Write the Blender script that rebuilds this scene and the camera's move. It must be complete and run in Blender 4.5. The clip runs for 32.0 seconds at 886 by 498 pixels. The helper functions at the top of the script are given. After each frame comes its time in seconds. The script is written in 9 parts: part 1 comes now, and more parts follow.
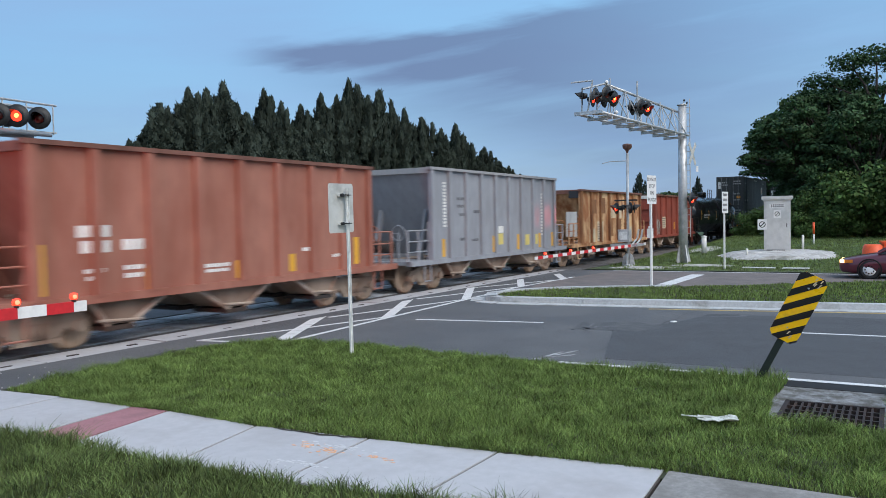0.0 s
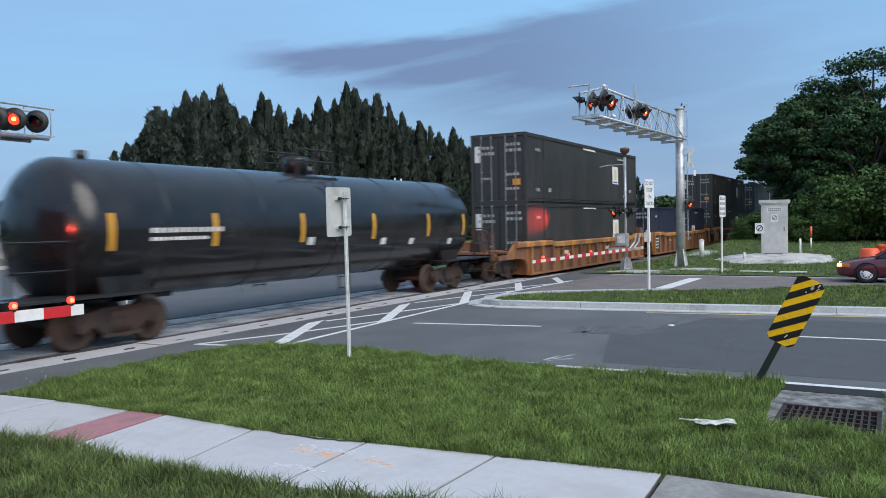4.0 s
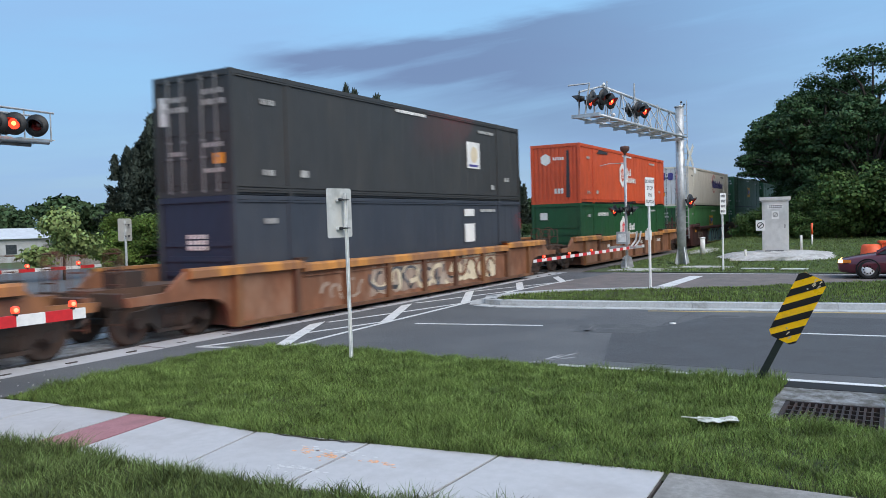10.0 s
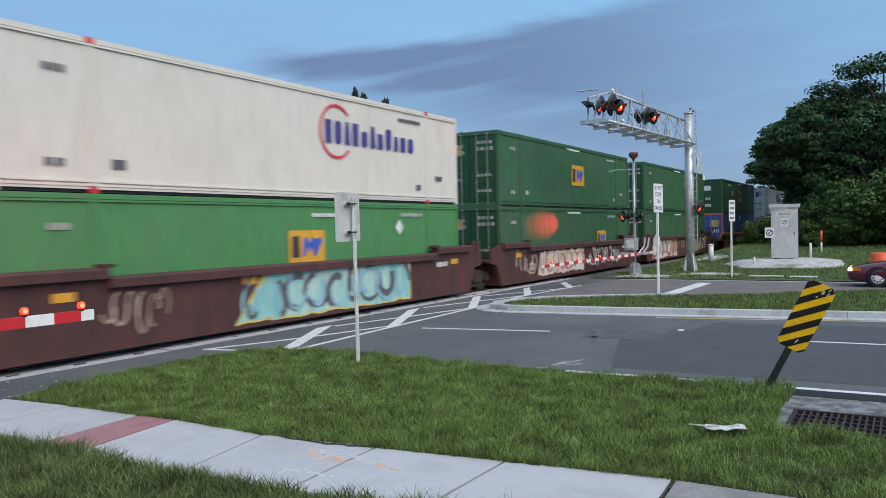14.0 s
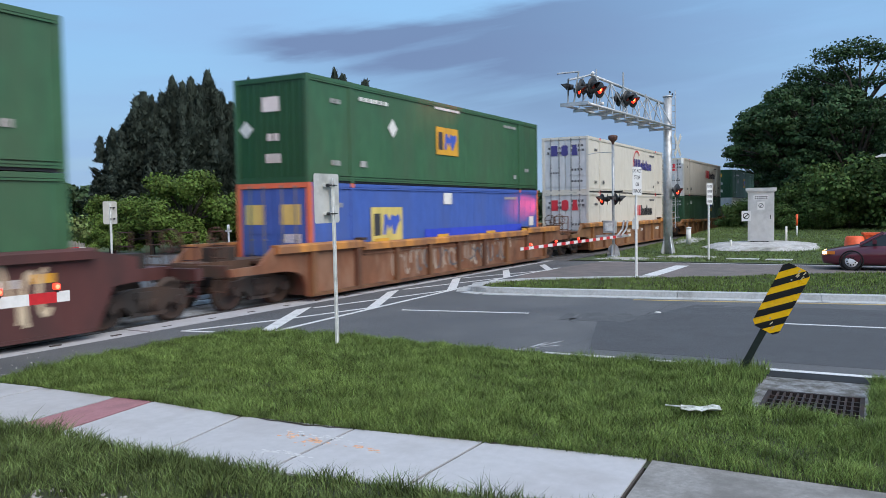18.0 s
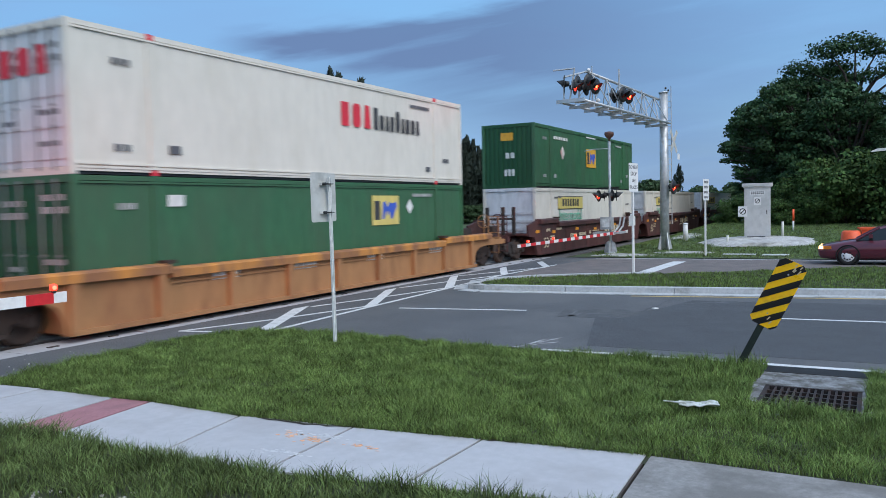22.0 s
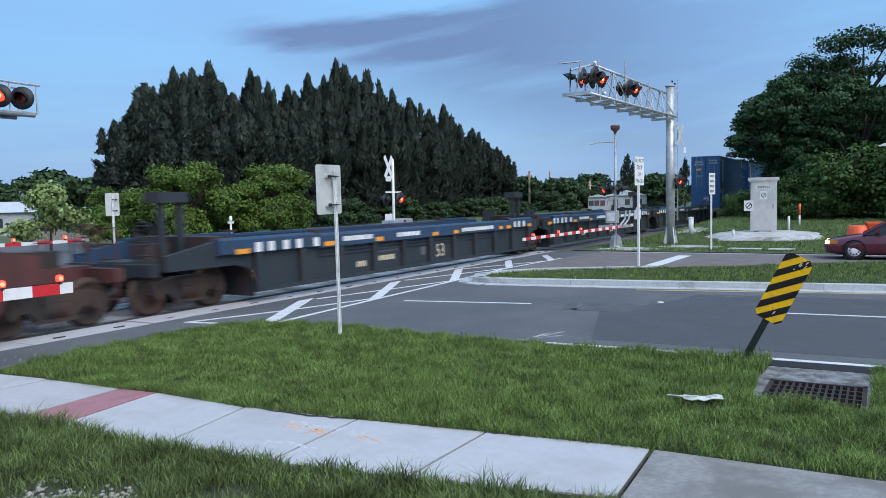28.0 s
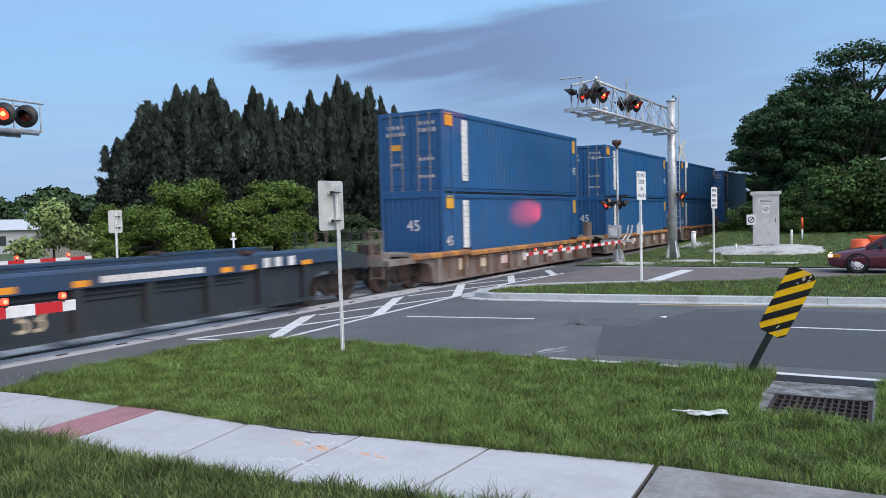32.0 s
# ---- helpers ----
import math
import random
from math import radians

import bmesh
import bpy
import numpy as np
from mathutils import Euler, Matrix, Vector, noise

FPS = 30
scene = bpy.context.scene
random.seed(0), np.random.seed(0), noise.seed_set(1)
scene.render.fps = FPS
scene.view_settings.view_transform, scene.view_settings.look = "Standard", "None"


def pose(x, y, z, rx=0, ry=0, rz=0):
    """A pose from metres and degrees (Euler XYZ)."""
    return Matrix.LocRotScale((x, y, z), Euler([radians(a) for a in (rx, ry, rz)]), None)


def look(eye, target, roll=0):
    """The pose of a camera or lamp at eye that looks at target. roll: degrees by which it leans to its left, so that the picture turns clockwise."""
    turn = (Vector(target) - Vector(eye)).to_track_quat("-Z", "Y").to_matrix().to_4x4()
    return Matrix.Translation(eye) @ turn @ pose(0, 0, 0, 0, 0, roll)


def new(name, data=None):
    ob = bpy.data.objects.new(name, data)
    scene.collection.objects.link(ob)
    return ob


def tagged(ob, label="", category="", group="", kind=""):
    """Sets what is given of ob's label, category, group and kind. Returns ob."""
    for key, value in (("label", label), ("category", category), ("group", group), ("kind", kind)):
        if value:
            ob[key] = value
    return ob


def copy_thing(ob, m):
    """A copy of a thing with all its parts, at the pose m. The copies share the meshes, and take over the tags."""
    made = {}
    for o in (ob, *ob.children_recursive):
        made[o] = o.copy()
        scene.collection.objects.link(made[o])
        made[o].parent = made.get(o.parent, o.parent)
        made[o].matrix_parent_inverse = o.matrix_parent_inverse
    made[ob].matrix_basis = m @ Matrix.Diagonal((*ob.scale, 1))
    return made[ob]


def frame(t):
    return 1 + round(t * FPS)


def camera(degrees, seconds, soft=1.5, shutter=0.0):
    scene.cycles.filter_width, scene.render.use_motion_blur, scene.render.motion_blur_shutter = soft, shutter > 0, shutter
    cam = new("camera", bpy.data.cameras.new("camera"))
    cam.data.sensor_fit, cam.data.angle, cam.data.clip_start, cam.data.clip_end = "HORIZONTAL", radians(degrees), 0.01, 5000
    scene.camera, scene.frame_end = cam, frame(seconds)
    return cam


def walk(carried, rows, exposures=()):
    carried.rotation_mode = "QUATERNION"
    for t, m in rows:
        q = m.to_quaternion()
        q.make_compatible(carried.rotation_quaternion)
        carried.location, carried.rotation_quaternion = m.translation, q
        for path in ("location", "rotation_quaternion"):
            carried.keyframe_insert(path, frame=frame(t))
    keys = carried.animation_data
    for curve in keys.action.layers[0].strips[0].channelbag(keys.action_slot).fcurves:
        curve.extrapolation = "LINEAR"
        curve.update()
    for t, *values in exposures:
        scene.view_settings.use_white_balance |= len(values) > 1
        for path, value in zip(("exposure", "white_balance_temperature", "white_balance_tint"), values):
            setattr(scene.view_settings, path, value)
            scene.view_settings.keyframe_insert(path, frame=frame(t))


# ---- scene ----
EYE = Vector((0, 0, 2.343))
cam = camera(58.38, 32.0, soft=0.85, shutter=0.45)
# seconds, heading from the rails, tilt, lean
PATH = [
    (0, 29.813, -2.123, -1.102), (0.5, 29.811, -2.078, -1.140), (1, 29.673, -2.036, -1.146),
    (1.5, 29.558, -2.008, -1.057), (2, 29.529, -1.999, -0.965), (2.5, 29.537, -1.974, -0.897),
    (3, 29.594, -1.946, -0.890), (3.5, 29.641, -1.903, -0.969), (5.5, 29.537, -1.819, -1.357),
    (6, 29.518, -1.834, -1.306), (6.5, 29.552, -1.809, -1.235), (7, 29.703, -1.726, -1.268),
    (7.5, 29.817, -1.608, -1.300), (8, 29.887, -1.542, -1.419), (8.5, 29.873, -1.516, -1.497),
    (9, 29.811, -1.579, -1.564), (9.5, 29.721, -1.699, -1.600), (10, 29.712, -1.846, -1.627),
    (10.5, 29.747, -1.980, -1.649), (11, 29.794, -2.065, -1.660), (11.5, 29.854, -2.113, -1.718),
    (12, 29.920, -2.108, -1.737), (12.5, 29.999, -2.036, -1.741), (13, 30.157, -1.714, -1.671),
    (13.5, 30.220, -1.619, -1.445), (14, 30.256, -1.491, -1.180), (14.5, 30.212, -1.496, -0.917),
    (16.5, 28.946, -2.209, -0.751), (17, 28.782, -2.510, -0.854), (17.5, 28.781, -2.696, -0.899),
    (18, 28.806, -2.818, -0.925), (18.5, 28.849, -2.849, -0.910), (19, 28.811, -2.850, -0.970),
    (19.5, 28.725, -2.820, -1.080), (20, 28.571, -2.806, -1.078), (20.5, 28.460, -2.835, -1.174),
    (21, 28.404, -2.849, -1.147), (21.5, 28.450, -2.892, -1.191), (22, 28.604, -2.978, -1.374),
    (22.5, 28.806, -3.123, -1.506), (23, 28.990, -3.228, -1.637), (23.5, 29.178, -3.315, -1.665),
    (24, 29.332, -3.331, -1.743), (24.5, 29.405, -3.345, -1.802), (25, 29.344, -3.363, -1.787),
    (25.5, 29.182, -3.379, -1.736), (27.5, 28.922, -3.467, -1.178), (28, 28.979, -3.487, -1.120),
    (28.5, 29.081, -3.485, -1.122), (29, 29.192, -3.435, -0.994), (29.5, 29.281, -3.245, -1.019),
    (30, 29.336, -2.993, -0.998), (30.5, 29.275, -2.763, -1.062), (31, 29.192, -2.583, -1.194),
    (31.5, 29.135, -2.449, -1.332), (32, 29.132, -2.366, -1.400),
]


def aim(turn, tilt, lean):
    a, b = radians(turn), radians(tilt)
    way = Vector((math.cos(b) * math.cos(a), math.cos(b) * math.sin(a), math.sin(b)))
    return look(EYE, EYE + way, lean)


# the clip's camera cools its picture in the third quarter
MOOD = [(0, 0.27, 6400, 10), (2, 0.28, 6400, 10), (6, 0.38, 6400, 10), (11.5, 0.36, 6400, 10), (13.5, 0.19, 6400, 10), (15.2, 0.21, 6400, 10), (17, 0.34, 6400, 11), (19.3, 0.28, 6300, 11), (20.5, 0.20, 6000, 10), (24.5, 0.17, 5900, 9), (28.0, 0.36, 5950, 10), (29.0, 0.37, 6350, 12), (32, 0.40, 6450, 14)]
walk(cam, [(t, aim(a, b, c)) for t, a, b, c in PATH], MOOD)

# ---- light ----
scene.view_settings.exposure = 0.35
world = bpy.data.worlds.new("dusk_sky")
scene.world = world
world.use_nodes = True


def sky_world():
    nt = world.node_tree
    nt.nodes.clear()
    N, L = nt.nodes.new, nt.links.new

    def math_node(op, a, b=None, c=None):
        n = N("ShaderNodeMath")
        n.operation = op
        for i, v in enumerate((a, b, c)):
            if v is None:
                continue
            if isinstance(v, (int, float)):
                n.inputs[i].default_value = v
            else:
                L(v, n.inputs[i])
        return n.outputs[0]

    def dot(vec, v):
        n = N("ShaderNodeVectorMath")
        n.operation = "DOT_PRODUCT"
        L(vec, n.inputs[0])
        n.inputs[1].default_value = v
        return n.outputs["Value"]

    def ramp(val, lo, hi):
        n = N("ShaderNodeMapRange")
        n.interpolation_type = "SMOOTHSTEP"
        L(val, n.inputs[0])
        n.inputs[1].default_value, n.inputs[2].default_value = lo, hi
        return n.outputs[0]

    def mix(fac, a, b):
        n = N("ShaderNodeMix")
        n.data_type = "RGBA"
        if isinstance(fac, (int, float)):
            n.inputs[0].default_value = fac
        else:
            L(fac, n.inputs[0])
        for i, v in ((6, a), (7, b)):
            if isinstance(v, tuple):
                n.inputs[i].default_value = (*v, 1)
            else:
                L(v, n.inputs[i])
        return n.outputs[2]

    sky = N("ShaderNodeTexSky")
    sky.sky_type, sky.sun_disc = "NISHITA", False
    sky.sun_elevation, sky.sun_rotation = radians(SUN_UP), radians(SUN_TURN)
    tc = N("ShaderNodeTexCoord").outputs["Generated"]
    up = dot(tc, (0, 0, 1))
    # the cloud deck, seen on a flat ceiling
    lift = math_node("MAXIMUM", math_node("ADD", up, 0.12), 0.05)
    px = math_node("DIVIDE", dot(tc, (0.86, 0.5, 0)), lift)
    py = math_node("DIVIDE", dot(tc, (0.5, -0.86, 0)), lift)
    comb = N("ShaderNodeCombineXYZ")
    L(math_node("MULTIPLY", px, 0.9), comb.inputs[0])
    L(math_node("MULTIPLY", py, 0.45), comb.inputs[1])
    noise_a = N("ShaderNodeTexNoise")
    L(comb.outputs[0], noise_a.inputs["Vector"])
    noise_a.inputs["Scale"].default_value, noise_a.inputs["Detail"].default_value = 1.3, 7
    noise_a.inputs["Roughness"].default_value = 0.55
    veil = noise_a.outputs[0]
    # one long dark bank that widens towards the right and upwards
    fw = dot(tc, (0.866, 0.4999, 0.03))
    gx = math_node("DIVIDE", dot(tc, (0.5, -0.866, 0)), math_node("MAXIMUM", fw, 0.05))
    gy = math_node("DIVIDE", up, math_node("MAXIMUM", fw, 0.05))
    wob = math_node("MULTIPLY", math_node("SUBTRACT", veil, 0.5), 0.11)
    along = math_node("ADD", gx, 0.272)
    top_edge = math_node("ADD", math_node("MULTIPLY", along, 0.165), 0.206)
    low_edge = math_node("ADD", math_node("MULTIPLY", along, -0.36), 0.185)
    # fine streaks drawn out along the bank
    drawn = N("ShaderNodeCombineXYZ")
    L(math_node("MULTIPLY", gx, 2.4), drawn.inputs[0])
    L(math_node("MULTIPLY", math_node("SUBTRACT", gy, math_node("MULTIPLY", gx, 0.17)), 21.0), drawn.inputs[1])
    noise_b = N("ShaderNodeTexNoise")
    L(drawn.outputs[0], noise_b.inputs["Vector"])
    noise_b.inputs["Scale"].default_value, noise_b.inputs["Detail"].default_value = 1.1, 6
    noise_b.inputs["Roughness"].default_value = 0.52
    streak = noise_b.outputs[0]
    wisp = math_node("ADD", wob, math_node("MULTIPLY", math_node("SUBTRACT", streak, 0.5), 0.055))
    depth = math_node("SUBTRACT", math_node("ADD", top_edge, wisp), gy)
    below_top = ramp(depth, -0.004, 0.026)
    room = math_node("ADD", math_node("MULTIPLY", math_node("MAXIMUM", along, 0.0), 0.42), 0.012)
    core = math_node("SUBTRACT", 1.0, ramp(math_node("DIVIDE", depth, room), 0.45, 1.0))
    above_low = ramp(math_node("SUBTRACT", gy, math_node("ADD", low_edge, wob)), -0.02, 0.11)
    thick = math_node("MAXIMUM", core, math_node("MULTIPLY", above_low, 0.72))
    thick = math_node("MULTIPLY", thick, math_node("SUBTRACT", 1.12, math_node("MULTIPLY", ramp(streak, 0.44, 0.72), 0.5)))
    started = ramp(along, -0.02, 0.12)
    front = ramp(fw, 0.1, 0.4)
    bank = math_node("MINIMUM", math_node("MULTIPLY", math_node("MULTIPLY", below_top, thick), math_node("MULTIPLY", started, front)), 1.0)
    low = ramp(up, 0.0, 0.32)
    base = mix(ramp(up, 0.3, 0.9), mix(low, HORIZON, ZENITH), OVERHEAD)
    tint = N("ShaderNodeMix")
    tint.data_type, tint.blend_type = "RGBA", "MIX"
    tint.inputs[0].default_value = 0.25
    L(base, tint.inputs[6])
    scale_sky = N("ShaderNodeVectorMath")
    scale_sky.operation = "SCALE"
    L(sky.outputs[0], scale_sky.inputs[0])
    scale_sky.inputs["Scale"].default_value = 0.12
    L(scale_sky.outputs[0], tint.inputs[7])
    clear = mix(math_node("MULTIPLY", ramp(veil, 0.38, 0.72), 0.55), tint.outputs[2], VEIL)
    fade = math_node("SUBTRACT", 0.80, math_node("MULTIPLY", ramp(along, 0.3, 0.85), 0.62))
    col = mix(math_node("MULTIPLY", bank, fade), clear, BANK)
    bg = N("ShaderNodeBackground")
    L(col, bg.inputs[0])
    bg.inputs[1].default_value = SKY_STRENGTH
    out = N("ShaderNodeOutputWorld")
    L(bg.outputs[0], out.inputs[0])


SUN_UP, SUN_TURN = 6.0, 250.0
SKY_STRENGTH = 1.06
HORIZON, ZENITH = (0.20, 0.38, 0.65), (0.225, 0.48, 0.80)
OVERHEAD = (0.52, 0.70, 0.95)
VEIL, BANK = (0.23, 0.36, 0.58), (0.118, 0.162, 0.290)
sky_world()
sun = new("sun", bpy.data.lights.new("sun", "SUN"))
sun.data.energy, sun.data.angle, sun.data.color = 2.55, radians(56), (1.0, 0.93, 0.84)
sun.matrix_world = look((-12, -29, 34), (0, 4, 0))


# ---- materials ----
def surface(name, color, rough=0.7, metal=0.0, spread=0.25, grain=6.0, stain=None, stain_amount=0.0, stain_scale=1.2,
            bump=0.0, bump_scale=40.0, glow=None, power=0.0, vary=0.0, streak=1.0):
    """A node material: base colour with two scales of variation, a stain colour, fine relief."""
    m = bpy.data.materials.new(name)
    m.use_nodes = True
    nt = m.node_tree
    bs = nt.nodes["Principled BSDF"]
    N, L = nt.nodes.new, nt.links.new
    tc = N("ShaderNodeTexCoord").outputs["Object"]
    mp = N("ShaderNodeMapping")
    mp.inputs["Scale"].default_value = (1, 1, streak)
    L(tc, mp.inputs["Vector"])

    def tex(scale, detail):
        n = N("ShaderNodeTexNoise")
        L(mp.outputs[0], n.inputs["Vector"])
        n.inputs["Scale"].default_value, n.inputs["Detail"].default_value = scale, detail
        n.inputs["Roughness"].default_value = 0.6
        return n.outputs[0]

    fine, wide = tex(grain, 5), tex(stain_scale, 6)
    val = N("ShaderNodeMapRange")
    L(fine, val.inputs[0])
    val.inputs[1].default_value, val.inputs[2].default_value = 0.3, 0.7
    val.inputs[3].default_value, val.inputs[4].default_value = 1 - spread, 1 + spread
    shade = N("ShaderNodeVectorMath")
    shade.operation = "SCALE"
    shade.inputs[0].default_value = color
    L(val.outputs[0], shade.inputs["Scale"])
    out = shade.outputs[0]
    if vary:
        info = N("ShaderNodeObjectInfo")
        r = N("ShaderNodeMapRange")
        L(info.outputs["Random"], r.inputs[0])
        r.inputs[3].default_value, r.inputs[4].default_value = 1 - vary, 1 + vary
        s2 = N("ShaderNodeVectorMath")
        s2.operation = "SCALE"
        L(out, s2.inputs[0])
        L(r.outputs[0], s2.inputs["Scale"])
        out = s2.outputs[0]
    if stain:
        r = N("ShaderNodeMapRange")
        L(wide, r.inputs[0])
        edge = 0.72 - 0.5 * stain_amount
        r.inputs[1].default_value, r.inputs[2].default_value = edge - 0.1, edge + 0.1
        r.inputs[4].default_value = min(1.0, 0.5 + stain_amount)
        mx = N("ShaderNodeMix")
        mx.data_type = "RGBA"
        L(r.outputs[0], mx.inputs[0])
        L(out, mx.inputs[6])
        mx.inputs[7].default_value = (*stain, 1)
        out = mx.outputs[2]
    L(out, bs.inputs["Base Color"])
    rr = N("ShaderNodeMapRange")
    L(wide, rr.inputs[0])
    rr.inputs[1].default_value, rr.inputs[2].default_value = 0.3, 0.7
    rr.inputs[3].default_value, rr.inputs[4].default_value = max(0.03, rough - 0.1), min(1.0, rough + 0.1)
    L(rr.outputs[0], bs.inputs["Roughness"])
    bs.inputs["Metallic"].default_value = metal
    if bump:
        bn = N("ShaderNodeBump")
        bn.inputs["Strength"].default_value = bump
        bn.inputs["Distance"].default_value = 0.02
        L(tex(bump_scale, 4), bn.inputs["Height"])
        L(bn.outputs[0], bs.inputs["Normal"])
    if glow:
        bs.inputs["Emission Color"].default_value = (*glow, 1)
        bs.inputs["Emission Strength"].default_value = power
    return m


def leafy(name, color, spread=0.45, shine=0.55, island=0.5, clump=0.9):
    """Foliage: every clump has a tone of its own, and a little light comes through."""
    m = bpy.data.materials.new(name)
    m.use_nodes = True
    nt = m.node_tree
    bs = nt.nodes["Principled BSDF"]
    N, L = nt.nodes.new, nt.links.new
    geo = N("ShaderNodeNewGeometry")
    info = N("ShaderNodeObjectInfo")
    tc = N("ShaderNodeTexCoord")
    big = N("ShaderNodeTexNoise")
    L(tc.outputs["Object"], big.inputs["Vector"])
    big.inputs["Scale"].default_value, big.inputs["Detail"].default_value = clump, 4
    r = N("ShaderNodeMapRange")
    L(geo.outputs["Random Per Island"], r.inputs[0])
    r.inputs[3].default_value, r.inputs[4].default_value = 1 - island, 1 + island
    r2 = N("ShaderNodeMapRange")
    L(big.outputs[0], r2.inputs[0])
    r2.inputs[1].default_value, r2.inputs[2].default_value = 0.3, 0.7
    r2.inputs[3].default_value, r2.inputs[4].default_value = 1 - spread, 1 + spread
    r3 = N("ShaderNodeMapRange")
    L(info.outputs["Random"], r3.inputs[0])
    r3.inputs[3].default_value, r3.inputs[4].default_value = 0.85, 1.15
    v = N("ShaderNodeMath")
    v.operation = "MULTIPLY"
    L(r.outputs[0], v.inputs[0])
    L(r2.outputs[0], v.inputs[1])
    v2 = N("ShaderNodeMath")
    v2.operation = "MULTIPLY"
    L(v.outputs[0], v2.inputs[0])
    L(r3.outputs[0], v2.inputs[1])
    s = N("ShaderNodeVectorMath")
    s.operation = "SCALE"
    s.inputs[0].default_value = color
    L(v2.outputs[0], s.inputs["Scale"])
    hue = N("ShaderNodeHueSaturation")
    L(s.outputs[0], hue.inputs["Color"])
    hr = N("ShaderNodeMapRange")
    L(geo.outputs["Random Per Island"], hr.inputs[0])
    hr.inputs[3].default_value, hr.inputs[4].default_value = 0.485, 0.515
    L(hr.outputs[0], hue.inputs["Hue"])
    L(hue.outputs[0], bs.inputs["Base Color"])
    bs.inputs["Roughness"].default_value = shine
    bs.inputs["Specular IOR Level"].default_value = 0.10
    return m


ASPHALT = surface("asphalt", (0.086, 0.088, 0.094), 0.85, spread=0.35, grain=60, stain=(0.118, 0.12, 0.125), stain_amount=0.4, stain_scale=0.45, bump=0.5, bump_scale=120)
ASPHALT_NEW = surface("asphalt_patch", (0.066, 0.068, 0.074), 0.85, spread=0.3, grain=70, bump=0.5, bump_scale=130)
ASPHALT_WORN = surface("asphalt_worn", (0.066, 0.069, 0.075), 0.9, spread=0.3, grain=40, stain=(0.11, 0.112, 0.115), stain_amount=0.4, stain_scale=3, bump=0.4, bump_scale=110)
ASPHALT_PALE = surface("asphalt_scuffed", (0.135, 0.138, 0.145), 0.9, spread=0.3, grain=50, stain=(0.09, 0.092, 0.098), stain_amount=0.5, stain_scale=6)
ASPHALT_OLD = surface("asphalt_old", (0.165, 0.138, 0.130), 0.9, spread=0.3, grain=40, stain=(0.125, 0.115, 0.112), stain_amount=0.4, bump=0.4, bump_scale=110)
PAINT_ROAD = surface("road_paint", (0.62, 0.62, 0.62), 0.7, spread=0.18, grain=30, stain=(0.3, 0.3, 0.3), stain_amount=0.18, stain_scale=3.5)
PAINT_WORN = surface("road_paint_worn", (0.36, 0.36, 0.37), 0.8, spread=0.3, grain=30, stain=(0.1, 0.1, 0.1), stain_amount=0.45, stain_scale=4)
PAINT_YELLOW = surface("road_paint_yellow", (0.5, 0.36, 0.12), 0.75, spread=0.2, grain=30, stain=(0.3, 0.27, 0.2), stain_amount=0.3, stain_scale=3)
CONCRETE = surface("sidewalk_concrete", (0.425, 0.418, 0.43), 0.85, spread=0.05, grain=9, stain=(0.36, 0.345, 0.35), stain_amount=0.25, stain_scale=1.1, bump=0.12, bump_scale=150, vary=0.05)
CONCRETE_OLD = surface("driveway_concrete", (0.26, 0.25, 0.24), 0.9, spread=0.2, grain=18, stain=(0.16, 0.152, 0.142), stain_amount=0.4, stain_scale=1.6, bump=0.35, bump_scale=120)
CONCRETE_KERB = surface("kerb_concrete", (0.44, 0.45, 0.46), 0.85, spread=0.14, grain=15, stain=(0.22, 0.22, 0.2), stain_amount=0.25, stain_scale=2, bump=0.25, bump_scale=120)
CONCRETE_PANEL = surface("crossing_concrete", (0.42, 0.43, 0.45), 0.85, spread=0.2, grain=14, stain=(0.18, 0.17, 0.165), stain_amount=0.4, stain_scale=1.3, bump=0.3, bump_scale=100)
CONCRETE_DIRTY = surface("apron_concrete", (0.23, 0.235, 0.24), 0.95, spread=0.35, grain=9, stain=(0.09, 0.085, 0.075), stain_amount=0.45, stain_scale=5, bump=0.6, bump_scale=60)
# soil darkened further to carry the shade under the overhanging grass
SOIL_SHADE = surface("damp_dark_soil", (0.028, 0.022, 0.016), 0.95, spread=0.4, grain=25, stain=(0.05, 0.042, 0.03), stain_amount=0.3, stain_scale=7, bump=0.8, bump_scale=60)
JOINT_DIRT = surface("joint_dirt", (0.06, 0.05, 0.045), 0.95, spread=0.4, grain=30)
RED_WALK = surface("red_walk_paint", (0.33, 0.155, 0.170), 0.85, spread=0.12, grain=30, stain=(0.26, 0.13, 0.14), stain_amount=0.3, stain_scale=3)
SCUFF = surface("pale_scuff", (0.53, 0.525, 0.53), 0.85, spread=0.1, grain=30)
ORANGE_SPRAY = surface("orange_spray", (0.72, 0.36, 0.18), 0.8, spread=0.3, grain=40, stain=(0.50, 0.44, 0.40), stain_amount=0.35, stain_scale=14)
BALLAST = surface("ballast", (0.13, 0.12, 0.115), 0.95, spread=0.6, grain=18, stain=(0.07, 0.06, 0.055), stain_amount=0.4, bump=1.0, bump_scale=16)
SOIL = surface("soil_under_grass", (0.030, 0.036, 0.014), 0.95, spread=0.4, grain=7, stain=(0.045, 0.04, 0.024), stain_amount=0.2, stain_scale=0.7, bump=0.6, bump_scale=40)
PEBBLE = surface("pebble_stone", (0.30, 0.28, 0.26), 0.9, spread=0.35, grain=30)
FIELD = surface("field_grass", (0.055, 0.095, 0.030), 0.95, spread=0.45, grain=3.0, stain=(0.085, 0.10, 0.045), stain_amount=0.35, stain_scale=0.15, bump=0.8, bump_scale=14)
RIP = surface("white_limerock", (0.46, 0.45, 0.44), 0.95, spread=0.25, grain=7, stain=(0.3, 0.29, 0.27), stain_amount=0.35, stain_scale=1.5, bump=0.9, bump_scale=9)
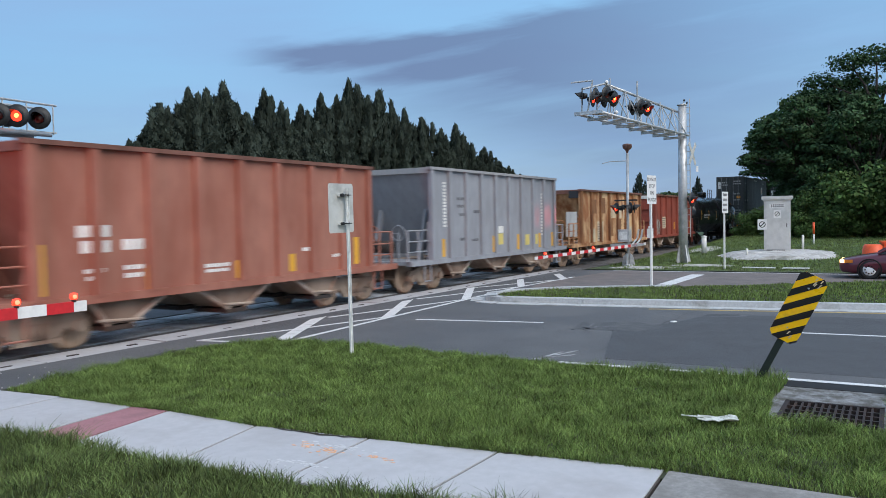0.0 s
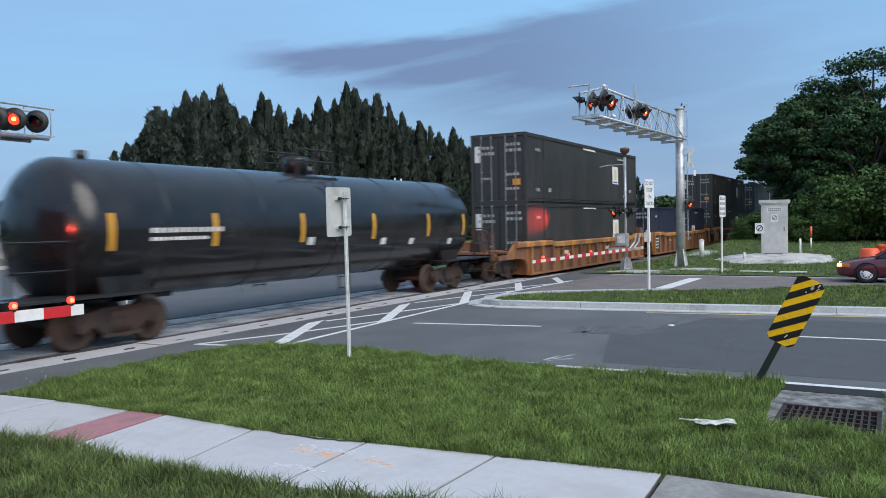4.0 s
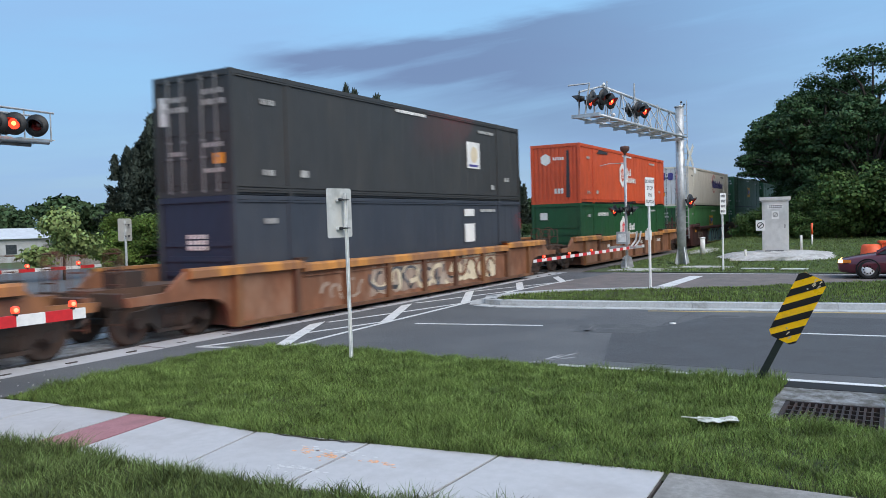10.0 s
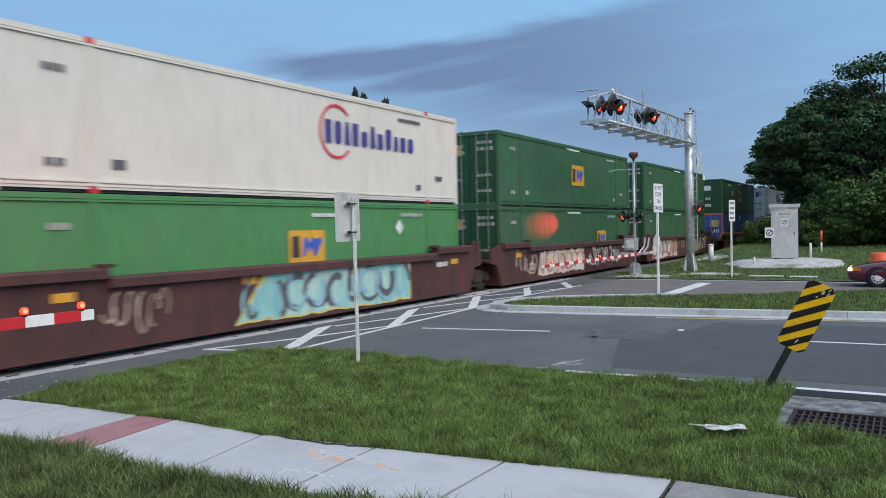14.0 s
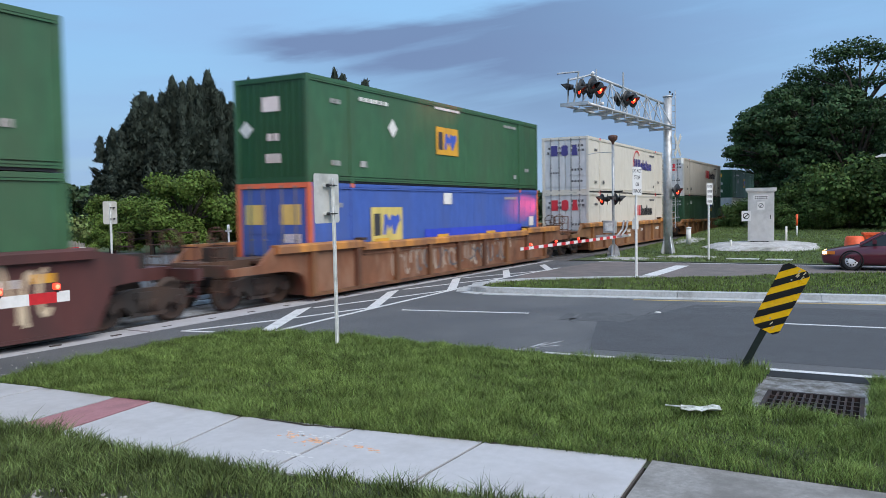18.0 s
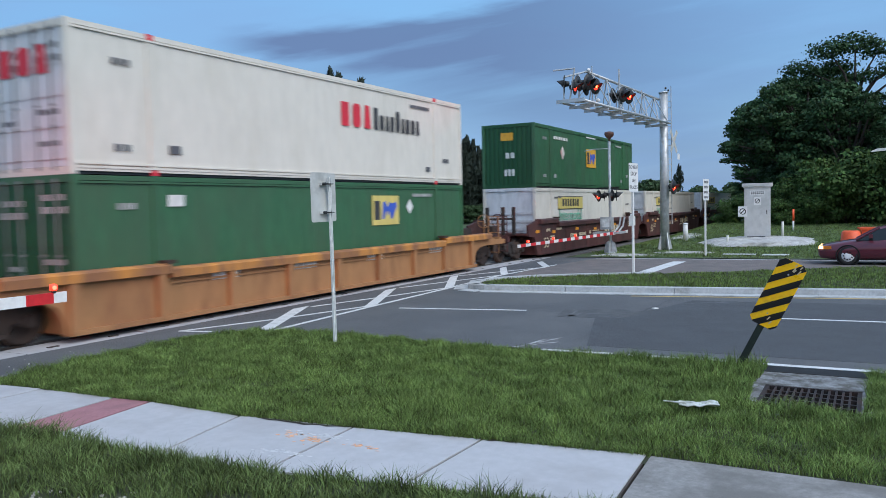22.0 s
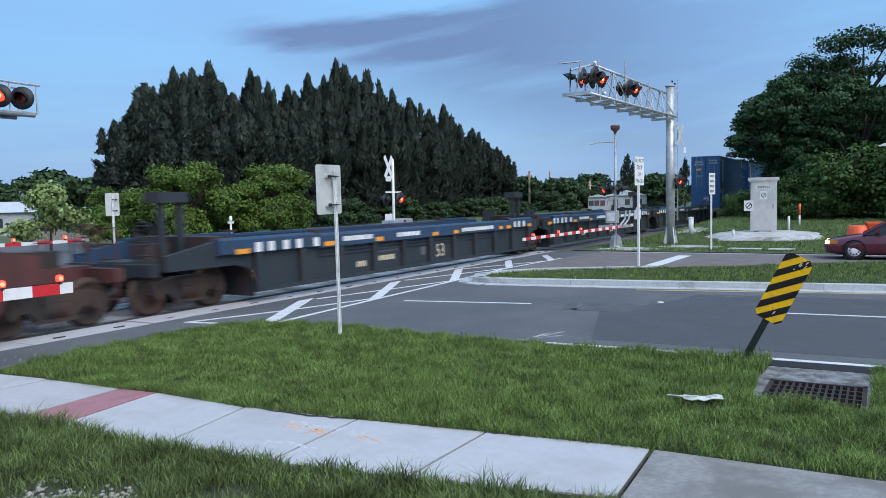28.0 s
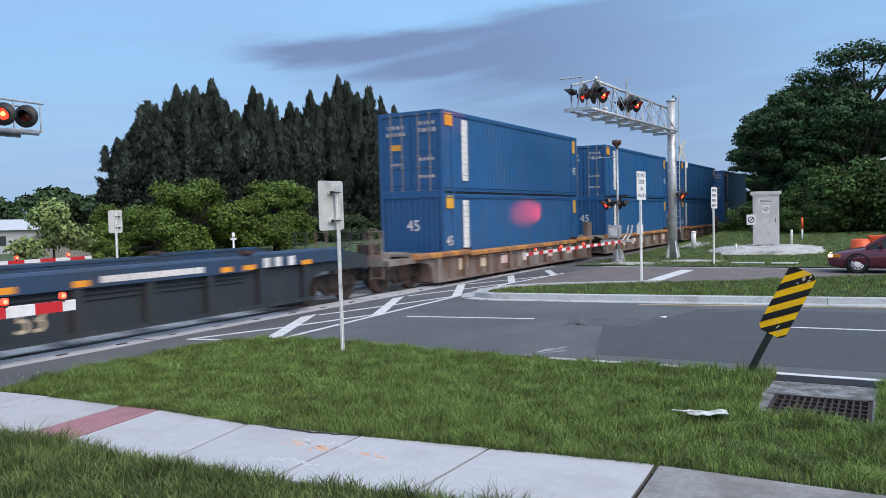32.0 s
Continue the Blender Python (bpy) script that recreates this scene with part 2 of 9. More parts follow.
GRASS = leafy("grass_blades", (0.150, 0.210, 0.058), 0.38, 0.6, 0.8, 2.4)
GRASS_DRY = leafy("grass_blades_verge", (0.112, 0.150, 0.050), 0.45, 0.65, 0.8, 1.8)
GALV_PALE = surface("pale_galvanised_post", (0.72, 0.73, 0.72), 0.5, 0.05, spread=0.1, grain=9, stain=(0.42, 0.42, 0.41), stain_amount=0.3, stain_scale=3)
STEEL_RAIL = surface("rail_steel", (0.28, 0.26, 0.25), 0.4, 0.8, spread=0.2, grain=12, stain=(0.12, 0.07, 0.045), stain_amount=0.3)
GALV = surface("galvanised_steel", (0.52, 0.53, 0.54), 0.45, 0.45, spread=0.12, grain=7, stain=(0.36, 0.37, 0.38), stain_amount=0.35, stain_scale=2.5)
ALU = surface("brushed_aluminium", (0.58, 0.59, 0.60), 0.42, 0.5, spread=0.08, grain=3, stain=(0.42, 0.43, 0.44), stain_amount=0.3, stain_scale=1.1)
SIGN_BACK = surface("sign_back", (0.60, 0.59, 0.55), 0.5, 0.3, spread=0.08, grain=5, stain=(0.38, 0.38, 0.35), stain_amount=0.25, stain_scale=3)
WHITE_SIGN = surface("white_sign", (0.72, 0.72, 0.72), 0.5, spread=0.06, grain=5)
INK = surface("black_ink", (0.008, 0.008, 0.009), 0.85, spread=0.2)
BLACK_STEEL = surface("black_steel", (0.018, 0.019, 0.021), 0.55, 0.1, spread=0.3, grain=8)
SIGN_YELLOW = surface("sign_yellow", (1.0, 0.56, 0.004), 0.35, spread=0.08, grain=6, stain=(0.6, 0.32, 0.03), stain_amount=0.2, stain_scale=4)
POST_GREEN = surface("dark_post", (0.02, 0.03, 0.026), 0.6, 0.2, spread=0.25, grain=14)
IRON = surface("cast_iron", (0.022, 0.016, 0.016), 0.85, 0.1, spread=0.35, grain=25, stain=(0.06, 0.032, 0.025), stain_amount=0.3, stain_scale=6)
PIT = surface("drain_dark", (0.006, 0.006, 0.006), 1.0)
RED_PAINT = surface("gate_red", (0.55, 0.02, 0.025), 0.5, spread=0.15, grain=8)
WHITE_PAINT = surface("gate_white", (0.72, 0.71, 0.69), 0.5, spread=0.1, grain=8)
ORANGE_PLASTIC = surface("orange_plastic", (0.75, 0.10, 0.025), 0.5, spread=0.12, grain=5)
LAMP_RED = surface("red_lamp_lit", (0.6, 0.03, 0.01), 0.4, glow=(1.0, 0.03, 0.012), power=3.0)
LAMP_HOT = surface("red_lamp_core", (0.6, 0.1, 0.03), 0.4, glow=(1.0, 0.22, 0.05), power=6.0)
ARM_CORE = surface("arm_lamp_core", (0.6, 0.05, 0.03), 0.4, glow=(1.0, 0.10, 0.05), power=5.0)
LAMP_DARK = surface("red_lamp_unlit", (0.10, 0.008, 0.006), 0.2, spread=0.1)


# ---- modelling tools ----
def bx(bm, x0, x1, y0, y1, z0, z1):
    vs = [bm.verts.new((x, y, z)) for x in (x0, x1) for y in (y0, y1) for z in (z0, z1)]
    for f in ((0, 1, 3, 2), (4, 6, 7, 5), (0, 4, 5, 1), (2, 3, 7, 6), (0, 2, 6, 4), (1, 5, 7, 3)):
        bm.faces.new([vs[i] for i in f])
    return vs


def ext(bm, pts, a, b, axis="y"):
    """A flat outline, pulled out along an axis. y: points are (x, z); x: (y, z); z: (x, y)."""
    def at(p, d):
        return {"y": (p[0], d, p[1]), "x": (d, p[0], p[1]), "z": (p[0], p[1], d)}[axis]
    lo = [bm.verts.new(at(p, a)) for p in pts]
    hi = [bm.verts.new(at(p, b)) for p in pts]
    n = len(pts)
    bm.faces.new(lo)
    bm.faces.new(hi[::-1])
    for i in range(n):
        bm.faces.new((lo[i], hi[i], hi[(i + 1) % n], lo[(i + 1) % n]))
    return lo + hi


def rod(bm, p, q, r, r2=None, seg=10):
    p, q = Vector(p), Vector(q)
    r2 = r if r2 is None else r2
    d = (q - p).normalized()
    s = d.orthogonal().normalized()
    u = d.cross(s)
    ra, rb = [], []
    for i in range(seg):
        a = 2 * math.pi * i / seg
        o = s * math.cos(a) + u * math.sin(a)
        ra.append(bm.verts.new(p + o * r))
        rb.append(bm.verts.new(q + o * r2))
    for i in range(seg):
        f = bm.faces.new((ra[i], ra[(i + 1) % seg], rb[(i + 1) % seg], rb[i]))
        f.smooth = seg > 6
    bm.faces.new(ra[::-1])
    bm.faces.new(rb)


def lathe(bm, prof, p=(0, 0, 0), axis="z", seg=24):
    """Spin an outline of (radius, height) about an axis."""
    rings = []
    for r, h in prof:
        ring = []
        for i in range(seg):
            a = 2 * math.pi * i / seg
            c, s = r * math.cos(a), r * math.sin(a)
            o = {"z": (c, s, h), "y": (c, h, s), "x": (h, c, s)}[axis]
            ring.append(bm.verts.new((p[0] + o[0], p[1] + o[1], p[2] + o[2])))
        rings.append(ring)
    for a, b in zip(rings, rings[1:]):
        for i in range(seg):
            f = bm.faces.new((a[i], a[(i + 1) % seg], b[(i + 1) % seg], b[i]))
            f.smooth = True
    bm.faces.new(rings[0][::-1])
    bm.faces.new(rings[-1])


def soften(bm, w=0.01, seg=1):
    bmesh.ops.bevel(bm, geom=[e for e in bm.edges if e.calc_face_angle(0) > 0.6], offset=w, segments=seg, affect="EDGES", clamp_overlap=True)


def mesh_from(name, bm, material):
    bmesh.ops.recalc_face_normals(bm, faces=bm.faces)
    me = bpy.data.meshes.new(name)
    bm.to_mesh(me)
    bm.free()
    me.materials.append(material)
    return me


def part(name, bm, material, parent, label=""):
    """Link a bmesh as one mesh object under a thing or a part."""
    ob = new(name, mesh_from(name, bm, material))
    ob.parent = parent
    return tagged(ob, label)


def again(ob, parent, x=0, y=0, z=0):
    """The same part once more, on the same mesh."""
    o = new(ob.name.split(".")[0], ob.data)
    o.parent = parent
    o.location = (x, y, z)
    if "label" in ob:
        tagged(o, ob["label"])
    return o


def thing(name, label, category, at=(0, 0, 0), turn=0, group="", kind=""):
    ob = new(name)
    ob.empty_display_size = 0.2
    ob.matrix_basis = pose(*at, 0, 0, turn)
    return tagged(ob, label, category, group, kind)


def solid(name, bm, material, label="", category="", kind="", at=(0, 0, 0), group=""):
    ob = new(name, mesh_from(name, bm, material))
    ob.location = at
    return tagged(ob, label, category, group, kind)


def plain_box(*dims):
    bm = bmesh.new()
    bx(bm, *dims)
    return bm


def raw_mesh(name, verts, faces, material):
    """A big mesh straight from arrays: faces all of one length."""
    k = faces.shape[1]
    me = bpy.data.meshes.new(name)
    me.vertices.add(len(verts))
    me.vertices.foreach_set("co", verts.astype(np.float32).ravel())
    me.loops.add(faces.size)
    me.loops.foreach_set("vertex_index", faces.astype(np.int32).ravel())
    me.polygons.add(len(faces))
    me.polygons.foreach_set("loop_start", np.arange(0, faces.size, k, dtype=np.int32))
    me.update(calc_edges=True)
    me.materials.append(material)
    return me


def lettering(name, words, size, material, parent, m, label=""):
    """Words in the built-in font as a thin mesh under a thing; m places it in the thing's space."""
    cu = bpy.data.curves.new("letters", "FONT")
    cu.body, cu.size, cu.extrude = words, size, 0.002
    cu.align_x, cu.align_y = "CENTER", "CENTER"
    cu.resolution_u = 3
    tmp = bpy.data.objects.new("letters", cu)
    me = bpy.data.meshes.new_from_object(tmp)
    bpy.data.objects.remove(tmp)
    me.materials.clear()
    me.materials.append(material)
    ob = new(name, me)
    ob.parent = parent
    ob.matrix_basis = m
    return tagged(ob, label)


SIDE = Matrix(((1, 0, 0, 0), (0, 0, -1, 0), (0, 1, 0, 0), (0, 0, 0, 1)))
FRONT = Matrix(((0, 0, -1, 0), (-1, 0, 0, 0), (0, 1, 0, 0), (0, 0, 0, 1)))


# ---- ground, roads, pavement ----
TRACK = 14.6


def sheet(name, pts, z0, z1, material, label, category, kind="structure"):
    bm = bmesh.new()
    ext(bm, pts, z0, z1, "z")
    return solid(name, bm, material, label, category, kind)


def ground_sheet():
    # one sheet, rolling slightly far away
    xs = [-1500, -400, -120, -50, -10, 0, 20, 40, 60, 90, 140, 250, 500, 1500]
    ys = [-1500, -400, -120, -40, -10, 0, 10, 20, 40, 70, 120, 250, 500, 1500]
    bm = bmesh.new()
    g = [[bm.verts.new((x, y, -0.06)) for y in ys] for x in xs]
    for i in range(len(xs) - 1):
        for j in range(len(ys) - 1):
            bm.faces.new((g[i][j], g[i + 1][j], g[i + 1][j + 1], g[i][j + 1]))
    solid("ground", bm, FIELD, "mown green verge and open grassland", "ground", "structure")


ground_sheet()
ROAD_PTS = [(12.25, -160), (21.6, -160), (21.6, -2), (20.6, 4.5), (19.95, 9.6), (20.2, 10.3), (21.3, 10.6), (22.5, 10.1), (23.5, 9.1), (25.1, 6.1), (26.3, 3.9), (28.7, 0.8), (29.5, -6), (29.6, -160), (34.0, -160), (33.6, 12.0), (33.6, 12.74), (4.6, 12.74), (4.9, 11.9), (6.9, 11.25), (10.2, 11.75), (11.7, 11.3), (12.0, 9.8)]
sheet("road", ROAD_PTS, -0.3, 0.0, ASPHALT, "worn grey asphalt road with white markings", "road")
sheet("road_far", [(4.6, 16.3), (33.6, 16.3), (34.0, 90), (4.0, 90)], -0.3, 0.0, ASPHALT, "worn grey asphalt road beyond the tracks", "road")


def strip_paint(name, p, q, w, material, label, z=0.006, slant=0.0):
    p, q = Vector((*p, 0)), Vector((*q, 0))
    d = (q - p).normalized()
    s = Vector((-d.y, d.x, 0)) * w / 2
    a = d * slant
    bm = bmesh.new()
    ext(bm, [(v.x, v.y) for v in (p - s - a, q - s - a, q + s + a, p + s + a)], 0.001, z, "z")
    return solid(name, bm, material, label, "road marking", "structure")


strip_paint("marking_edge_line", (11.98, 4.75), (12.02, 3.6), 0.14, PAINT_ROAD, "white edge line on asphalt")
strip_paint("marking_edge_line", (12.03, 3.4), (12.25, -60), 0.14, PAINT_ROAD, "white edge line on asphalt")
for k, (a, b) in enumerate((((15.85, 9.85), (16.4, 6.85)), ((16.8, 1.6), (16.98, -1.4)), ((17.1, -7.5), (17.3, -10.5)), ((17.4, -16.6), (17.5, -19.6)))):
    strip_paint("marking_lane_dash", a, b, 0.11, PAINT_ROAD, "white lane dash on asphalt")
strip_paint("marking_yellow_line", (19.75, 5.4), (21.1, -2), 0.11, PAINT_YELLOW, "faded yellow line along the kerb")
strip_paint("marking_yellow_line", (21.1, -2), (21.3, -60), 0.11, PAINT_YELLOW, "faded yellow line along the kerb")
# hatched box in front of the rails: a thin zigzag outline with broad bars across it
def line_of(pts, w, name, label, z):
    for p, q in zip(pts, pts[1:]):
        strip_paint(name, p, q, w, PAINT_ROAD, label, z)


for pts in ([(11.31, 12.22), (13.4, 11.45), (15.9, 10.8)], [(15.4, 12.1), (18.1, 11.45), (20.2, 11.0)], [(20.0, 12.38), (24.6, 11.2)], [(24.0, 12.5), (28.0, 11.0)], [(11.31, 12.22), (11.49, 11.53)]):
    line_of(pts, 0.11, "marking_box_outline", "thin white line of the keep-clear box", 0.006)
line_of([(12.1, 10.44), (16.0, 10.68), (19.9, 10.88), (24.4, 11.17), (29.4, 10.96)], 0.11, "marking_box_outline", "thin white line of the keep-clear box", 0.007)
for (xa, ya), (xb, yb) in (((11.95, 10.6), (15.2, 12.25)), ((15.95, 10.75), (19.5, 12.4)), ((20.5, 11.0), (23.85, 12.6)), ((24.8, 11.15), (27.7, 12.5)), ((28.2, 10.9), (30.7, 12.2))):
    bm = bmesh.new()
    ext(bm, [(xa - 0.3, ya), (xa + 0.3, ya), (xb + 0.3, yb), (xb - 0.3, yb)], 0.001, 0.010, "z")
    solid("marking_box_bar", bm, PAINT_ROAD, "broad white bar of the keep-clear box", "road marking", "structure")
strip_paint("marking_stop_bar", (26.9, 6.8), (31.8, 6.75), 0.5, PAINT_ROAD, "broad white stop bar", 0.009)
strip_paint("marking_edge_line", (33.25, 10.6), (33.6, -60), 0.12, PAINT_ROAD, "white edge line on asphalt")
for k, (dx, a) in enumerate(((0, 0), (0.25, 0.3), (0.55, 0.1))):
    strip_paint("marking_scribble", (12.02 + dx, 5.28 - 0.12 * k), (12.75 + dx * 0.8, 4.75 + a), 0.06, PAINT_WORN, "worn white scribble on asphalt")


def patches():
    bm = bmesh.new()
    ext(bm, [(12.6, 4.2), (15.9, 5.1), (17.4, 4.2), (19.3, 3.8), (19.6, 1.0), (19.9, -8), (12.7, -8)], 0.0005, 0.003, "z")
    solid("asphalt_patch", bm, ASPHALT_NEW, "darker newer asphalt patch", "asphalt patch", "structure")
    bm = bmesh.new()
    ext(bm, [(15.7, 5.9), (16.9, 6.1), (17.2, 4.9), (16.6, 4.1), (15.8, 4.6)], 0.0005, 0.004, "z")
    solid("asphalt_patch", bm, ASPHALT_WORN, "pale worn asphalt patch", "asphalt patch", "structure")


patches()


def cracks():
    """Wandering cracks and worn streaks in the asphalt."""
    g = random.Random(8)
    for (xa, ya), (xb, yb), w, m, lab in (((12.8, 4.6), (19.4, 4.3), 0.03, ASPHALT_NEW, "dark crack along an asphalt joint"), ((15.6, 5.9), (16.6, 5.2), 0.06, ASPHALT_PALE, "pale worn streak in the asphalt"), ((15.1, 5.4), (16.9, 5.9), 0.07, ASPHALT_PALE, "pale worn streak in the asphalt"), ((18.6, 4.0), (19.6, 2.0), 0.07, ASPHALT_PALE, "pale worn streak in the asphalt")):
        n = 14
        up, lo = [], []
        for k in range(n + 1):
            f = k / n
            x, y = xa + (xb - xa) * f + g.uniform(-0.09, 0.09), ya + (yb - ya) * f + g.uniform(-0.09, 0.09)
            h = w * g.uniform(0.25, 1.0) * (0.3 + math.sin(math.pi * f))
            up.append((x + h * 0.6, y + h))
            lo.append((x - h * 0.6, y - h))
        bm = bmesh.new()
        va, vb = [bm.verts.new((*p, 0.0055)) for p in up], [bm.verts.new((*p, 0.0055)) for p in lo]
        for k in range(n):
            bm.faces.new((va[k], va[k + 1], vb[k + 1], vb[k]))
        solid("road_crack", bm, m, lab, "road crack", "structure")


cracks()
sheet("path_asphalt_far", [(23.2, 10.45), (24.1, 9.2), (25.75, 6.2), (26.6, 4.2), (29.0, 0.9), (29.75, -6), (33.1, -6), (33.2, 10.5), (27.0, 11.2)], 0.0004, 0.0035, ASPHALT_OLD, "reddish worn asphalt of the far lanes", "road")
bm = bmesh.new()
lathe(bm, [(0.075, 0.0), (0.07, 0.018), (0.03, 0.022)], (17.55, 4.26, 0), "z", 10)
solid("road_reflector", bm, WHITE_PAINT, "small white raised road reflector", "reflector")


def kerb():
    """The median's kerb in cast lengths, each 3 m."""
    line = [(25.3, 6.2), (24.4, 7.9), (23.6, 9.3), (22.6, 10.25), (21.2, 10.65), (20.15, 10.2), (19.95, 9.6), (20.2, 7.3), (20.6, 4.5), (21.1, 1.2), (21.6, -2), (21.65, -5), (21.65, -8), (21.65, -14), (21.65, -30), (21.65, -60)]
    th = thing("kerb", "pale concrete kerb round the grass median", "kerb", kind="structure")
    for a, b in zip(line, line[1:]):
        a, b = Vector((*a, 0)), Vector((*b, 0))
        d = (b - a).normalized()
        s = Vector((-d.y, d.x, 0))
        a, b = a + d * 0.006, b - d * 0.006
        for n, (w, h) in (("kerb_stone", (0.32, 0.15)), ("gutter", (-0.42, 0.015))):
            bm = bmesh.new()
            q = [a, b, b + s * w, a + s * w]
            vs = ext(bm, [(v.x, v.y) for v in q], -0.1, h, "z")
            if h > 0.1:
                soften(bm, 0.03, 2)
            part(n, bm, CONCRETE_KERB, th)
    return line


kerb()
sheet("median_soil", [(20.5, 10.0), (21.3, 10.3), (22.4, 9.9), (23.3, 9.0), (24.1, 7.7), (24.95, 6.1), (26.25, 3.9), (28.65, 0.8), (29.45, -6), (29.5, -160), (22.0, -160), (22.0, -2), (21.45, 1.2), (20.95, 4.5), (20.55, 7.3), (20.3, 9.5)], -0.1, 0.11, SOIL, "green turf of the median", "verge")
sheet("verge_near", [(9.15, 1.38), (11.85, 1.38), (11.75, 5.5), (12.0, 7.9), (11.9, 10.9), (10.6, 11.5), (8.6, 11.35), (6.62, 11.2), (6.6, 9.9), (6.7, 8.5), (6.7, 6.4), (6.9, 3.4), (7.0, 1.38)], -0.1, 0.010, SOIL, "thick green grass verge", "verge")
sheet("verge_near", [(7.14, -0.02), (9.15, -0.02), (9.15, 1.38), (7.15, 1.38)], -0.1, 0.010, SOIL, "thick green grass verge", "verge")
sheet("verge_near", [(7.12, -160), (11.95, -160), (11.9, -0.02), (7.14, -0.02)], -0.1, 0.010, SOIL, "thick green grass verge", "verge")
sheet("verge_front", [(-6, -160), (5.65, -160), (6.1, 1.8), (5.7, 4.9), (5.45, 9.0), (5.3, 13.0), (-6, 13.0)], -0.1, 0.004, SOIL, "grass verge with bare soil", "verge")


def bank_height(x, y):
    """The far verge climbs gently away from the road, and falls to the rails."""
    def ease(v):
        v = min(1.0, max(0.0, v))
        return v * v * (3 - 2 * v)
    return 0.02 + 0.8 * ease((x - 34.5) / 28) * ease((12.3 - y) / 2.6)


def far_bank():
    xs = [33.75, 34.5] + [35.5 + 1.5 * k for k in range(20)] + [70, 80, 95, 120, 160, 240]
    ys = [-160, -60, -25, -12] + [-8 + 1.0 * k for k in range(21)] + [12.35]
    bm = bmesh.new()
    g = [[bm.verts.new((x, y, bank_height(x, y) if y < 12.3 else -0.06)) for y in ys] for x in xs]
    for i in range(len(xs) - 1):
        for j in range(len(ys) - 1):
            f = bm.faces.new((g[i][j], g[i + 1][j], g[i + 1][j + 1], g[i][j + 1]))
            f.smooth = True
    solid("verge_far", bm, FIELD, "mown grass bank beyond the road", "verge", "structure")


far_bank()


def sidewalk():
    th = thing("pavement", "pale concrete sidewalk with a red band", "sidewalk", kind="structure")
    far = [(6.6, 11.2), (6.72, 9.9), (6.76, 8.52), (6.80, 7.90), (6.74, 6.37), (6.86, 4.89), (7.03, 3.44), (7.2, 1.83)]
    near = [(5.2, 11.2), (5.25, 9.9), (5.3, 8.42), (5.3, 7.70), (5.32, 6.12), (5.38, 4.82), (5.58, 3.48), (5.88, 1.77)]
    for i in range(len(far) - 1):
        g = 0.017
        a, b, c, d = far[i], far[i + 1], near[i + 1], near[i]
        red = i == 2
        bm = bmesh.new()
        ext(bm, [(a[0], a[1] - g), (b[0], b[1] + g), (c[0], c[1] + g), (d[0], d[1] - g)], -0.1, 0.024, "z")
        soften(bm, 0.012)
        part("slab", bm, RED_WALK if red else CONCRETE, th, "red-painted slab" if red else "")
    bm = bmesh.new()
    ext(bm, far + near[::-1], -0.12, 0.009, "z")
    part("joint_bed", bm, JOINT_DIRT, th)
    bm = bmesh.new()
    ext(bm, [(7.2, 1.80), (7.12, -4.5), (4.2, -4.5), (4.3, 0.2), (5.87, 1.74)], -0.1, 0.018, "z")
    soften(bm, 0.012)
    part("slab", bm, CONCRETE_OLD, th, "old stained grey driveway slab")
    # sprayed flecks and a scuff of white, each a loose scatter
    g = random.Random(31)
    for x, y, w, d, n, m, lab in ((6.40, 5.35, 0.10, 0.16, 26, ORANGE_SPRAY, "orange spray mark"), (6.30, 4.98, 0.09, 0.22, 34, ORANGE_SPRAY, "orange spray mark"), (6.32, 4.42, 0.08, 0.16, 26, ORANGE_SPRAY, "orange spray mark"), (6.45, 5.02, 0.10, 0.40, 40, SCUFF, "white scuffed flecks"), (5.85, 5.05, 0.08, 0.35, 36, SCUFF, "white scuffed flecks")):
        bm = bmesh.new()
        for k in range(n):
            cx, cy, r = x + g.gauss(0, w * 0.5), y + g.gauss(0, d * 0.5), g.uniform(0.006, 0.03)
            ext(bm, [(cx + r * g.uniform(0.4, 1.0) * math.cos(a), cy + 1.8 * r * g.uniform(0.4, 1.0) * math.sin(a)) for a in (0.1, 1.3, 2.4, 3.6, 4.9)], 0.0235, 0.0252 + 0.0004 * (k % 4), "z")
        tagged(part("spray_mark", bm, m, th, lab), kind="stuff")


sidewalk()


def soil_shade_edges():
    """Dark soil that spills over the sidewalk's edges, overhanging grass's shade in its colour."""
    g = random.Random(12)
    for line, side in (([(6.72, 9.9), (6.76, 8.52), (6.80, 7.90), (6.74, 6.37), (6.86, 4.89), (7.03, 3.44), (7.2, 1.83)], -1),):
        bm = bmesh.new()
        last = None
        for (xa, ya), (xb, yb) in zip(line, line[1:]):
            for k in range(16):
                f = k / 16
                x, y = xa + (xb - xa) * f, ya + (yb - ya) * f
                a, b = bm.verts.new((x - side * 0.04, y, 0.02)), bm.verts.new((x + side * (-0.03 + 0.10 * max(0.0, math.sin(y * 1.9 + 0.6) * math.sin(y * 0.8)) + 0.06 * g.random() ** 2), y, 0.0285))
                if last:
                    bm.faces.new((last[0], last[1], b, a))
                last = (a, b)
        solid("soil_edge", bm, SOIL_SHADE, "dark soil and painted grass shade along the edge of the sidewalk", "soil", "structure")


soil_shade_edges()


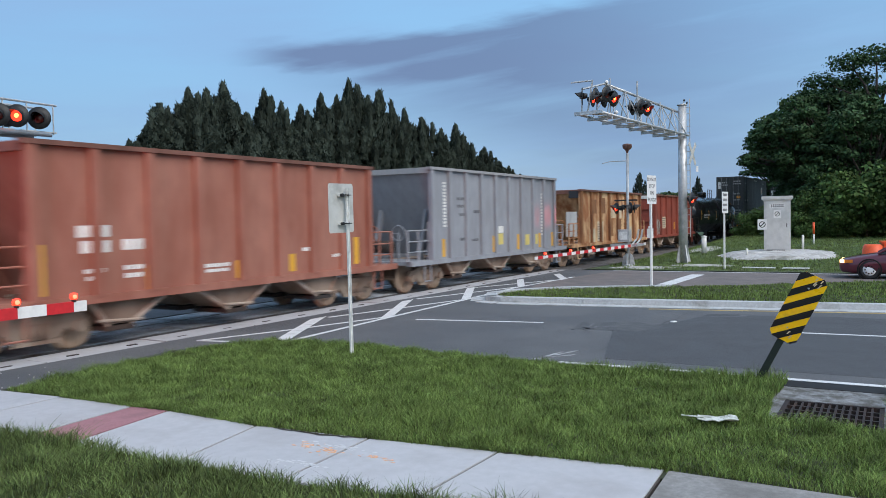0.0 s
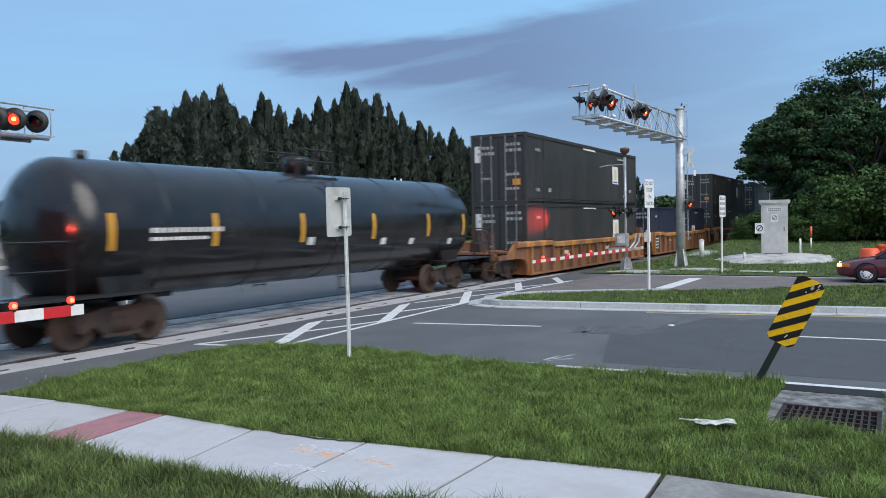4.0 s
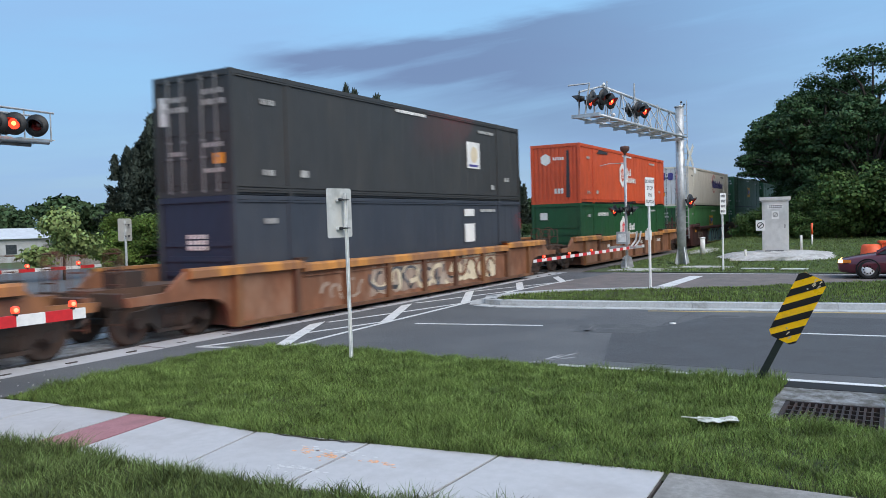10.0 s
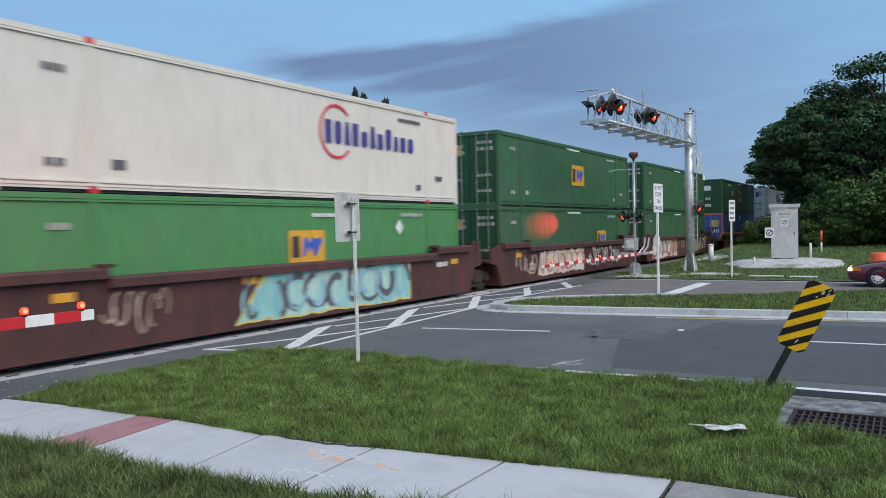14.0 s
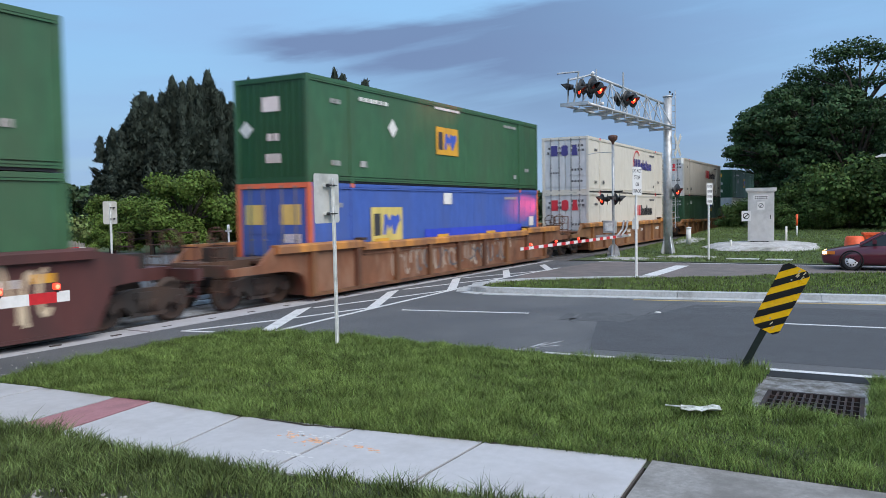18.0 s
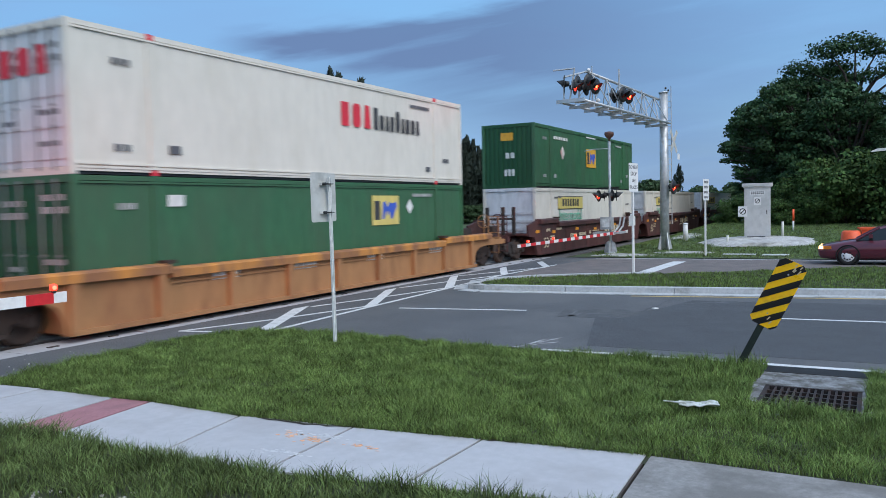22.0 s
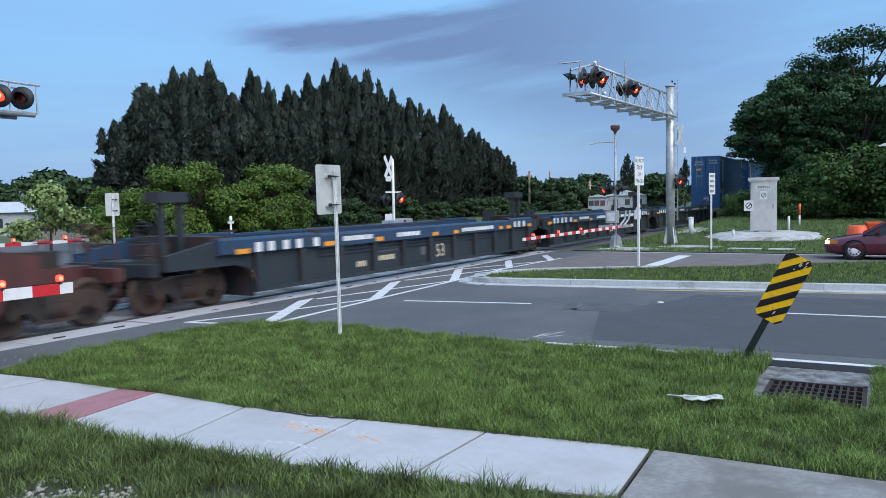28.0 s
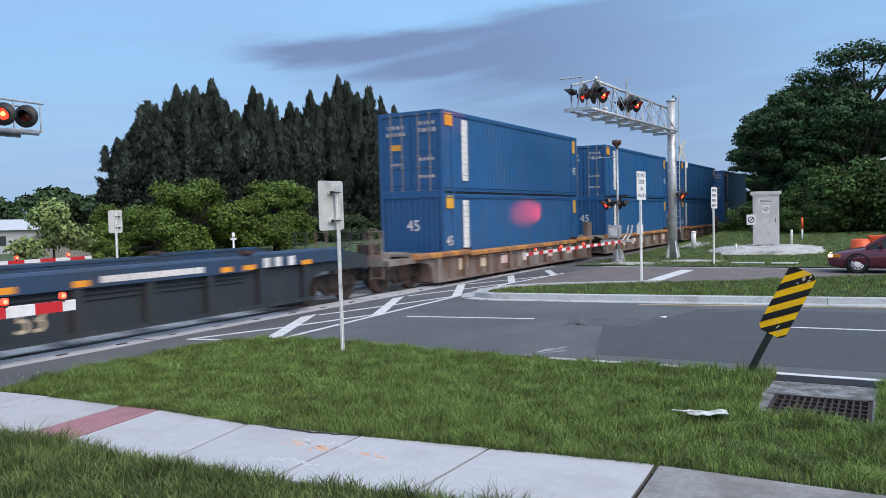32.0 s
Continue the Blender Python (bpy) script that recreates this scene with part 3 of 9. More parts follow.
def road_grit():
    """Small white stone chips lying on the asphalt."""
    dice = random.Random(5)
    bm = bmesh.new()
    for x, y in ((7.4, 12.45), (7.5, 12.04), (7.55, 11.71), (8.79, 12.2), (8.97, 11.48), (6.76, 11.32), (6.99, 11.38), (7.1, 12.0), (7.3, 11.9), (8.1, 12.3), (6.7, 11.9), (7.9, 11.8)):
        for k in range(2):
            r = dice.uniform(0.006, 0.015)
            bmesh.ops.create_icosphere(bm, subdivisions=1, radius=r, matrix=Matrix.Translation((x + dice.uniform(-0.1, 0.1), y + dice.uniform(-0.1, 0.1), r * 0.5)))
    solid("road_grit", bm, RIP, "small white stone chips on the asphalt", "gravel", "stuff")


road_grit()


# ---- rails ----
def railway():
    sheet("ballast", [(-400, 11.9), (5.2, 11.9), (5.2, 17.4), (-400, 17.4)], -0.25, -0.02, BALLAST, "grey stone ballast", "ballast")
    sheet("ballast", [(33.7, 12.4), (400, 12.4), (400, 17.4), (33.7, 17.4)], -0.25, -0.03, BALLAST, "grey stone ballast", "ballast")
    th = thing("railway_track", "steel rails let into a concrete road crossing", "railway track", (0, TRACK, 0), kind="structure")
    for y in (-0.755, 0.755):
        bm = bmesh.new()
        s = 1 if y > 0 else -1
        ext(bm, [(y - 0.07, -0.17), (y + 0.07, -0.17), (y + 0.02, -0.13), (y + 0.02, -0.045), (y + 0.037, -0.03), (y + 0.037, -0.002), (y - 0.037, -0.002), (y - 0.037, -0.03), (y - 0.02, -0.045), (y - 0.02, -0.13)], -400, 400, "x")
        part("rail", bm, STEEL_RAIL, th)
    bm = bmesh.new()
    bx(bm, 5.2, 33.7, -1.9, 1.75, -0.3, -0.06)
    part("crossing_base", bm, JOINT_DIRT, th)
    joint = [5.25] + [5.88 + 2.56 * i for i in range(11)] + [33.6]
    for i, x in enumerate(joint[:-1]):
        end = joint[i + 1]
        for a, b in ((-0.64, 0.64), (0.88, 1.6)):
            bm = bmesh.new()
            bx(bm, x + 0.012, end - 0.012, a, b, -0.2, -0.008)
            soften(bm, 0.015)
            part("crossing_panel", bm, CONCRETE_PANEL, th)
        bm = bmesh.new()
        bx(bm, x + 0.02, end - 0.02, -1.86 + 0.05 * (i % 2), -1.0, -0.2, 0.004 - 0.006 * (i % 3))
        soften(bm, 0.02)
        panel = part("edge_panel", bm, CONCRETE, th, "pale concrete edge panel")
        if end - x > 2:
            for u in (x + 0.67, end - 0.59):
                bm = bmesh.new()
                bx(bm, u - 0.11, u + 0.11, -1.58, -1.52, -0.01, 0.009)
                part("lifting_slot", bm, JOINT_DIRT, panel, "dark lifting slot")
        bm = bmesh.new()
        bx(bm, x + 0.012, end - 0.012, -0.95, -0.82, -0.2, -0.03)
        soften(bm, 0.012)
        part("flange_filler", bm, JOINT_DIRT, th)
    for i in range(26):
        xx = 34.2 + 0.55 * i
        bm = bmesh.new()
        bx(bm, xx, xx + 0.23, -1.3, 1.3, -0.2, -0.05 - 0.01 * (i % 2))
        part("sleeper", bm, JOINT_DIRT, th)


railway()


# ---- the train ----
# seconds, metres the train has gone
GONE = [(0, 0.0), (4, 53.16), (8, 105.98), (12, 158.55), (16, 211.37), (20, 264.71), (24, 318.35), (28, 372.09), (32, 425.84)]
MOVERS = []
AXLES = []


def mover(ob, s):
    """Everything in the train starts at s along the rails and rides with it."""
    ob.matrix_basis = pose(s, TRACK, 0)
    MOVERS.append((ob, s))
    return ob


def paint(name, color, rough=0.55, stain=None, amount=0.0, **kw):
    return surface(name, color, rough, spread=kw.pop("spread", 0.12), grain=kw.pop("grain", 5), stain=stain, stain_amount=amount, stain_scale=kw.pop("stain_scale", 0.9), streak=kw.pop("streak", 0.35), **kw)


RUST = (0.16, 0.065, 0.03)
C_BLACK = paint("container_black", (0.037, 0.037, 0.036), 0.55, (0.052, 0.050, 0.046), 0.2)
C_NAVY = paint("container_navy", (0.022, 0.028, 0.055), 0.5, (0.035, 0.04, 0.06), 0.2)
C_SLATE = paint("container_slate", (0.036, 0.042, 0.055), 0.5, (0.05, 0.055, 0.065), 0.25)
C_ORANGE = paint("container_orange", (0.56, 0.085, 0.030), 0.5, (0.38, 0.06, 0.03), 0.2)
# one dark green box; also the other green boxes' ends, shade put into the colour
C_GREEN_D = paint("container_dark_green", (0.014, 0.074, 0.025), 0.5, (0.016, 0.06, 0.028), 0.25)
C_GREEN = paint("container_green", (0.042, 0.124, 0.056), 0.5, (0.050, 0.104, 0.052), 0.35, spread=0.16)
C_GREEN_L = paint("container_pale_green", (0.070, 0.230, 0.075), 0.55, (0.09, 0.19, 0.08), 0.25)
C_WHITE = paint("container_white", (0.66, 0.62, 0.545), 0.5, (0.56, 0.52, 0.44), 0.2, spread=0.05)
C_DOOR_W = paint("container_white_door", (0.62, 0.63, 0.65), 0.5, (0.40, 0.40, 0.41), 0.3)
C_BLUE = paint("container_blue", (0.055, 0.115, 0.40), 0.5, (0.07, 0.11, 0.3), 0.25)
C_BLUE2 = paint("container_ocean_blue", (0.016, 0.094, 0.235), 0.5, (0.03, 0.085, 0.18), 0.25)
C_ORANGE_POST = paint("orange_post", (0.62, 0.15, 0.07), 0.5)
W_TAN = paint("well_tan", (0.29, 0.126, 0.046), 0.7, (0.12, 0.058, 0.038), 0.5, spread=0.22, grain=3, stain_scale=1.4, streak=0.25)
W_TAN_CLEAN = paint("well_clean_tan", (0.36, 0.175, 0.070), 0.7, (0.22, 0.10, 0.045), 0.25, grain=3, stain_scale=1.6)
W_TAN2 = paint("well_faded_tan", (0.30, 0.155, 0.068), 0.75, (0.18, 0.085, 0.045), 0.5, grain=3)
W_BROWN = paint("well_rusty_brown", (0.185, 0.076, 0.037), 0.8, (0.27, 0.15, 0.095), 0.32, spread=0.35, grain=2.2, stain_scale=1.6, streak=0.5)
W_CHORD = paint("well_chord_yellow", (0.54, 0.23, 0.045), 0.7, (0.24, 0.11, 0.05), 0.5, stain_scale=2)
W_DECK = paint("well_deck_dark", (0.075, 0.042, 0.028), 0.85, (0.14, 0.07, 0.04), 0.35, grain=3)
W_RIB = paint("well_rib_orange", (0.30, 0.135, 0.048), 0.75, (0.15, 0.07, 0.04), 0.45)
W_RIB_RUSTY = paint("well_rib_rusty", (0.20, 0.092, 0.036), 0.8, (0.10, 0.046, 0.026), 0.5)
W_MAROON = paint("well_maroon", (0.088, 0.030, 0.026), 0.65, (0.05, 0.024, 0.022), 0.4, grain=3)
W_SLATE = paint("well_slate", (0.021, 0.029, 0.035), 0.65, (0.032, 0.036, 0.038), 0.3, grain=3)
W_BLUE = paint("well_blue", (0.020, 0.052, 0.105), 0.65, (0.028, 0.042, 0.06), 0.3, grain=3)
W_GREY = paint("well_dusty_grey", (0.22, 0.20, 0.18), 0.8, (0.13, 0.075, 0.05), 0.5, grain=3)
TRUCK = paint("truck_dark", (0.030, 0.024, 0.021), 0.85, (0.062, 0.034, 0.022), 0.4)
TRUCK_DUSTY = paint("truck_dusty", (0.33, 0.25, 0.19), 0.9, (0.16, 0.09, 0.06), 0.4)
TRUCK_PALE = paint("truck_pale_dust", (0.46, 0.38, 0.31), 0.9, (0.25, 0.16, 0.11), 0.35, stain_scale=3)
WHEEL = paint("wheel_dark", (0.040, 0.030, 0.026), 0.8, (0.08, 0.042, 0.026), 0.35)
WHEEL_DUSTY = paint("wheel_dusty", (0.32, 0.21, 0.14), 0.85, (0.5, 0.42, 0.34), 0.3)
P_WHITE = paint("mark_white", (0.72, 0.71, 0.68), 0.6, (0.45, 0.44, 0.42), 0.25, stain_scale=4)
P_FADED = paint("mark_faded", (0.42, 0.42, 0.40), 0.65, (0.26, 0.26, 0.25), 0.4, stain_scale=6)
BAR_DULL = paint("locking_bar_dull", (0.21, 0.215, 0.22), 0.5, (0.10, 0.09, 0.085), 0.35)
P_YELLOW = paint("mark_yellow", (0.66, 0.34, 0.03), 0.6, (0.5, 0.3, 0.05), 0.2, stain_scale=4)
P_LEMON = paint("mark_lemon", (0.62, 0.50, 0.15), 0.6, (0.5, 0.4, 0.1), 0.2, stain_scale=4)
P_ORANGE = paint("mark_orange", (0.75, 0.30, 0.02), 0.6)
P_RED = paint("mark_red", (0.62, 0.03, 0.05), 0.6)
P_INDIGO = paint("mark_indigo", (0.055, 0.05, 0.22), 0.6)
P_CHARCOAL = paint("mark_charcoal", (0.035, 0.035, 0.04), 0.6)
P_BLUE = paint("mark_blue", (0.05, 0.10, 0.45), 0.6)
P_BRIGHT = paint("mark_bright_blue", (0.035, 0.07, 0.55), 0.55)
P_GREEN = paint("mark_green", (0.16, 0.45, 0.30), 0.6)
P_CREAM = paint("mark_cream", (0.62, 0.52, 0.36), 0.6, (0.4, 0.3, 0.2), 0.25, stain_scale=4)
P_PINK = paint("graffiti_pink", (0.62, 0.36, 0.32), 0.6, (0.68, 0.63, 0.58), 0.5, stain_scale=2.2)
P_TEAL = paint("graffiti_teal", (0.20, 0.48, 0.46), 0.6, (0.5, 0.6, 0.5), 0.4, stain_scale=2.0)
P_CREAM_DULL = paint("mark_dull_cream", (0.40, 0.32, 0.25), 0.7, (0.24, 0.15, 0.11), 0.4, stain_scale=3)
P_TEAL_PALE = paint("graffiti_pale_teal", (0.34, 0.60, 0.60), 0.6, (0.2, 0.42, 0.44), 0.4, stain_scale=3)
P_BLUE_PALE = paint("graffiti_pale_blue", (0.30, 0.46, 0.60), 0.6, (0.2, 0.4, 0.45), 0.4, stain_scale=3)
P_RED_DULL = paint("graffiti_dull_red", (0.42, 0.10, 0.08), 0.65, (0.5, 0.28, 0.22), 0.35, stain_scale=3)
P_RUSTY = paint("rust_patch", RUST, 0.85, (0.30, 0.14, 0.06), 0.45, stain_scale=2.2)
P_GREYDARK = paint("mark_dark_grey", (0.10, 0.10, 0.11), 0.6)


def mark(parent, material, x0, x1, z0, z1, y=-1.3, name="marking", label=""):
    """A flat painted or stuck-on mark on the side."""
    return part(name, plain_box(x0, x1, y - 0.004, y, z0, z1), material, parent, label)


def mark_end(parent, material, y0, y1, z0, z1, x=0.0, name="marking", label=""):
    return part(name, plain_box(x - 0.004, x, y0, y1, z0, z1), material, parent, label)


def outline(parent, material, pts, y=-1.3, name="emblem", label=""):
    bm = bmesh.new()
    ext(bm, pts, y - 0.004, y, "y")
    return part(name, bm, material, parent, label)


def ngon(cx, cz, rx, rz, n, turn=0.0):
    return [(cx + rx * math.cos(turn + 2 * math.pi * k / n), cz + rz * math.sin(turn + 2 * math.pi * k / n)) for k in range(n)]


def dashes(parent, material, x0, x1, z0, z1, n, y=-1.3, gap=0.3, name="writing", label=""):
    """A line of writing too small to read, as separate bars in one mark."""
    bm = bmesh.new()
    w = (x1 - x0) / n
    for k in range(n):
        bx(bm, x0 + k * w, x0 + (k + 1 - gap) * w, y - 0.0045, y, z0, z1)
    return tagged(part(name, bm, material, parent), label, kind="stuff")


def dashes_end(parent, material, y0, y1, z0, z1, n, x=0.0):
    bm = bmesh.new()
    w = (y1 - y0) / n
    for k in range(n):
        bx(bm, x - 0.0045, x, y0 + k * w, y0 + (k + 0.7) * w, z0, z1)
    return tagged(part("writing", bm, material, parent), kind="stuff")


def container(s, z, body, label, length=16.15, end="doors", end_mat=None, post_mat=None, height=2.89, ribs=False, posts=None, casting=None):
    """A freight box: panelled sides between posts and rails, corner castings, a door or ribbed end."""
    th = thing("shipping_container", label, "shipping container", group="containers on the train")
    mover(th, s)
    e, p = end_mat or body, post_mat or body
    W, H, Lc = 1.295, height, length
    z1 = z + H
    posts = posts if posts is not None else (1.98, Lc - 1.98)
    # side walls with shallow ribs
    for y, sgn in ((-W, -1), (W, 1)):
        bm = bmesh.new()
        step, x, k = (0.28 if ribs else 0.61), 0.10, 0
        pts = []
        while x < Lc - 0.12:
            d = 0.012 if ribs else 0.006
            off = 0.03 if k % 2 else 0.03 - d
            x2 = min(x + step * (0.5 if ribs else (0.94 if k % 2 == 0 else 0.06)), Lc - 0.10)
            pts += [(x, off), (x2 - 0.01, off)]
            x = x2 + (0.03 if ribs else 0.0)
            k += 1
        lo = [bm.verts.new((px, y - sgn * o, z + 0.16)) for px, o in pts]
        hi = [bm.verts.new((px, y - sgn * o, z1 - 0.10)) for px, o in pts]
        for i in range(len(pts) - 1):
            bm.faces.new((lo[i], lo[i + 1], hi[i + 1], hi[i]))
        part("side_wall", bm, body, th)
        bm = bmesh.new()
        bx(bm, 0.1, Lc - 0.1, min(y, y - sgn * 0.09), max(y, y - sgn * 0.09), z + 0.065, z + 0.165)
        part("bottom_rail", bm, body, th)
        ledge = part("rail_ledge", plain_box(0.13, Lc - 0.13, *sorted((y + sgn * 0.014, y - sgn * 0.07)), z + 0.195, z + 0.235), body, th)
        again(ledge, th, 0, 0, -0.075)
        again(ledge, th, 0, 0, height - 0.36)
        bm = bmesh.new()
        bx(bm, 0.1, Lc - 0.1, min(y, y - sgn * 0.08), max(y, y - sgn * 0.08), z1 - 0.11, z1 - 0.01)
        part("top_rail", bm, body, th)
        for x in posts:
            bm = bmesh.new()
            bx(bm, x - 0.09, x + 0.09, min(y - sgn * 0.05, y + sgn * 0.004), max(y - sgn * 0.05, y + sgn * 0.004), z, z1)
            part("lifting_post", bm, body, th)
            for zz in (z, z1 - 0.12):
                bm = bmesh.new()
                bx(bm, x - 0.09, x + 0.09, min(y - sgn * 0.12, y + sgn * 0.008), max(y - sgn * 0.12, y + sgn * 0.008), zz, zz + 0.12)
                part("corner_casting", bm, casting or p, th)
        for x in (0, Lc):
            bm = bmesh.new()
            xa, xb = (0, 0.13) if x == 0 else (Lc - 0.13, Lc)
            bx(bm, xa, xb, min(y, y - sgn * 0.13), max(y, y - sgn * 0.13), z, z1)
            soften(bm, 0.012)
            part("corner_post", bm, p, th)
    bm = bmesh.new()
    bx(bm, 0.05, Lc - 0.05, -W + 0.03, W - 0.03, z1 - 0.06, z1 - 0.02)
    part("roof", bm, body, th)
    bm = bmesh.new()
    bx(bm, 0.05, Lc - 0.05, -W + 0.045, W - 0.045, z + 0.005, z + 0.14)
    part("floor", bm, BLACK_STEEL, th)
    bm = bmesh.new()
    bx(bm, Lc - 0.06, Lc - 0.02, -W + 0.1, W - 0.1, z + 0.05, z1 - 0.03)
    part("end_wall", bm, body, th)
    bm = bmesh.new()
    bx(bm, 0.01, 0.12, -W + 0.12, W - 0.12, z1 - 0.14, z1)
    part("door_header", bm, p if end == "doors" else e, th)
    bm = bmesh.new()
    bx(bm, 0.01, 0.12, -W + 0.12, W - 0.12, z, z + 0.15)
    part("door_sill", bm, p if end == "doors" else e, th)
    if end == "doors":
        for sg in (-1, 1):
            bm = bmesh.new()
            a, b = sorted((sg * 0.015, sg * (W - 0.135)))
            bx(bm, 0.05, 0.09, a, b, z + 0.16, z1 - 0.15)
            for k in range(4):
                zz = z + 0.3 + k * 0.6
                bx(bm, 0.03, 0.05, a + 0.07, b - 0.07, zz, zz + 0.42)
            door = part("door", bm, e, th)
            for yy in (0.33, 0.80):
                bm = bmesh.new()
                rod(bm, (0.005, sg * yy, z + 0.08), (0.005, sg * yy, z1 - 0.07), 0.022, seg=6)
                for zz in (0.1, 0.9, 1.3, 2.75):
                    bx(bm, -0.012, 0.05, sg * yy - 0.045, sg * yy + 0.045, z + zz, z + zz + 0.05)
                part("locking_bar", bm, BAR_DULL, door)
    elif end == "ribs":
        bm = bmesh.new()
        bx(bm, 0.06, 0.1, -W + 0.12, W - 0.12, z + 0.15, z1 - 0.14)
        part("end_wall", bm, e, th)
        rib = None
        for k in range(5):
            rib = again(rib, th, 0, 0, 0.36 * k) if rib else part("end_rib", plain_box(0.02, 0.06, -W + 0.16, W - 0.16, z + 0.25, z + 0.37), e, th)
    else:
        bm = bmesh.new()
        bx(bm, 0.07, 0.1, -W + 0.12, W - 0.12, z + 0.15, z1 - 0.14)
        part("end_wall", bm, e, th)
        rib = None
        for k in range(10):
            rib = again(rib, th, 0, 0.228 * k, 0) if rib else part("end_rib", plain_box(0.035, 0.07, -W + 0.2, -W + 0.32, z + 0.16, z1 - 0.15), e, th)
    return th


def small_marks(th, z, ink=None, n=0, length=16.15):
    """The lines and plates that every box carries."""
    ink = ink or P_FADED
    dashes(th, ink, 1.0, 1.5, z + 2.2, z + 2.33, 3)
    dashes(th, ink, length - 1.45, length - 1.0, z + 0.75, z + 0.9, 3)
    mark(th, ink, length - 2.65, length - 2.38, z + 0.42, z + 0.58)
    mark(th, ink, 2.4, 2.72, z + 0.48, z + 0.66)
    dashes(th, ink, 1.0, 1.45, z + 0.48, z + 0.62, 2)
    dashes(th, ink, length - 3.6, length - 2.35, z + 2.47, z + 2.57, 8, gap=0.15)


def door_marks(th, z, ink=None):
    ink = ink or P_FADED
    for k, (y0, y1, a, b, n) in enumerate(((0.25, 1.0, 2.3, 2.42, 4), (0.2, 1.05, 2.05, 2.18, 5), (0.3, 0.9, 1.0, 1.1, 4), (-1.0, -0.3, 2.4, 2.52, 4), (-1.05, -0.25, 2.15, 2.28, 4), (-0.95, -0.3, 1.15, 1.26, 4), (-0.95, -0.3, 0.55, 0.65, 4))):
        dashes_end(th, ink, y0, y1, z + a, z + b, n, 0.028)


def yellow_badge(th, z, x, zc, size=1.0, plate=None):
    """A broad yellow plate with dark and blue shapes for its emblem."""
    w, h = 1.6 * size, 0.95 * size
    p = mark(th, plate or P_YELLOW, x, x + w, z + zc, z + zc + h, name="badge", label="yellow badge with dark and blue shapes")
    outline(p, P_CHARCOAL, [(x + w * (0.08 + 0.24 * u), z + zc + h * (0.18 + 0.64 * v)) for u, v in glyph(0)], -1.304, "letter_shape")
    outline(p, P_BLUE, [(x + w * u, z + zc + h * v) for u, v in ((0.36, 0.2), (0.44, 0.2), (0.5, 0.5), (0.57, 0.3), (0.63, 0.5), (0.68, 0.2), (0.75, 0.2), (0.84, 0.45), (0.93, 0.62), (0.88, 0.8), (0.76, 0.72), (0.64, 0.8), (0.57, 0.6), (0.48, 0.8), (0.4, 0.78))], -1.304, "letter_shape")


def diamond(th, z, x, zc, r=0.22, material=None):
    outline(th, material or P_WHITE, ngon(x, z + zc, r, r * 1.1, 4), name="placard")


def hexagon(th, z, x, zc, rx, rz, ink):
    h = outline(th, P_WHITE, ngon(x, z + zc, rx, rz, 6, math.pi / 2), name="emblem", label="white hexagon emblem")
    outline(h, ink, ngon(x, z + zc, rx * 0.55, rz * 0.55, 6, math.pi / 2), -1.304)
    mark(h, P_WHITE, x - rx * 0.3, x - rx * 0.12, z + zc - rz * 0.3, z + zc + rz * 0.3, -1.308)
    mark(h, P_WHITE, x + rx * 0.12, x + rx * 0.3, z + zc - rz * 0.3, z + zc + rz * 0.3, -1.308)


def ring(th, z, x, zc, r):
    arc = [0.75 + (2 * math.pi - 1.5) * k / 22 for k in range(23)]
    pts = [(x + r * math.cos(t), z + zc + r * math.sin(t)) for t in arc] + [(x + 0.9 * r * math.cos(t), z + zc + 0.9 * r * math.sin(t)) for t in arc[::-1]]
    outline(th, P_RED, pts, -1.3, "emblem", "open red ring")


def glyph(k):
    """Plain shapes that stand in for an emblem's letters: a block, a cut block, an oval."""
    return [
        [(0, 0), (0.85, 0), (0.85, 1), (0, 1)],
        [(0.05, 0.12), (0.25, 0), (0.75, 0), (0.95, 0.12), (0.95, 0.88), (0.75, 1), (0.25, 1), (0.05, 0.88)],
        [(0.1, 0), (0.9, 0), (0.75, 1), (0.25, 1)],
    ][k % 3]


def word_bars(th, material, x, z, h, n, w, y=-1.3, tall=()):
    """An emblem's letters as plain shapes, none of them readable."""
    for k in range(n):
        top = h * (1.0 if k in tall else 0.7)
        pts = [(x + k * w + u * w * 0.8, z + v * top) for u, v in glyph(k)]
        outline(th, material, pts, y, "letter_shape")


def word_bars_end(th, material, z, h, x=0.02):
    for k in range(3):
        bm = bmesh.new()
        ext(bm, [(0.78 - k * 0.55 - u * 0.42, z + v * h) for u, v in glyph(k)], x - 0.005, x, "x")
        part("letter_shape", bm, material, th)


# ---- running gear ----
def hand_wheel(bm, x, y, z, r):
    """A spoked brake wheel that stands across the car."""
    ringp = [Vector((x, y + r * math.cos(2 * math.pi * k / 12), z + r * math.sin(2 * math.pi * k / 12))) for k in range(12)]
    for k in range(12):
        rod(bm, ringp[k], ringp[(k + 1) % 12], 0.018, seg=5)
    for k in (0, 4, 8):
        rod(bm, (x, y, z), ringp[k], 0.014, seg=5)



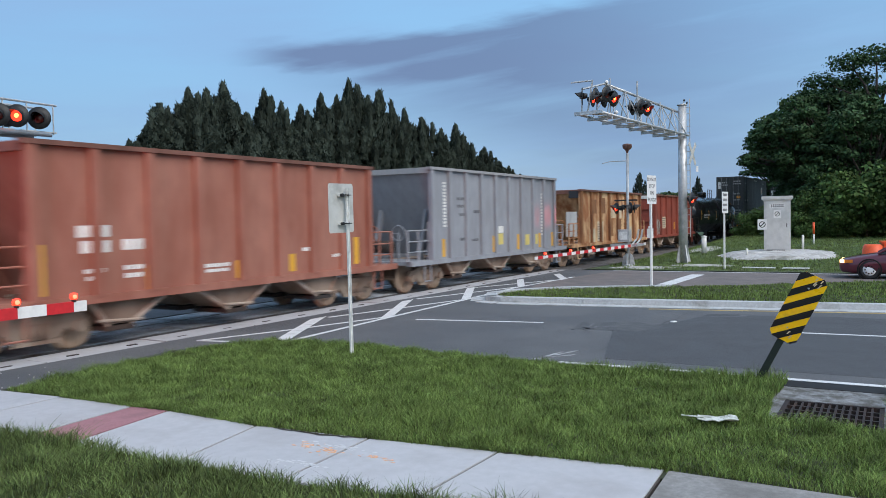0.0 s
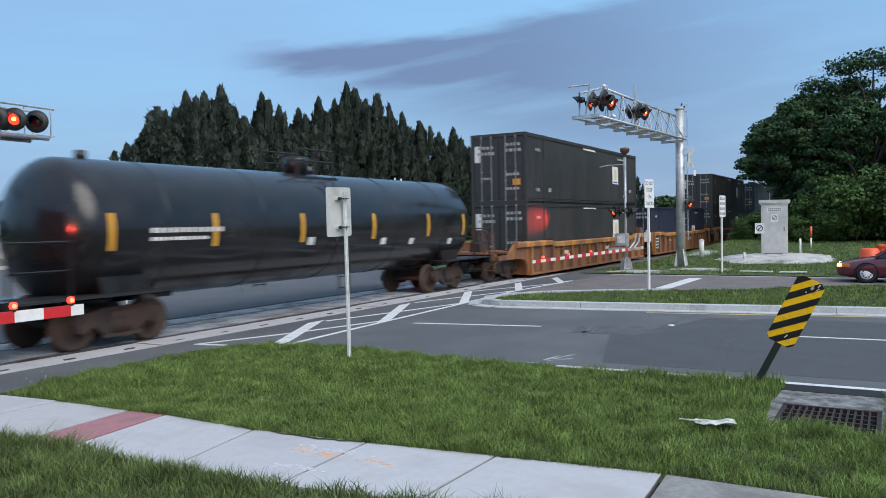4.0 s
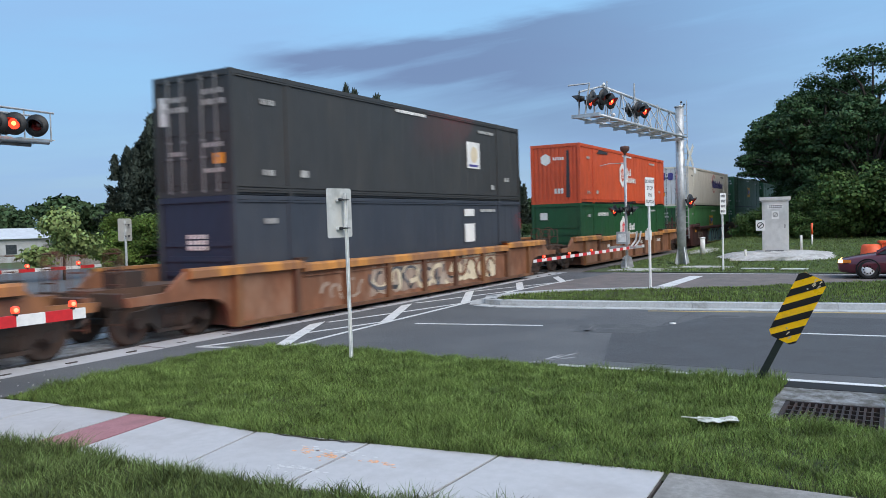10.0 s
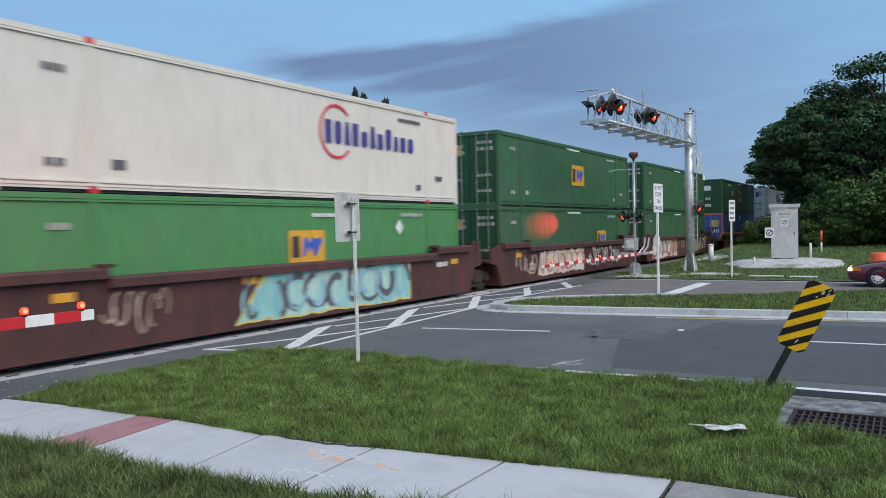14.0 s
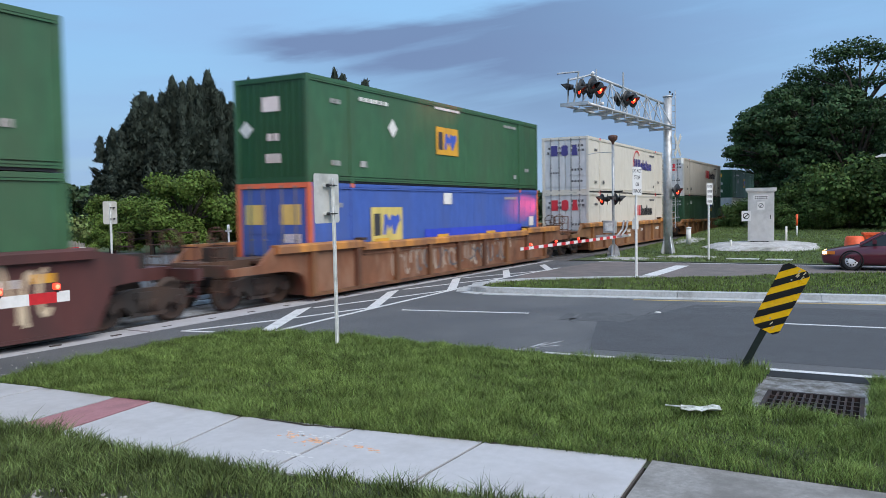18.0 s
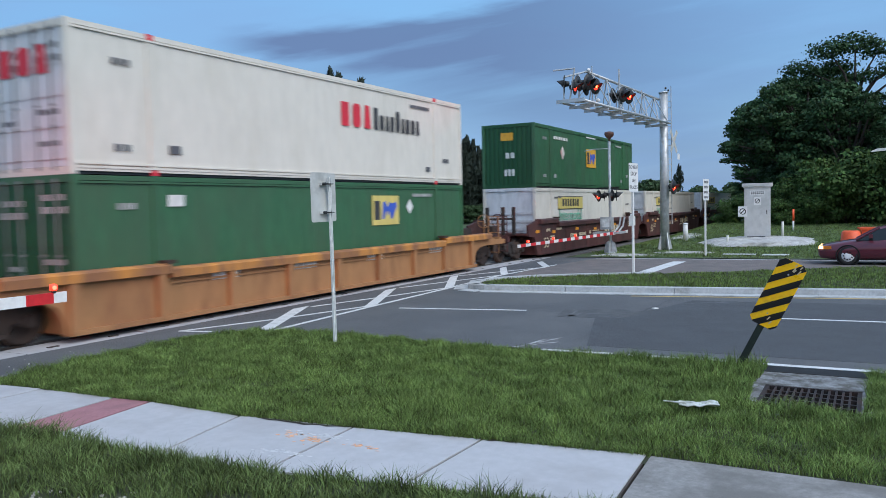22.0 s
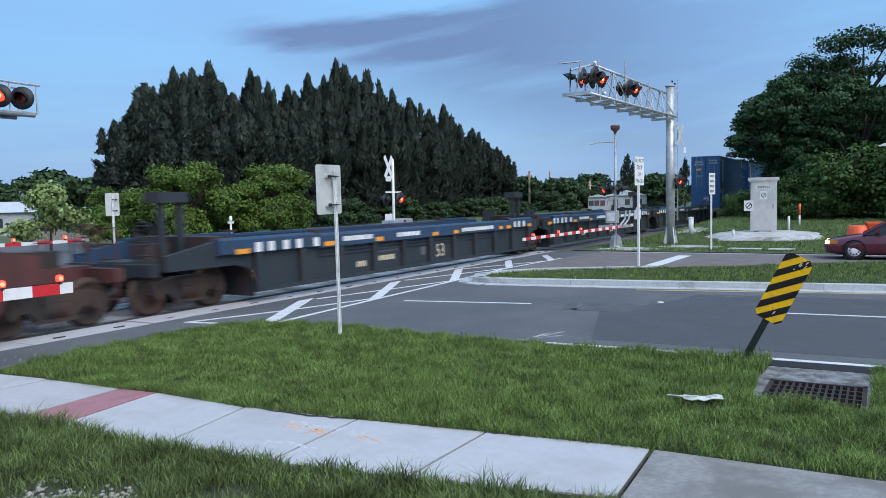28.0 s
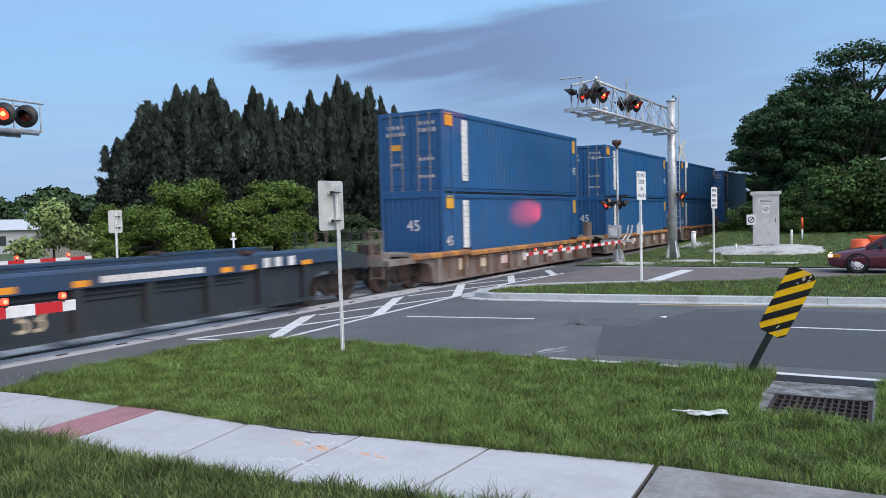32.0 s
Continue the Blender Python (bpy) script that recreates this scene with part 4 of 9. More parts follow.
def wheel_mesh(material):
    bm = bmesh.new()
    for s in (-1, 1):
        lathe(bm, [(0.07, s * 0.66), (0.13, s * 0.66), (0.16, s * 0.69), (0.36, s * 0.70), (0.40, s * 0.69), (0.50, s * 0.69), (0.50, s * 0.72), (0.462, s * 0.73), (0.457, s * 0.825), (0.40, s * 0.825), (0.37, s * 0.78), (0.17, s * 0.76), (0.13, s * 0.80), (0.06, s * 0.80)], (0, 0, 0), "y", 28)
        for k in range(3):
            a = 2 * math.pi * k / 3
            bx(bm, 0.25 * math.cos(a) - 0.03, 0.25 * math.cos(a) + 0.03, s * 0.785 - 0.012, s * 0.785 + 0.012, 0.25 * math.sin(a) - 0.03, 0.25 * math.sin(a) + 0.03)
    rod(bm, (0, -0.98, 0), (0, 0.98, 0), 0.075, seg=12)
    return mesh_from("wheelset", bm, material)


WHEELSET = wheel_mesh(WHEEL)
WHEELSET_DUSTY = wheel_mesh(WHEEL_DUSTY)


def frame_mesh(material):
    bm = bmesh.new()
    prof = [(-1.08, 0.55), (-0.98, 0.70), (-0.72, 0.72), (-0.42, 0.80), (0.42, 0.80), (0.72, 0.72), (0.98, 0.70), (1.08, 0.55), (1.02, 0.38), (0.80, 0.36), (0.62, 0.46), (0.36, 0.24), (-0.36, 0.24), (-0.62, 0.46), (-0.80, 0.36), (-1.02, 0.38)]
    ext(bm, prof, -1.05, -0.93, "y")
    for x in (-0.89, 0.89):
        rod(bm, (x, -1.12, 0.457), (x, -1.04, 0.457), 0.12, seg=12)
    for x in (-0.17, 0.0, 0.17):
        rod(bm, (x, -1.075, 0.30), (x, -1.075, 0.58), 0.075, seg=10)
    bx(bm, -0.32, 0.32, -1.12, -1.04, 0.58, 0.72)
    bx(bm, -0.45, 0.45, -1.10, -1.03, 0.21, 0.29)
    me = mesh_from("side_frame", bm, material)
    return me


FRAME_DARK = frame_mesh(TRUCK)
FRAME_DUSTY = frame_mesh(TRUCK_DUSTY)


def bogie(car, x, dusty=False, base=0.9):
    bm = bmesh.new()
    bx(bm, -0.22, 0.22, -1.0, 1.0, 0.46, 0.70)
    rod(bm, (0, 0, 0.6), (0, 0, base), 0.2, seg=12)
    t = part("truck", bm, TRUCK_DUSTY if dusty else TRUCK, car)
    t.location = (x, 0, 0)
    for sgn in (1, -1):
        f = new("side_frame", FRAME_DUSTY if dusty else FRAME_DARK)
        f.parent = t
        if sgn < 0:
            f.rotation_euler = (0, 0, math.pi)
    for dx in (-0.89, 0.89):
        w = new("wheelset", WHEELSET_DUSTY if dusty else WHEELSET)
        w.parent = t
        w.location = (dx, 0, 0.457)
        AXLES.append(w)


def coupler(car, x, way, material):
    bm = bmesh.new()
    a, b = sorted((x, x + way * 0.75))
    bx(bm, a, b, -0.09, 0.09, 0.78, 0.98)
    bx(bm, min(x + way * 0.55, x + way * 0.85), max(x + way * 0.55, x + way * 0.85), -0.17, 0.14, 0.72, 1.02)
    soften(bm, 0.02)
    part("coupler", bm, material, car)
    bm = bmesh.new()
    prev = None
    for k in range(7):
        t = k / 6
        p = Vector((x + way * (0.1 + 0.7 * t), -0.32, 0.72 - 0.28 * math.sin(math.pi * t)))
        if prev:
            rod(bm, prev, p, 0.025, seg=6)
        prev = p
    part("brake_hose", bm, BLACK_STEEL, car)


# ---- well cars ----
def well_car(s, body, chord, label, first=True, last=True, low=1.38, style="ribbed", deck=None, lining=None, high=None, tail=16.15, band=0.15, rib=None, bays=8):
    """A low container car: two deep ribbed side walls, a sunken floor, raised ends over the wheels."""
    th = thing("well_car", label, "railway well car", group="well cars of the train")
    mover(th, s)
    deck, rib = deck or body, rib or body
    high = low + 0.09 if high is None else high
    bot = 0.27 if lining else 0.14
    # outline of one end, from the bottom round to the top: over an own truck it arches out, else it meets a shared one
    if style == "ribbed" and not lining:
        own = [(0.42, bot), (0.5, 0.5), (0.62, 0.68), (0.85, 0.8), (1.3, 0.86), (3.2, 0.86), (3.25, 1.04), (2.25, 1.07), (1.95, min(1.3, low)), (1.72, high)]
    elif lining:
        own = [(0.15, bot), (0.3, 0.62), (0.55, 0.85), (0.9, 0.95), (3.0, 0.95), (3.0, 1.28), (1.6, high)]
    else:
        own = [(0.35, bot), (0.75, 0.95), (1.35, 1.02), (1.35, low), (0.3, high)]
    shared = [(0.35, bot), (0.75, 0.95), (1.25, 1.02), (1.25, low), (0.3, high)]
    left, right = own if first else shared, own if last else shared
    top_l, top_r = -left[-1][0], tail + right[-1][0]
    for sgn in (-1, 1):
        y0, y1 = sorted((sgn * 1.52, sgn * 1.40))
        prof = [(-x, z) for x, z in left] + [(1.9, high), (2.15, low), (tail - 2.15, low), (tail - 1.9, high)] + [(tail + x, z) for x, z in right[::-1]]
        bm = bmesh.new()
        ext(bm, prof, y0, y1, "y")
        part("side_wall", bm, lining if (lining and sgn > 0) else body, th)
        # top chord in three lengths, a flange with a sloping face
        for x0, x1, zt in ((top_l, 2.0, high), (2.02, tail - 2.02, low), (tail - 2.0, top_r, high)):
            bm = bmesh.new()
            ext(bm, [(sgn * y, z) for y, z in ((1.38, zt + 0.06), (1.62, zt + 0.06), (1.67, zt + 0.01), (1.67, zt - band), (1.50, zt - band - 0.02), (1.50, zt - 0.01), (1.38, zt - 0.01))], x0, x1, "x")
            part("top_chord", bm, chord, th)
        for x in (2.0, tail - 2.0):
            bm = bmesh.new()
            bx(bm, x - 0.14, x + 0.14, *sorted((sgn * 1.40, sgn * 1.66)), high + 0.05, high + 0.12)
            soften(bm, 0.02)
            part("guide_block", bm, TRUCK, th, "dark guide block")
        ya, yb = sorted((sgn * 1.50, sgn * 1.655))
        if style == "ribbed":
            n = 10 if lining else bays
            for k in range(n + 1):
                x = -0.3 + (tail + 0.35) * k / n
                post = part("stiffener", plain_box(x - 0.09, x + 0.09, ya, yb, bot + 0.04, (low if 2 < x < tail - 2 else high) - band), rib, th)
            bm = bmesh.new()
            bx(bm, -0.4, tail + 0.4, *sorted((sgn * 1.50, sgn * 1.64)), bot - 0.01, bot + 0.08)
            part("bottom_chord", bm, rib, th)
            for dz in ((0.1, 0.2) if lining else (0.1,)):
                part("rub_rail", plain_box(2.1, tail - 2.1, *sorted((sgn * 1.50, sgn * 1.56)), low - band - dz - 0.04, low - band - dz), body, th)
        else:
            bm = bmesh.new()
            bx(bm, -0.3, tail + 0.3, *sorted((sgn * 1.50, sgn * 1.54)), bot, bot + 0.07)
            part("bottom_chord", bm, body, th)
            for x in (0.1, 3.2, 6.4, 9.6, 12.8, 15.9):
                bm = bmesh.new()
                bx(bm, x - 0.03, x + 0.03, *sorted((sgn * 1.50, sgn * 1.528)), bot + 0.07, low - 0.05)
                part("seam", bm, body, th)
    for k in range(9):
        bm = bmesh.new()
        x = 0.2 + k * 1.95
        bx(bm, x, x + 0.3, -1.4, 1.4, bot + 0.01, bot + 0.10)
        part("floor_beam", bm, TRUCK, th)
    for x in (-0.34, tail + 0.22):
        bm = bmesh.new()
        bx(bm, x, x + 0.12, -1.4, 1.4, 0.15, 1.05)
        part("bulkhead", bm, deck, th)
    # decks over the wheels
    for end, on in ((-1, first), (1, last)):
        x0 = -0.3 if end < 0 else tail + 0.3
        reach = 2.9 if on else 1.45
        a, b = sorted((x0, x0 + end * reach))
        bm = bmesh.new()
        bx(bm, a, b, -0.42, 0.42, 0.88, 1.16)
        part("centre_sill", bm, deck, th)
        bm = bmesh.new()
        q0, q1 = sorted((x0, x0 + end * 1.1))
        bx(bm, q0, q1, -1.42, 1.42, 1.05, 1.13)
        part("end_deck", bm, deck, th)
        if on:
            bm = bmesh.new()
            e0, e1 = sorted((x0 + end * 2.75, x0 + end * 2.95))
            bx(bm, e0, e1, -1.35, 1.35, 0.86, 1.12)
            part("end_sill", bm, deck, th)
            for sgn in (-1, 1):
                bm = bmesh.new()
                yy = sgn * 1.28
                xe = x0 + end * 2.85
                rod(bm, (xe, yy, 0.45), (xe, yy, 1.95), 0.022, seg=6)
                rod(bm, (xe, yy - sgn * 0.45, 0.45), (xe, yy - sgn * 0.45, 1.95), 0.022, seg=6)
                for zz in (0.5, 0.8, 1.3, 1.6, 1.93):
                    rod(bm, (xe, yy, zz), (xe, yy - sgn * 0.45, zz), 0.016, seg=6)
                part("ladder", bm, deck, th)
            bm = bmesh.new()
            xm = x0 + end * 1.9
            bx(bm, xm - 0.35, xm + 0.35, -0.35, 0.1, 1.16, 1.5)
            soften(bm, 0.04)
            part("brake_gear", bm, TRUCK, th)
            bm = bmesh.new()
            xw = x0 + end * 2.6
            hand_wheel(bm, xw, -0.75, 1.75, 0.27)
            rod(bm, (xw, -0.75, 1.12), (xw, -0.75, 1.75), 0.03, seg=6)
            part("brake_wheel", bm, deck, th)
            coupler(th, x0 + end * 2.8, end, TRUCK)
        else:
            for sgn in (-1, 1):
                bm = bmesh.new()
                xp = x0 + end * 1.15
                bx(bm, xp - 0.14, xp + 0.14, sgn * 1.0 - 0.12, sgn * 1.0 + 0.12, 1.0, 1.85)
                part("end_post", bm, deck, th)
    reach = 1.72 if style == "ribbed" and not lining else 1.95
    bogie(th, -reach if first else -1.63)
    if last:
        bogie(th, tail + reach)
    if style == "smooth" and first:
        for y in (-0.95, -0.45, 0.3):
            part("stand_post", plain_box(-1.75, -1.6, y - 0.06, y + 0.06, 1.1, 2.3), TRUCK, th)
        part("stand_rail", plain_box(-1.73, -1.62, -1.0, 0.36, 1.75, 1.83), TRUCK, th)
    if lining:
        # a tall brake stand over the end truck
        for x in (-2.15, -1.6):
            part("stand_post", plain_box(x - 0.07, x + 0.07, -0.5, -0.38, 1.1, 2.45), W_SLATE, th)
        part("stand_top", plain_box(-2.3, -1.45, -0.6, -0.1, 2.42, 2.66), W_SLATE, th)
        part("end_box", plain_box(-1.45, -0.9, -1.3, 1.3, 1.1, 1.62), TRUCK, th)
    return th


def sill_marks(th, n=3, ink=None, low=1.45):
    ink = ink or P_WHITE
    for k in range(n):
        x = (3.3, 9.5, 13.2, 6.2)[k % 4]
        dashes(th, ink, x, x + 0.9, 0.85, 1.0, 4, -1.526)


def ribbon(line, w):
    """The outline of a brush stroke along a line of points."""
    up, lo = [], []
    for k, (x, z) in enumerate(line):
        (xa, za), (xb, zb) = line[max(0, k - 1)], line[min(len(line) - 1, k + 1)]
        d = math.hypot(xb - xa, zb - za) or 1.0
        nx, nz = -(zb - za) / d * w / 2, (xb - xa) / d * w / 2
        up.append((x + nx, z + nz))
        lo.append((x - nx, z - nz))
    return up, lo


def strokes(th, material, x0, x1, z0, z1, n, w, seed, y=-1.53):
    """Loose looping brush strokes, each a part of its own."""
    g = random.Random(seed)
    for k in range(n):
        cx, cz = x0 + (x1 - x0) * (k + 0.5) / n, (z0 + z1) / 2 + g.uniform(-0.1, 0.1) * (z1 - z0)
        rx, rz = max(0.16, (x1 - x0) / n * g.uniform(0.4, 0.75)), (z1 - z0) * g.uniform(0.28, 0.48)
        a0, turn = g.uniform(0, 6.28), g.uniform(2.2, 5.0) * g.choice((-1, 1))
        squash = g.uniform(0.4, 1.0)
        line = [(cx + rx * squash * math.cos(a0 + turn * t / 9) + 0.12 * rx * math.sin(5 * t / 9 + k), cz + rz * math.sin(a0 + turn * t / 9)) for t in range(10)]
        up, lo = ribbon(line, w * g.uniform(0.7, 1.3))
        bm = bmesh.new()
        va, vb = [bm.verts.new((px, y - 0.0011 * (k % 9), pz)) for px, pz in up], [bm.verts.new((px, y - 0.0011 * (k % 9), pz)) for px, pz in lo]
        for t in range(9):
            bm.faces.new((va[t], va[t + 1], vb[t + 1], vb[t]))
        part("graffiti", bm, material, th)


def mural(th, x0, x1, z0, z1, rim, fill, accents, seed, y=-1.526, slant=0.5):
    """A broad sprayed piece: a ragged field with a rim, and strokes of other colours over it."""
    g = random.Random(seed)

    def field(grow):
        h = random.Random(seed + 1)
        n = 22
        top = [(x0 + slant - grow + (x1 - x0 - slant + 2 * grow) * k / n, z1 + grow - 0.16 * h.random() ** 2) for k in range(n + 1)]
        low = [(x0 - grow + (x1 - x0 + 2 * grow) * k / n, z0 - grow * 0.6 + 0.10 * h.random()) for k in range(n + 1)]
        return top[::-1], low[::-1]
    for name, m, grow, yy in (("graffiti_rim", rim, 0.09, y), ("graffiti_field", fill, 0.0, y - 0.003)):
        if m is None:
            continue
        top, low = field(grow)
        bm = bmesh.new()
        va, vb = [bm.verts.new((px, yy, pz)) for px, pz in top], [bm.verts.new((px, yy, pz)) for px, pz in low]
        for k in range(len(top) - 1):
            bm.faces.new((va[k], va[k + 1], vb[k + 1], vb[k]))
        part(name, bm, m, th)
    for k, m in enumerate(accents):
        strokes(th, m, x0 + 0.1, x1 - 0.1, z0 + 0.08, z1 - 0.06, max(3, int((x1 - x0) * 1.3)), 0.10 + 0.05 * (k % 2), seed + 7 + k, y - 0.005 - 0.011 * k)


# ---- hopper cars ----
def hopper(s, length, top, body, rim, label, bottom=0.98, ribs=8, dusty=True, slope=0.9, stake=None, flat=False):
    th = thing("hopper_car", label, "railway hopper car", group="hopper cars of the train")
    mover(th, s)
    Lh, W = length, 1.45
    for sgn in (-1, 1):
        bm = bmesh.new()
        ext(bm, [(0, bottom), (0, top), (Lh, top), (Lh, bottom)], *sorted((sgn * W, sgn * (W - 0.06))), "y")
        part("side_sheet", bm, body, th)
        for k in range(ribs + 1):
            x = 0.08 + (Lh - 0.16) * k / ribs
            bm = bmesh.new()
            ya, yb = sorted((sgn * (W - 0.01), sgn * (W + 0.10)))
            ext(bm, [(x - 0.09, bottom + 0.04), (x + 0.09, bottom + 0.04), (x + 0.09, top - 0.05), (x - 0.09, top - 0.05)], ya, yb, "y")
            soften(bm, 0.02)
            part("side_stake", bm, stake or body, th)
        bm = bmesh.new()
        bx(bm, -0.1, Lh + 0.1, *sorted((sgn * (W - 0.08), sgn * (W + 0.12))), top - 0.055, top + 0.035)
        soften(bm, 0.015)
        part("top_chord", bm, rim, th)
        bm = bmesh.new()
        bx(bm, -1.3, Lh + 1.3, *sorted((sgn * (W - 0.12), sgn * (W + 0.08))), bottom - 0.09, bottom + 0.07)
        part("side_sill", bm, body, th)
    for x, d in ((0, 1), (Lh, -1)):
        if flat:
            part("end_wall", plain_box(*sorted((x + d * 0.02, x + d * 0.08)), -W + 0.05, W - 0.05, bottom - 0.1, top), body, th)
            for zz in (0.9, 1.7):
                part("end_rib", plain_box(*sorted((x - d * 0.06, x + d * 0.02)), -W + 0.05, W - 0.05, bottom + zz, bottom + zz + 0.12), body, th)
        else:
            bm = bmesh.new()
            ext(bm, [(x, top), (x + d * 0.06, top), (x + d * (0.06 + slope * 1.5), bottom + 0.2), (x + d * slope * 1.5, bottom + 0.2)], -W + 0.05, W - 0.05, "y")
            part("end_slope", bm, body, th)
        bm = bmesh.new()
        bx(bm, *sorted((x - d * 0.02, x + d * 0.1)), -W, W, top - 0.16, top + 0.02)
        part("end_chord", bm, rim, th)
        # platform, cage and ladder
        bm = bmesh.new()
        bx(bm, *sorted((x - d * 1.3, x + d * 0.3)), -W + 0.05, W - 0.05, bottom - 0.05, bottom + 0.06)
        part("end_platform", bm, body, th)
        for sgn in (() if flat and d > 0 else (-1, 1)):
            for xx in (x + d * 0.02, x - d * 0.62, x - d * 1.25):
                bm = bmesh.new()
                rod(bm, (xx, sgn * (W - 0.1), bottom), (xx, sgn * (W - 0.1), bottom + (1.05 if xx != x + d * 0.02 else 1.3)), 0.035, seg=6)
                part("cage_post", bm, body, th)
            for zz in (0.35, 0.68, 1.03):
                bm = bmesh.new()
                rod(bm, (x, sgn * (W - 0.1), bottom + zz), (x - d * 1.25, sgn * (W - 0.1), bottom + zz), 0.02, seg=6)
                part("cage_rail", bm, body, th)
            bm = bmesh.new()
            for xx in (x - d * 0.1, x - d * 0.5):
                rod(bm, (xx, sgn * (W + 0.05), 0.35), (xx, sgn * (W + 0.05), bottom), 0.022, seg=6)
            rod(bm, (x - d * 0.1, sgn * (W + 0.05), 0.38), (x - d * 0.5, sgn * (W + 0.05), 0.38), 0.022, seg=6)
            part("step", bm, body, th)
        for yy in (-0.9, 0.9):
            bm = bmesh.new()
            ext(bm, [(x + d * 0.1, bottom), (x + d * 0.3, bottom), (x + d * 0.9, top - 0.9), (x + d * 0.75, top - 0.9)], yy - 0.06, yy + 0.06, "y")
            part("end_brace", bm, body, th)
        bm = bmesh.new()
        rod(bm, (x - d * 0.55, -0.3, bottom + 0.5), (x - d * 0.55, 0.5, bottom + 0.5), 0.2, seg=14)
        part("air_tank", bm, TRUCK, th)
        bm = bmesh.new()
        hand_wheel(bm, x - d * 1.0, -0.85, bottom + 0.95, 0.25)
        rod(bm, (x - d * 1.0, -0.85, bottom), (x - d * 1.0, -0.85, bottom + 0.95), 0.03, seg=6)
        part("brake_wheel", bm, body, th)
        coupler(th, x - d * 1.2, -d, TRUCK)
        bogie(th, x + d * 0.35, dusty, bottom)
    bm = bmesh.new()
    bx(bm, -1.2, Lh + 1.2, -0.2, 0.2, bottom - 0.25, bottom)
    part("centre_sill", bm, TRUCK, th)
    bays = 3
    for k in range(bays):
        c = Lh * (k + 0.5) / bays + (0.25 if k == 0 else -0.25 if k == 2 else 0)
        for sgn in (-1, 1):
            bm = bmesh.new()
            w = Lh / bays * 0.36
            if k == 0:
                c0, c1 = c - w * 0.55, c + w
            elif k == 2:
                c0, c1 = c - w, c + w * 0.55
            else:
                c0, c1 = c - w, c + w
            ya, yb = sorted((sgn * 0.25, sgn * 1.25))
            ext(bm, [(c0, bottom), (c1, bottom), (c + 0.24, 0.42), (c - 0.24, 0.42)], ya, yb, "y")
            bay = part("discharge_bay", bm, TRUCK_DUSTY if dusty else TRUCK, th)
            for e0, e1 in ((c0, c - 0.26), (c1, c + 0.26)):
                bm = bmesh.new()
                rod(bm, (e0, sgn * 1.27, bottom - 0.02), (e1, sgn * 1.27, 0.40), 0.045, seg=6)
                part("bay_flange", bm, TRUCK_PALE, bay, "pale dusty flange")
            bm = bmesh.new()
            rod(bm, (c - 0.5, sgn * 1.32, 0.52), (c + 0.5, sgn * 1.32, 0.46), 0.03, seg=6)
            part("gate_lever", bm, TRUCK_PALE, bay)
            bm = bmesh.new()
            bx(bm, c - 0.34, c + 0.34, *sorted((sgn * 0.22, sgn * 1.3)), 0.30, 0.39)
            part("gate", bm, TRUCK, th)
    return th


H1_MAT = paint("hopper_brown", (0.335, 0.140, 0.098), 0.75, (0.25, 0.085, 0.055), 0.35)
H2_MAT = paint("hopper_grey", (0.28, 0.29, 0.315), 0.65, (0.235, 0.24, 0.26), 0.3)
H3_MAT = paint("hopper_tan", (0.66, 0.44, 0.24), 0.8, (0.33, 0.13, 0.05), 0.5, stain_scale=1.5, streak=0.5)
H4_MAT = paint("hopper_red", (0.27, 0.055, 0.033), 0.7, (0.19, 0.045, 0.03), 0.35)
RIM_BROWN = paint("rim_brown", (0.20, 0.088, 0.064), 0.75, (0.11, 0.05, 0.036), 0.4)
RIM_GREY = paint("rim_grey", (0.30, 0.30, 0.31), 0.6)


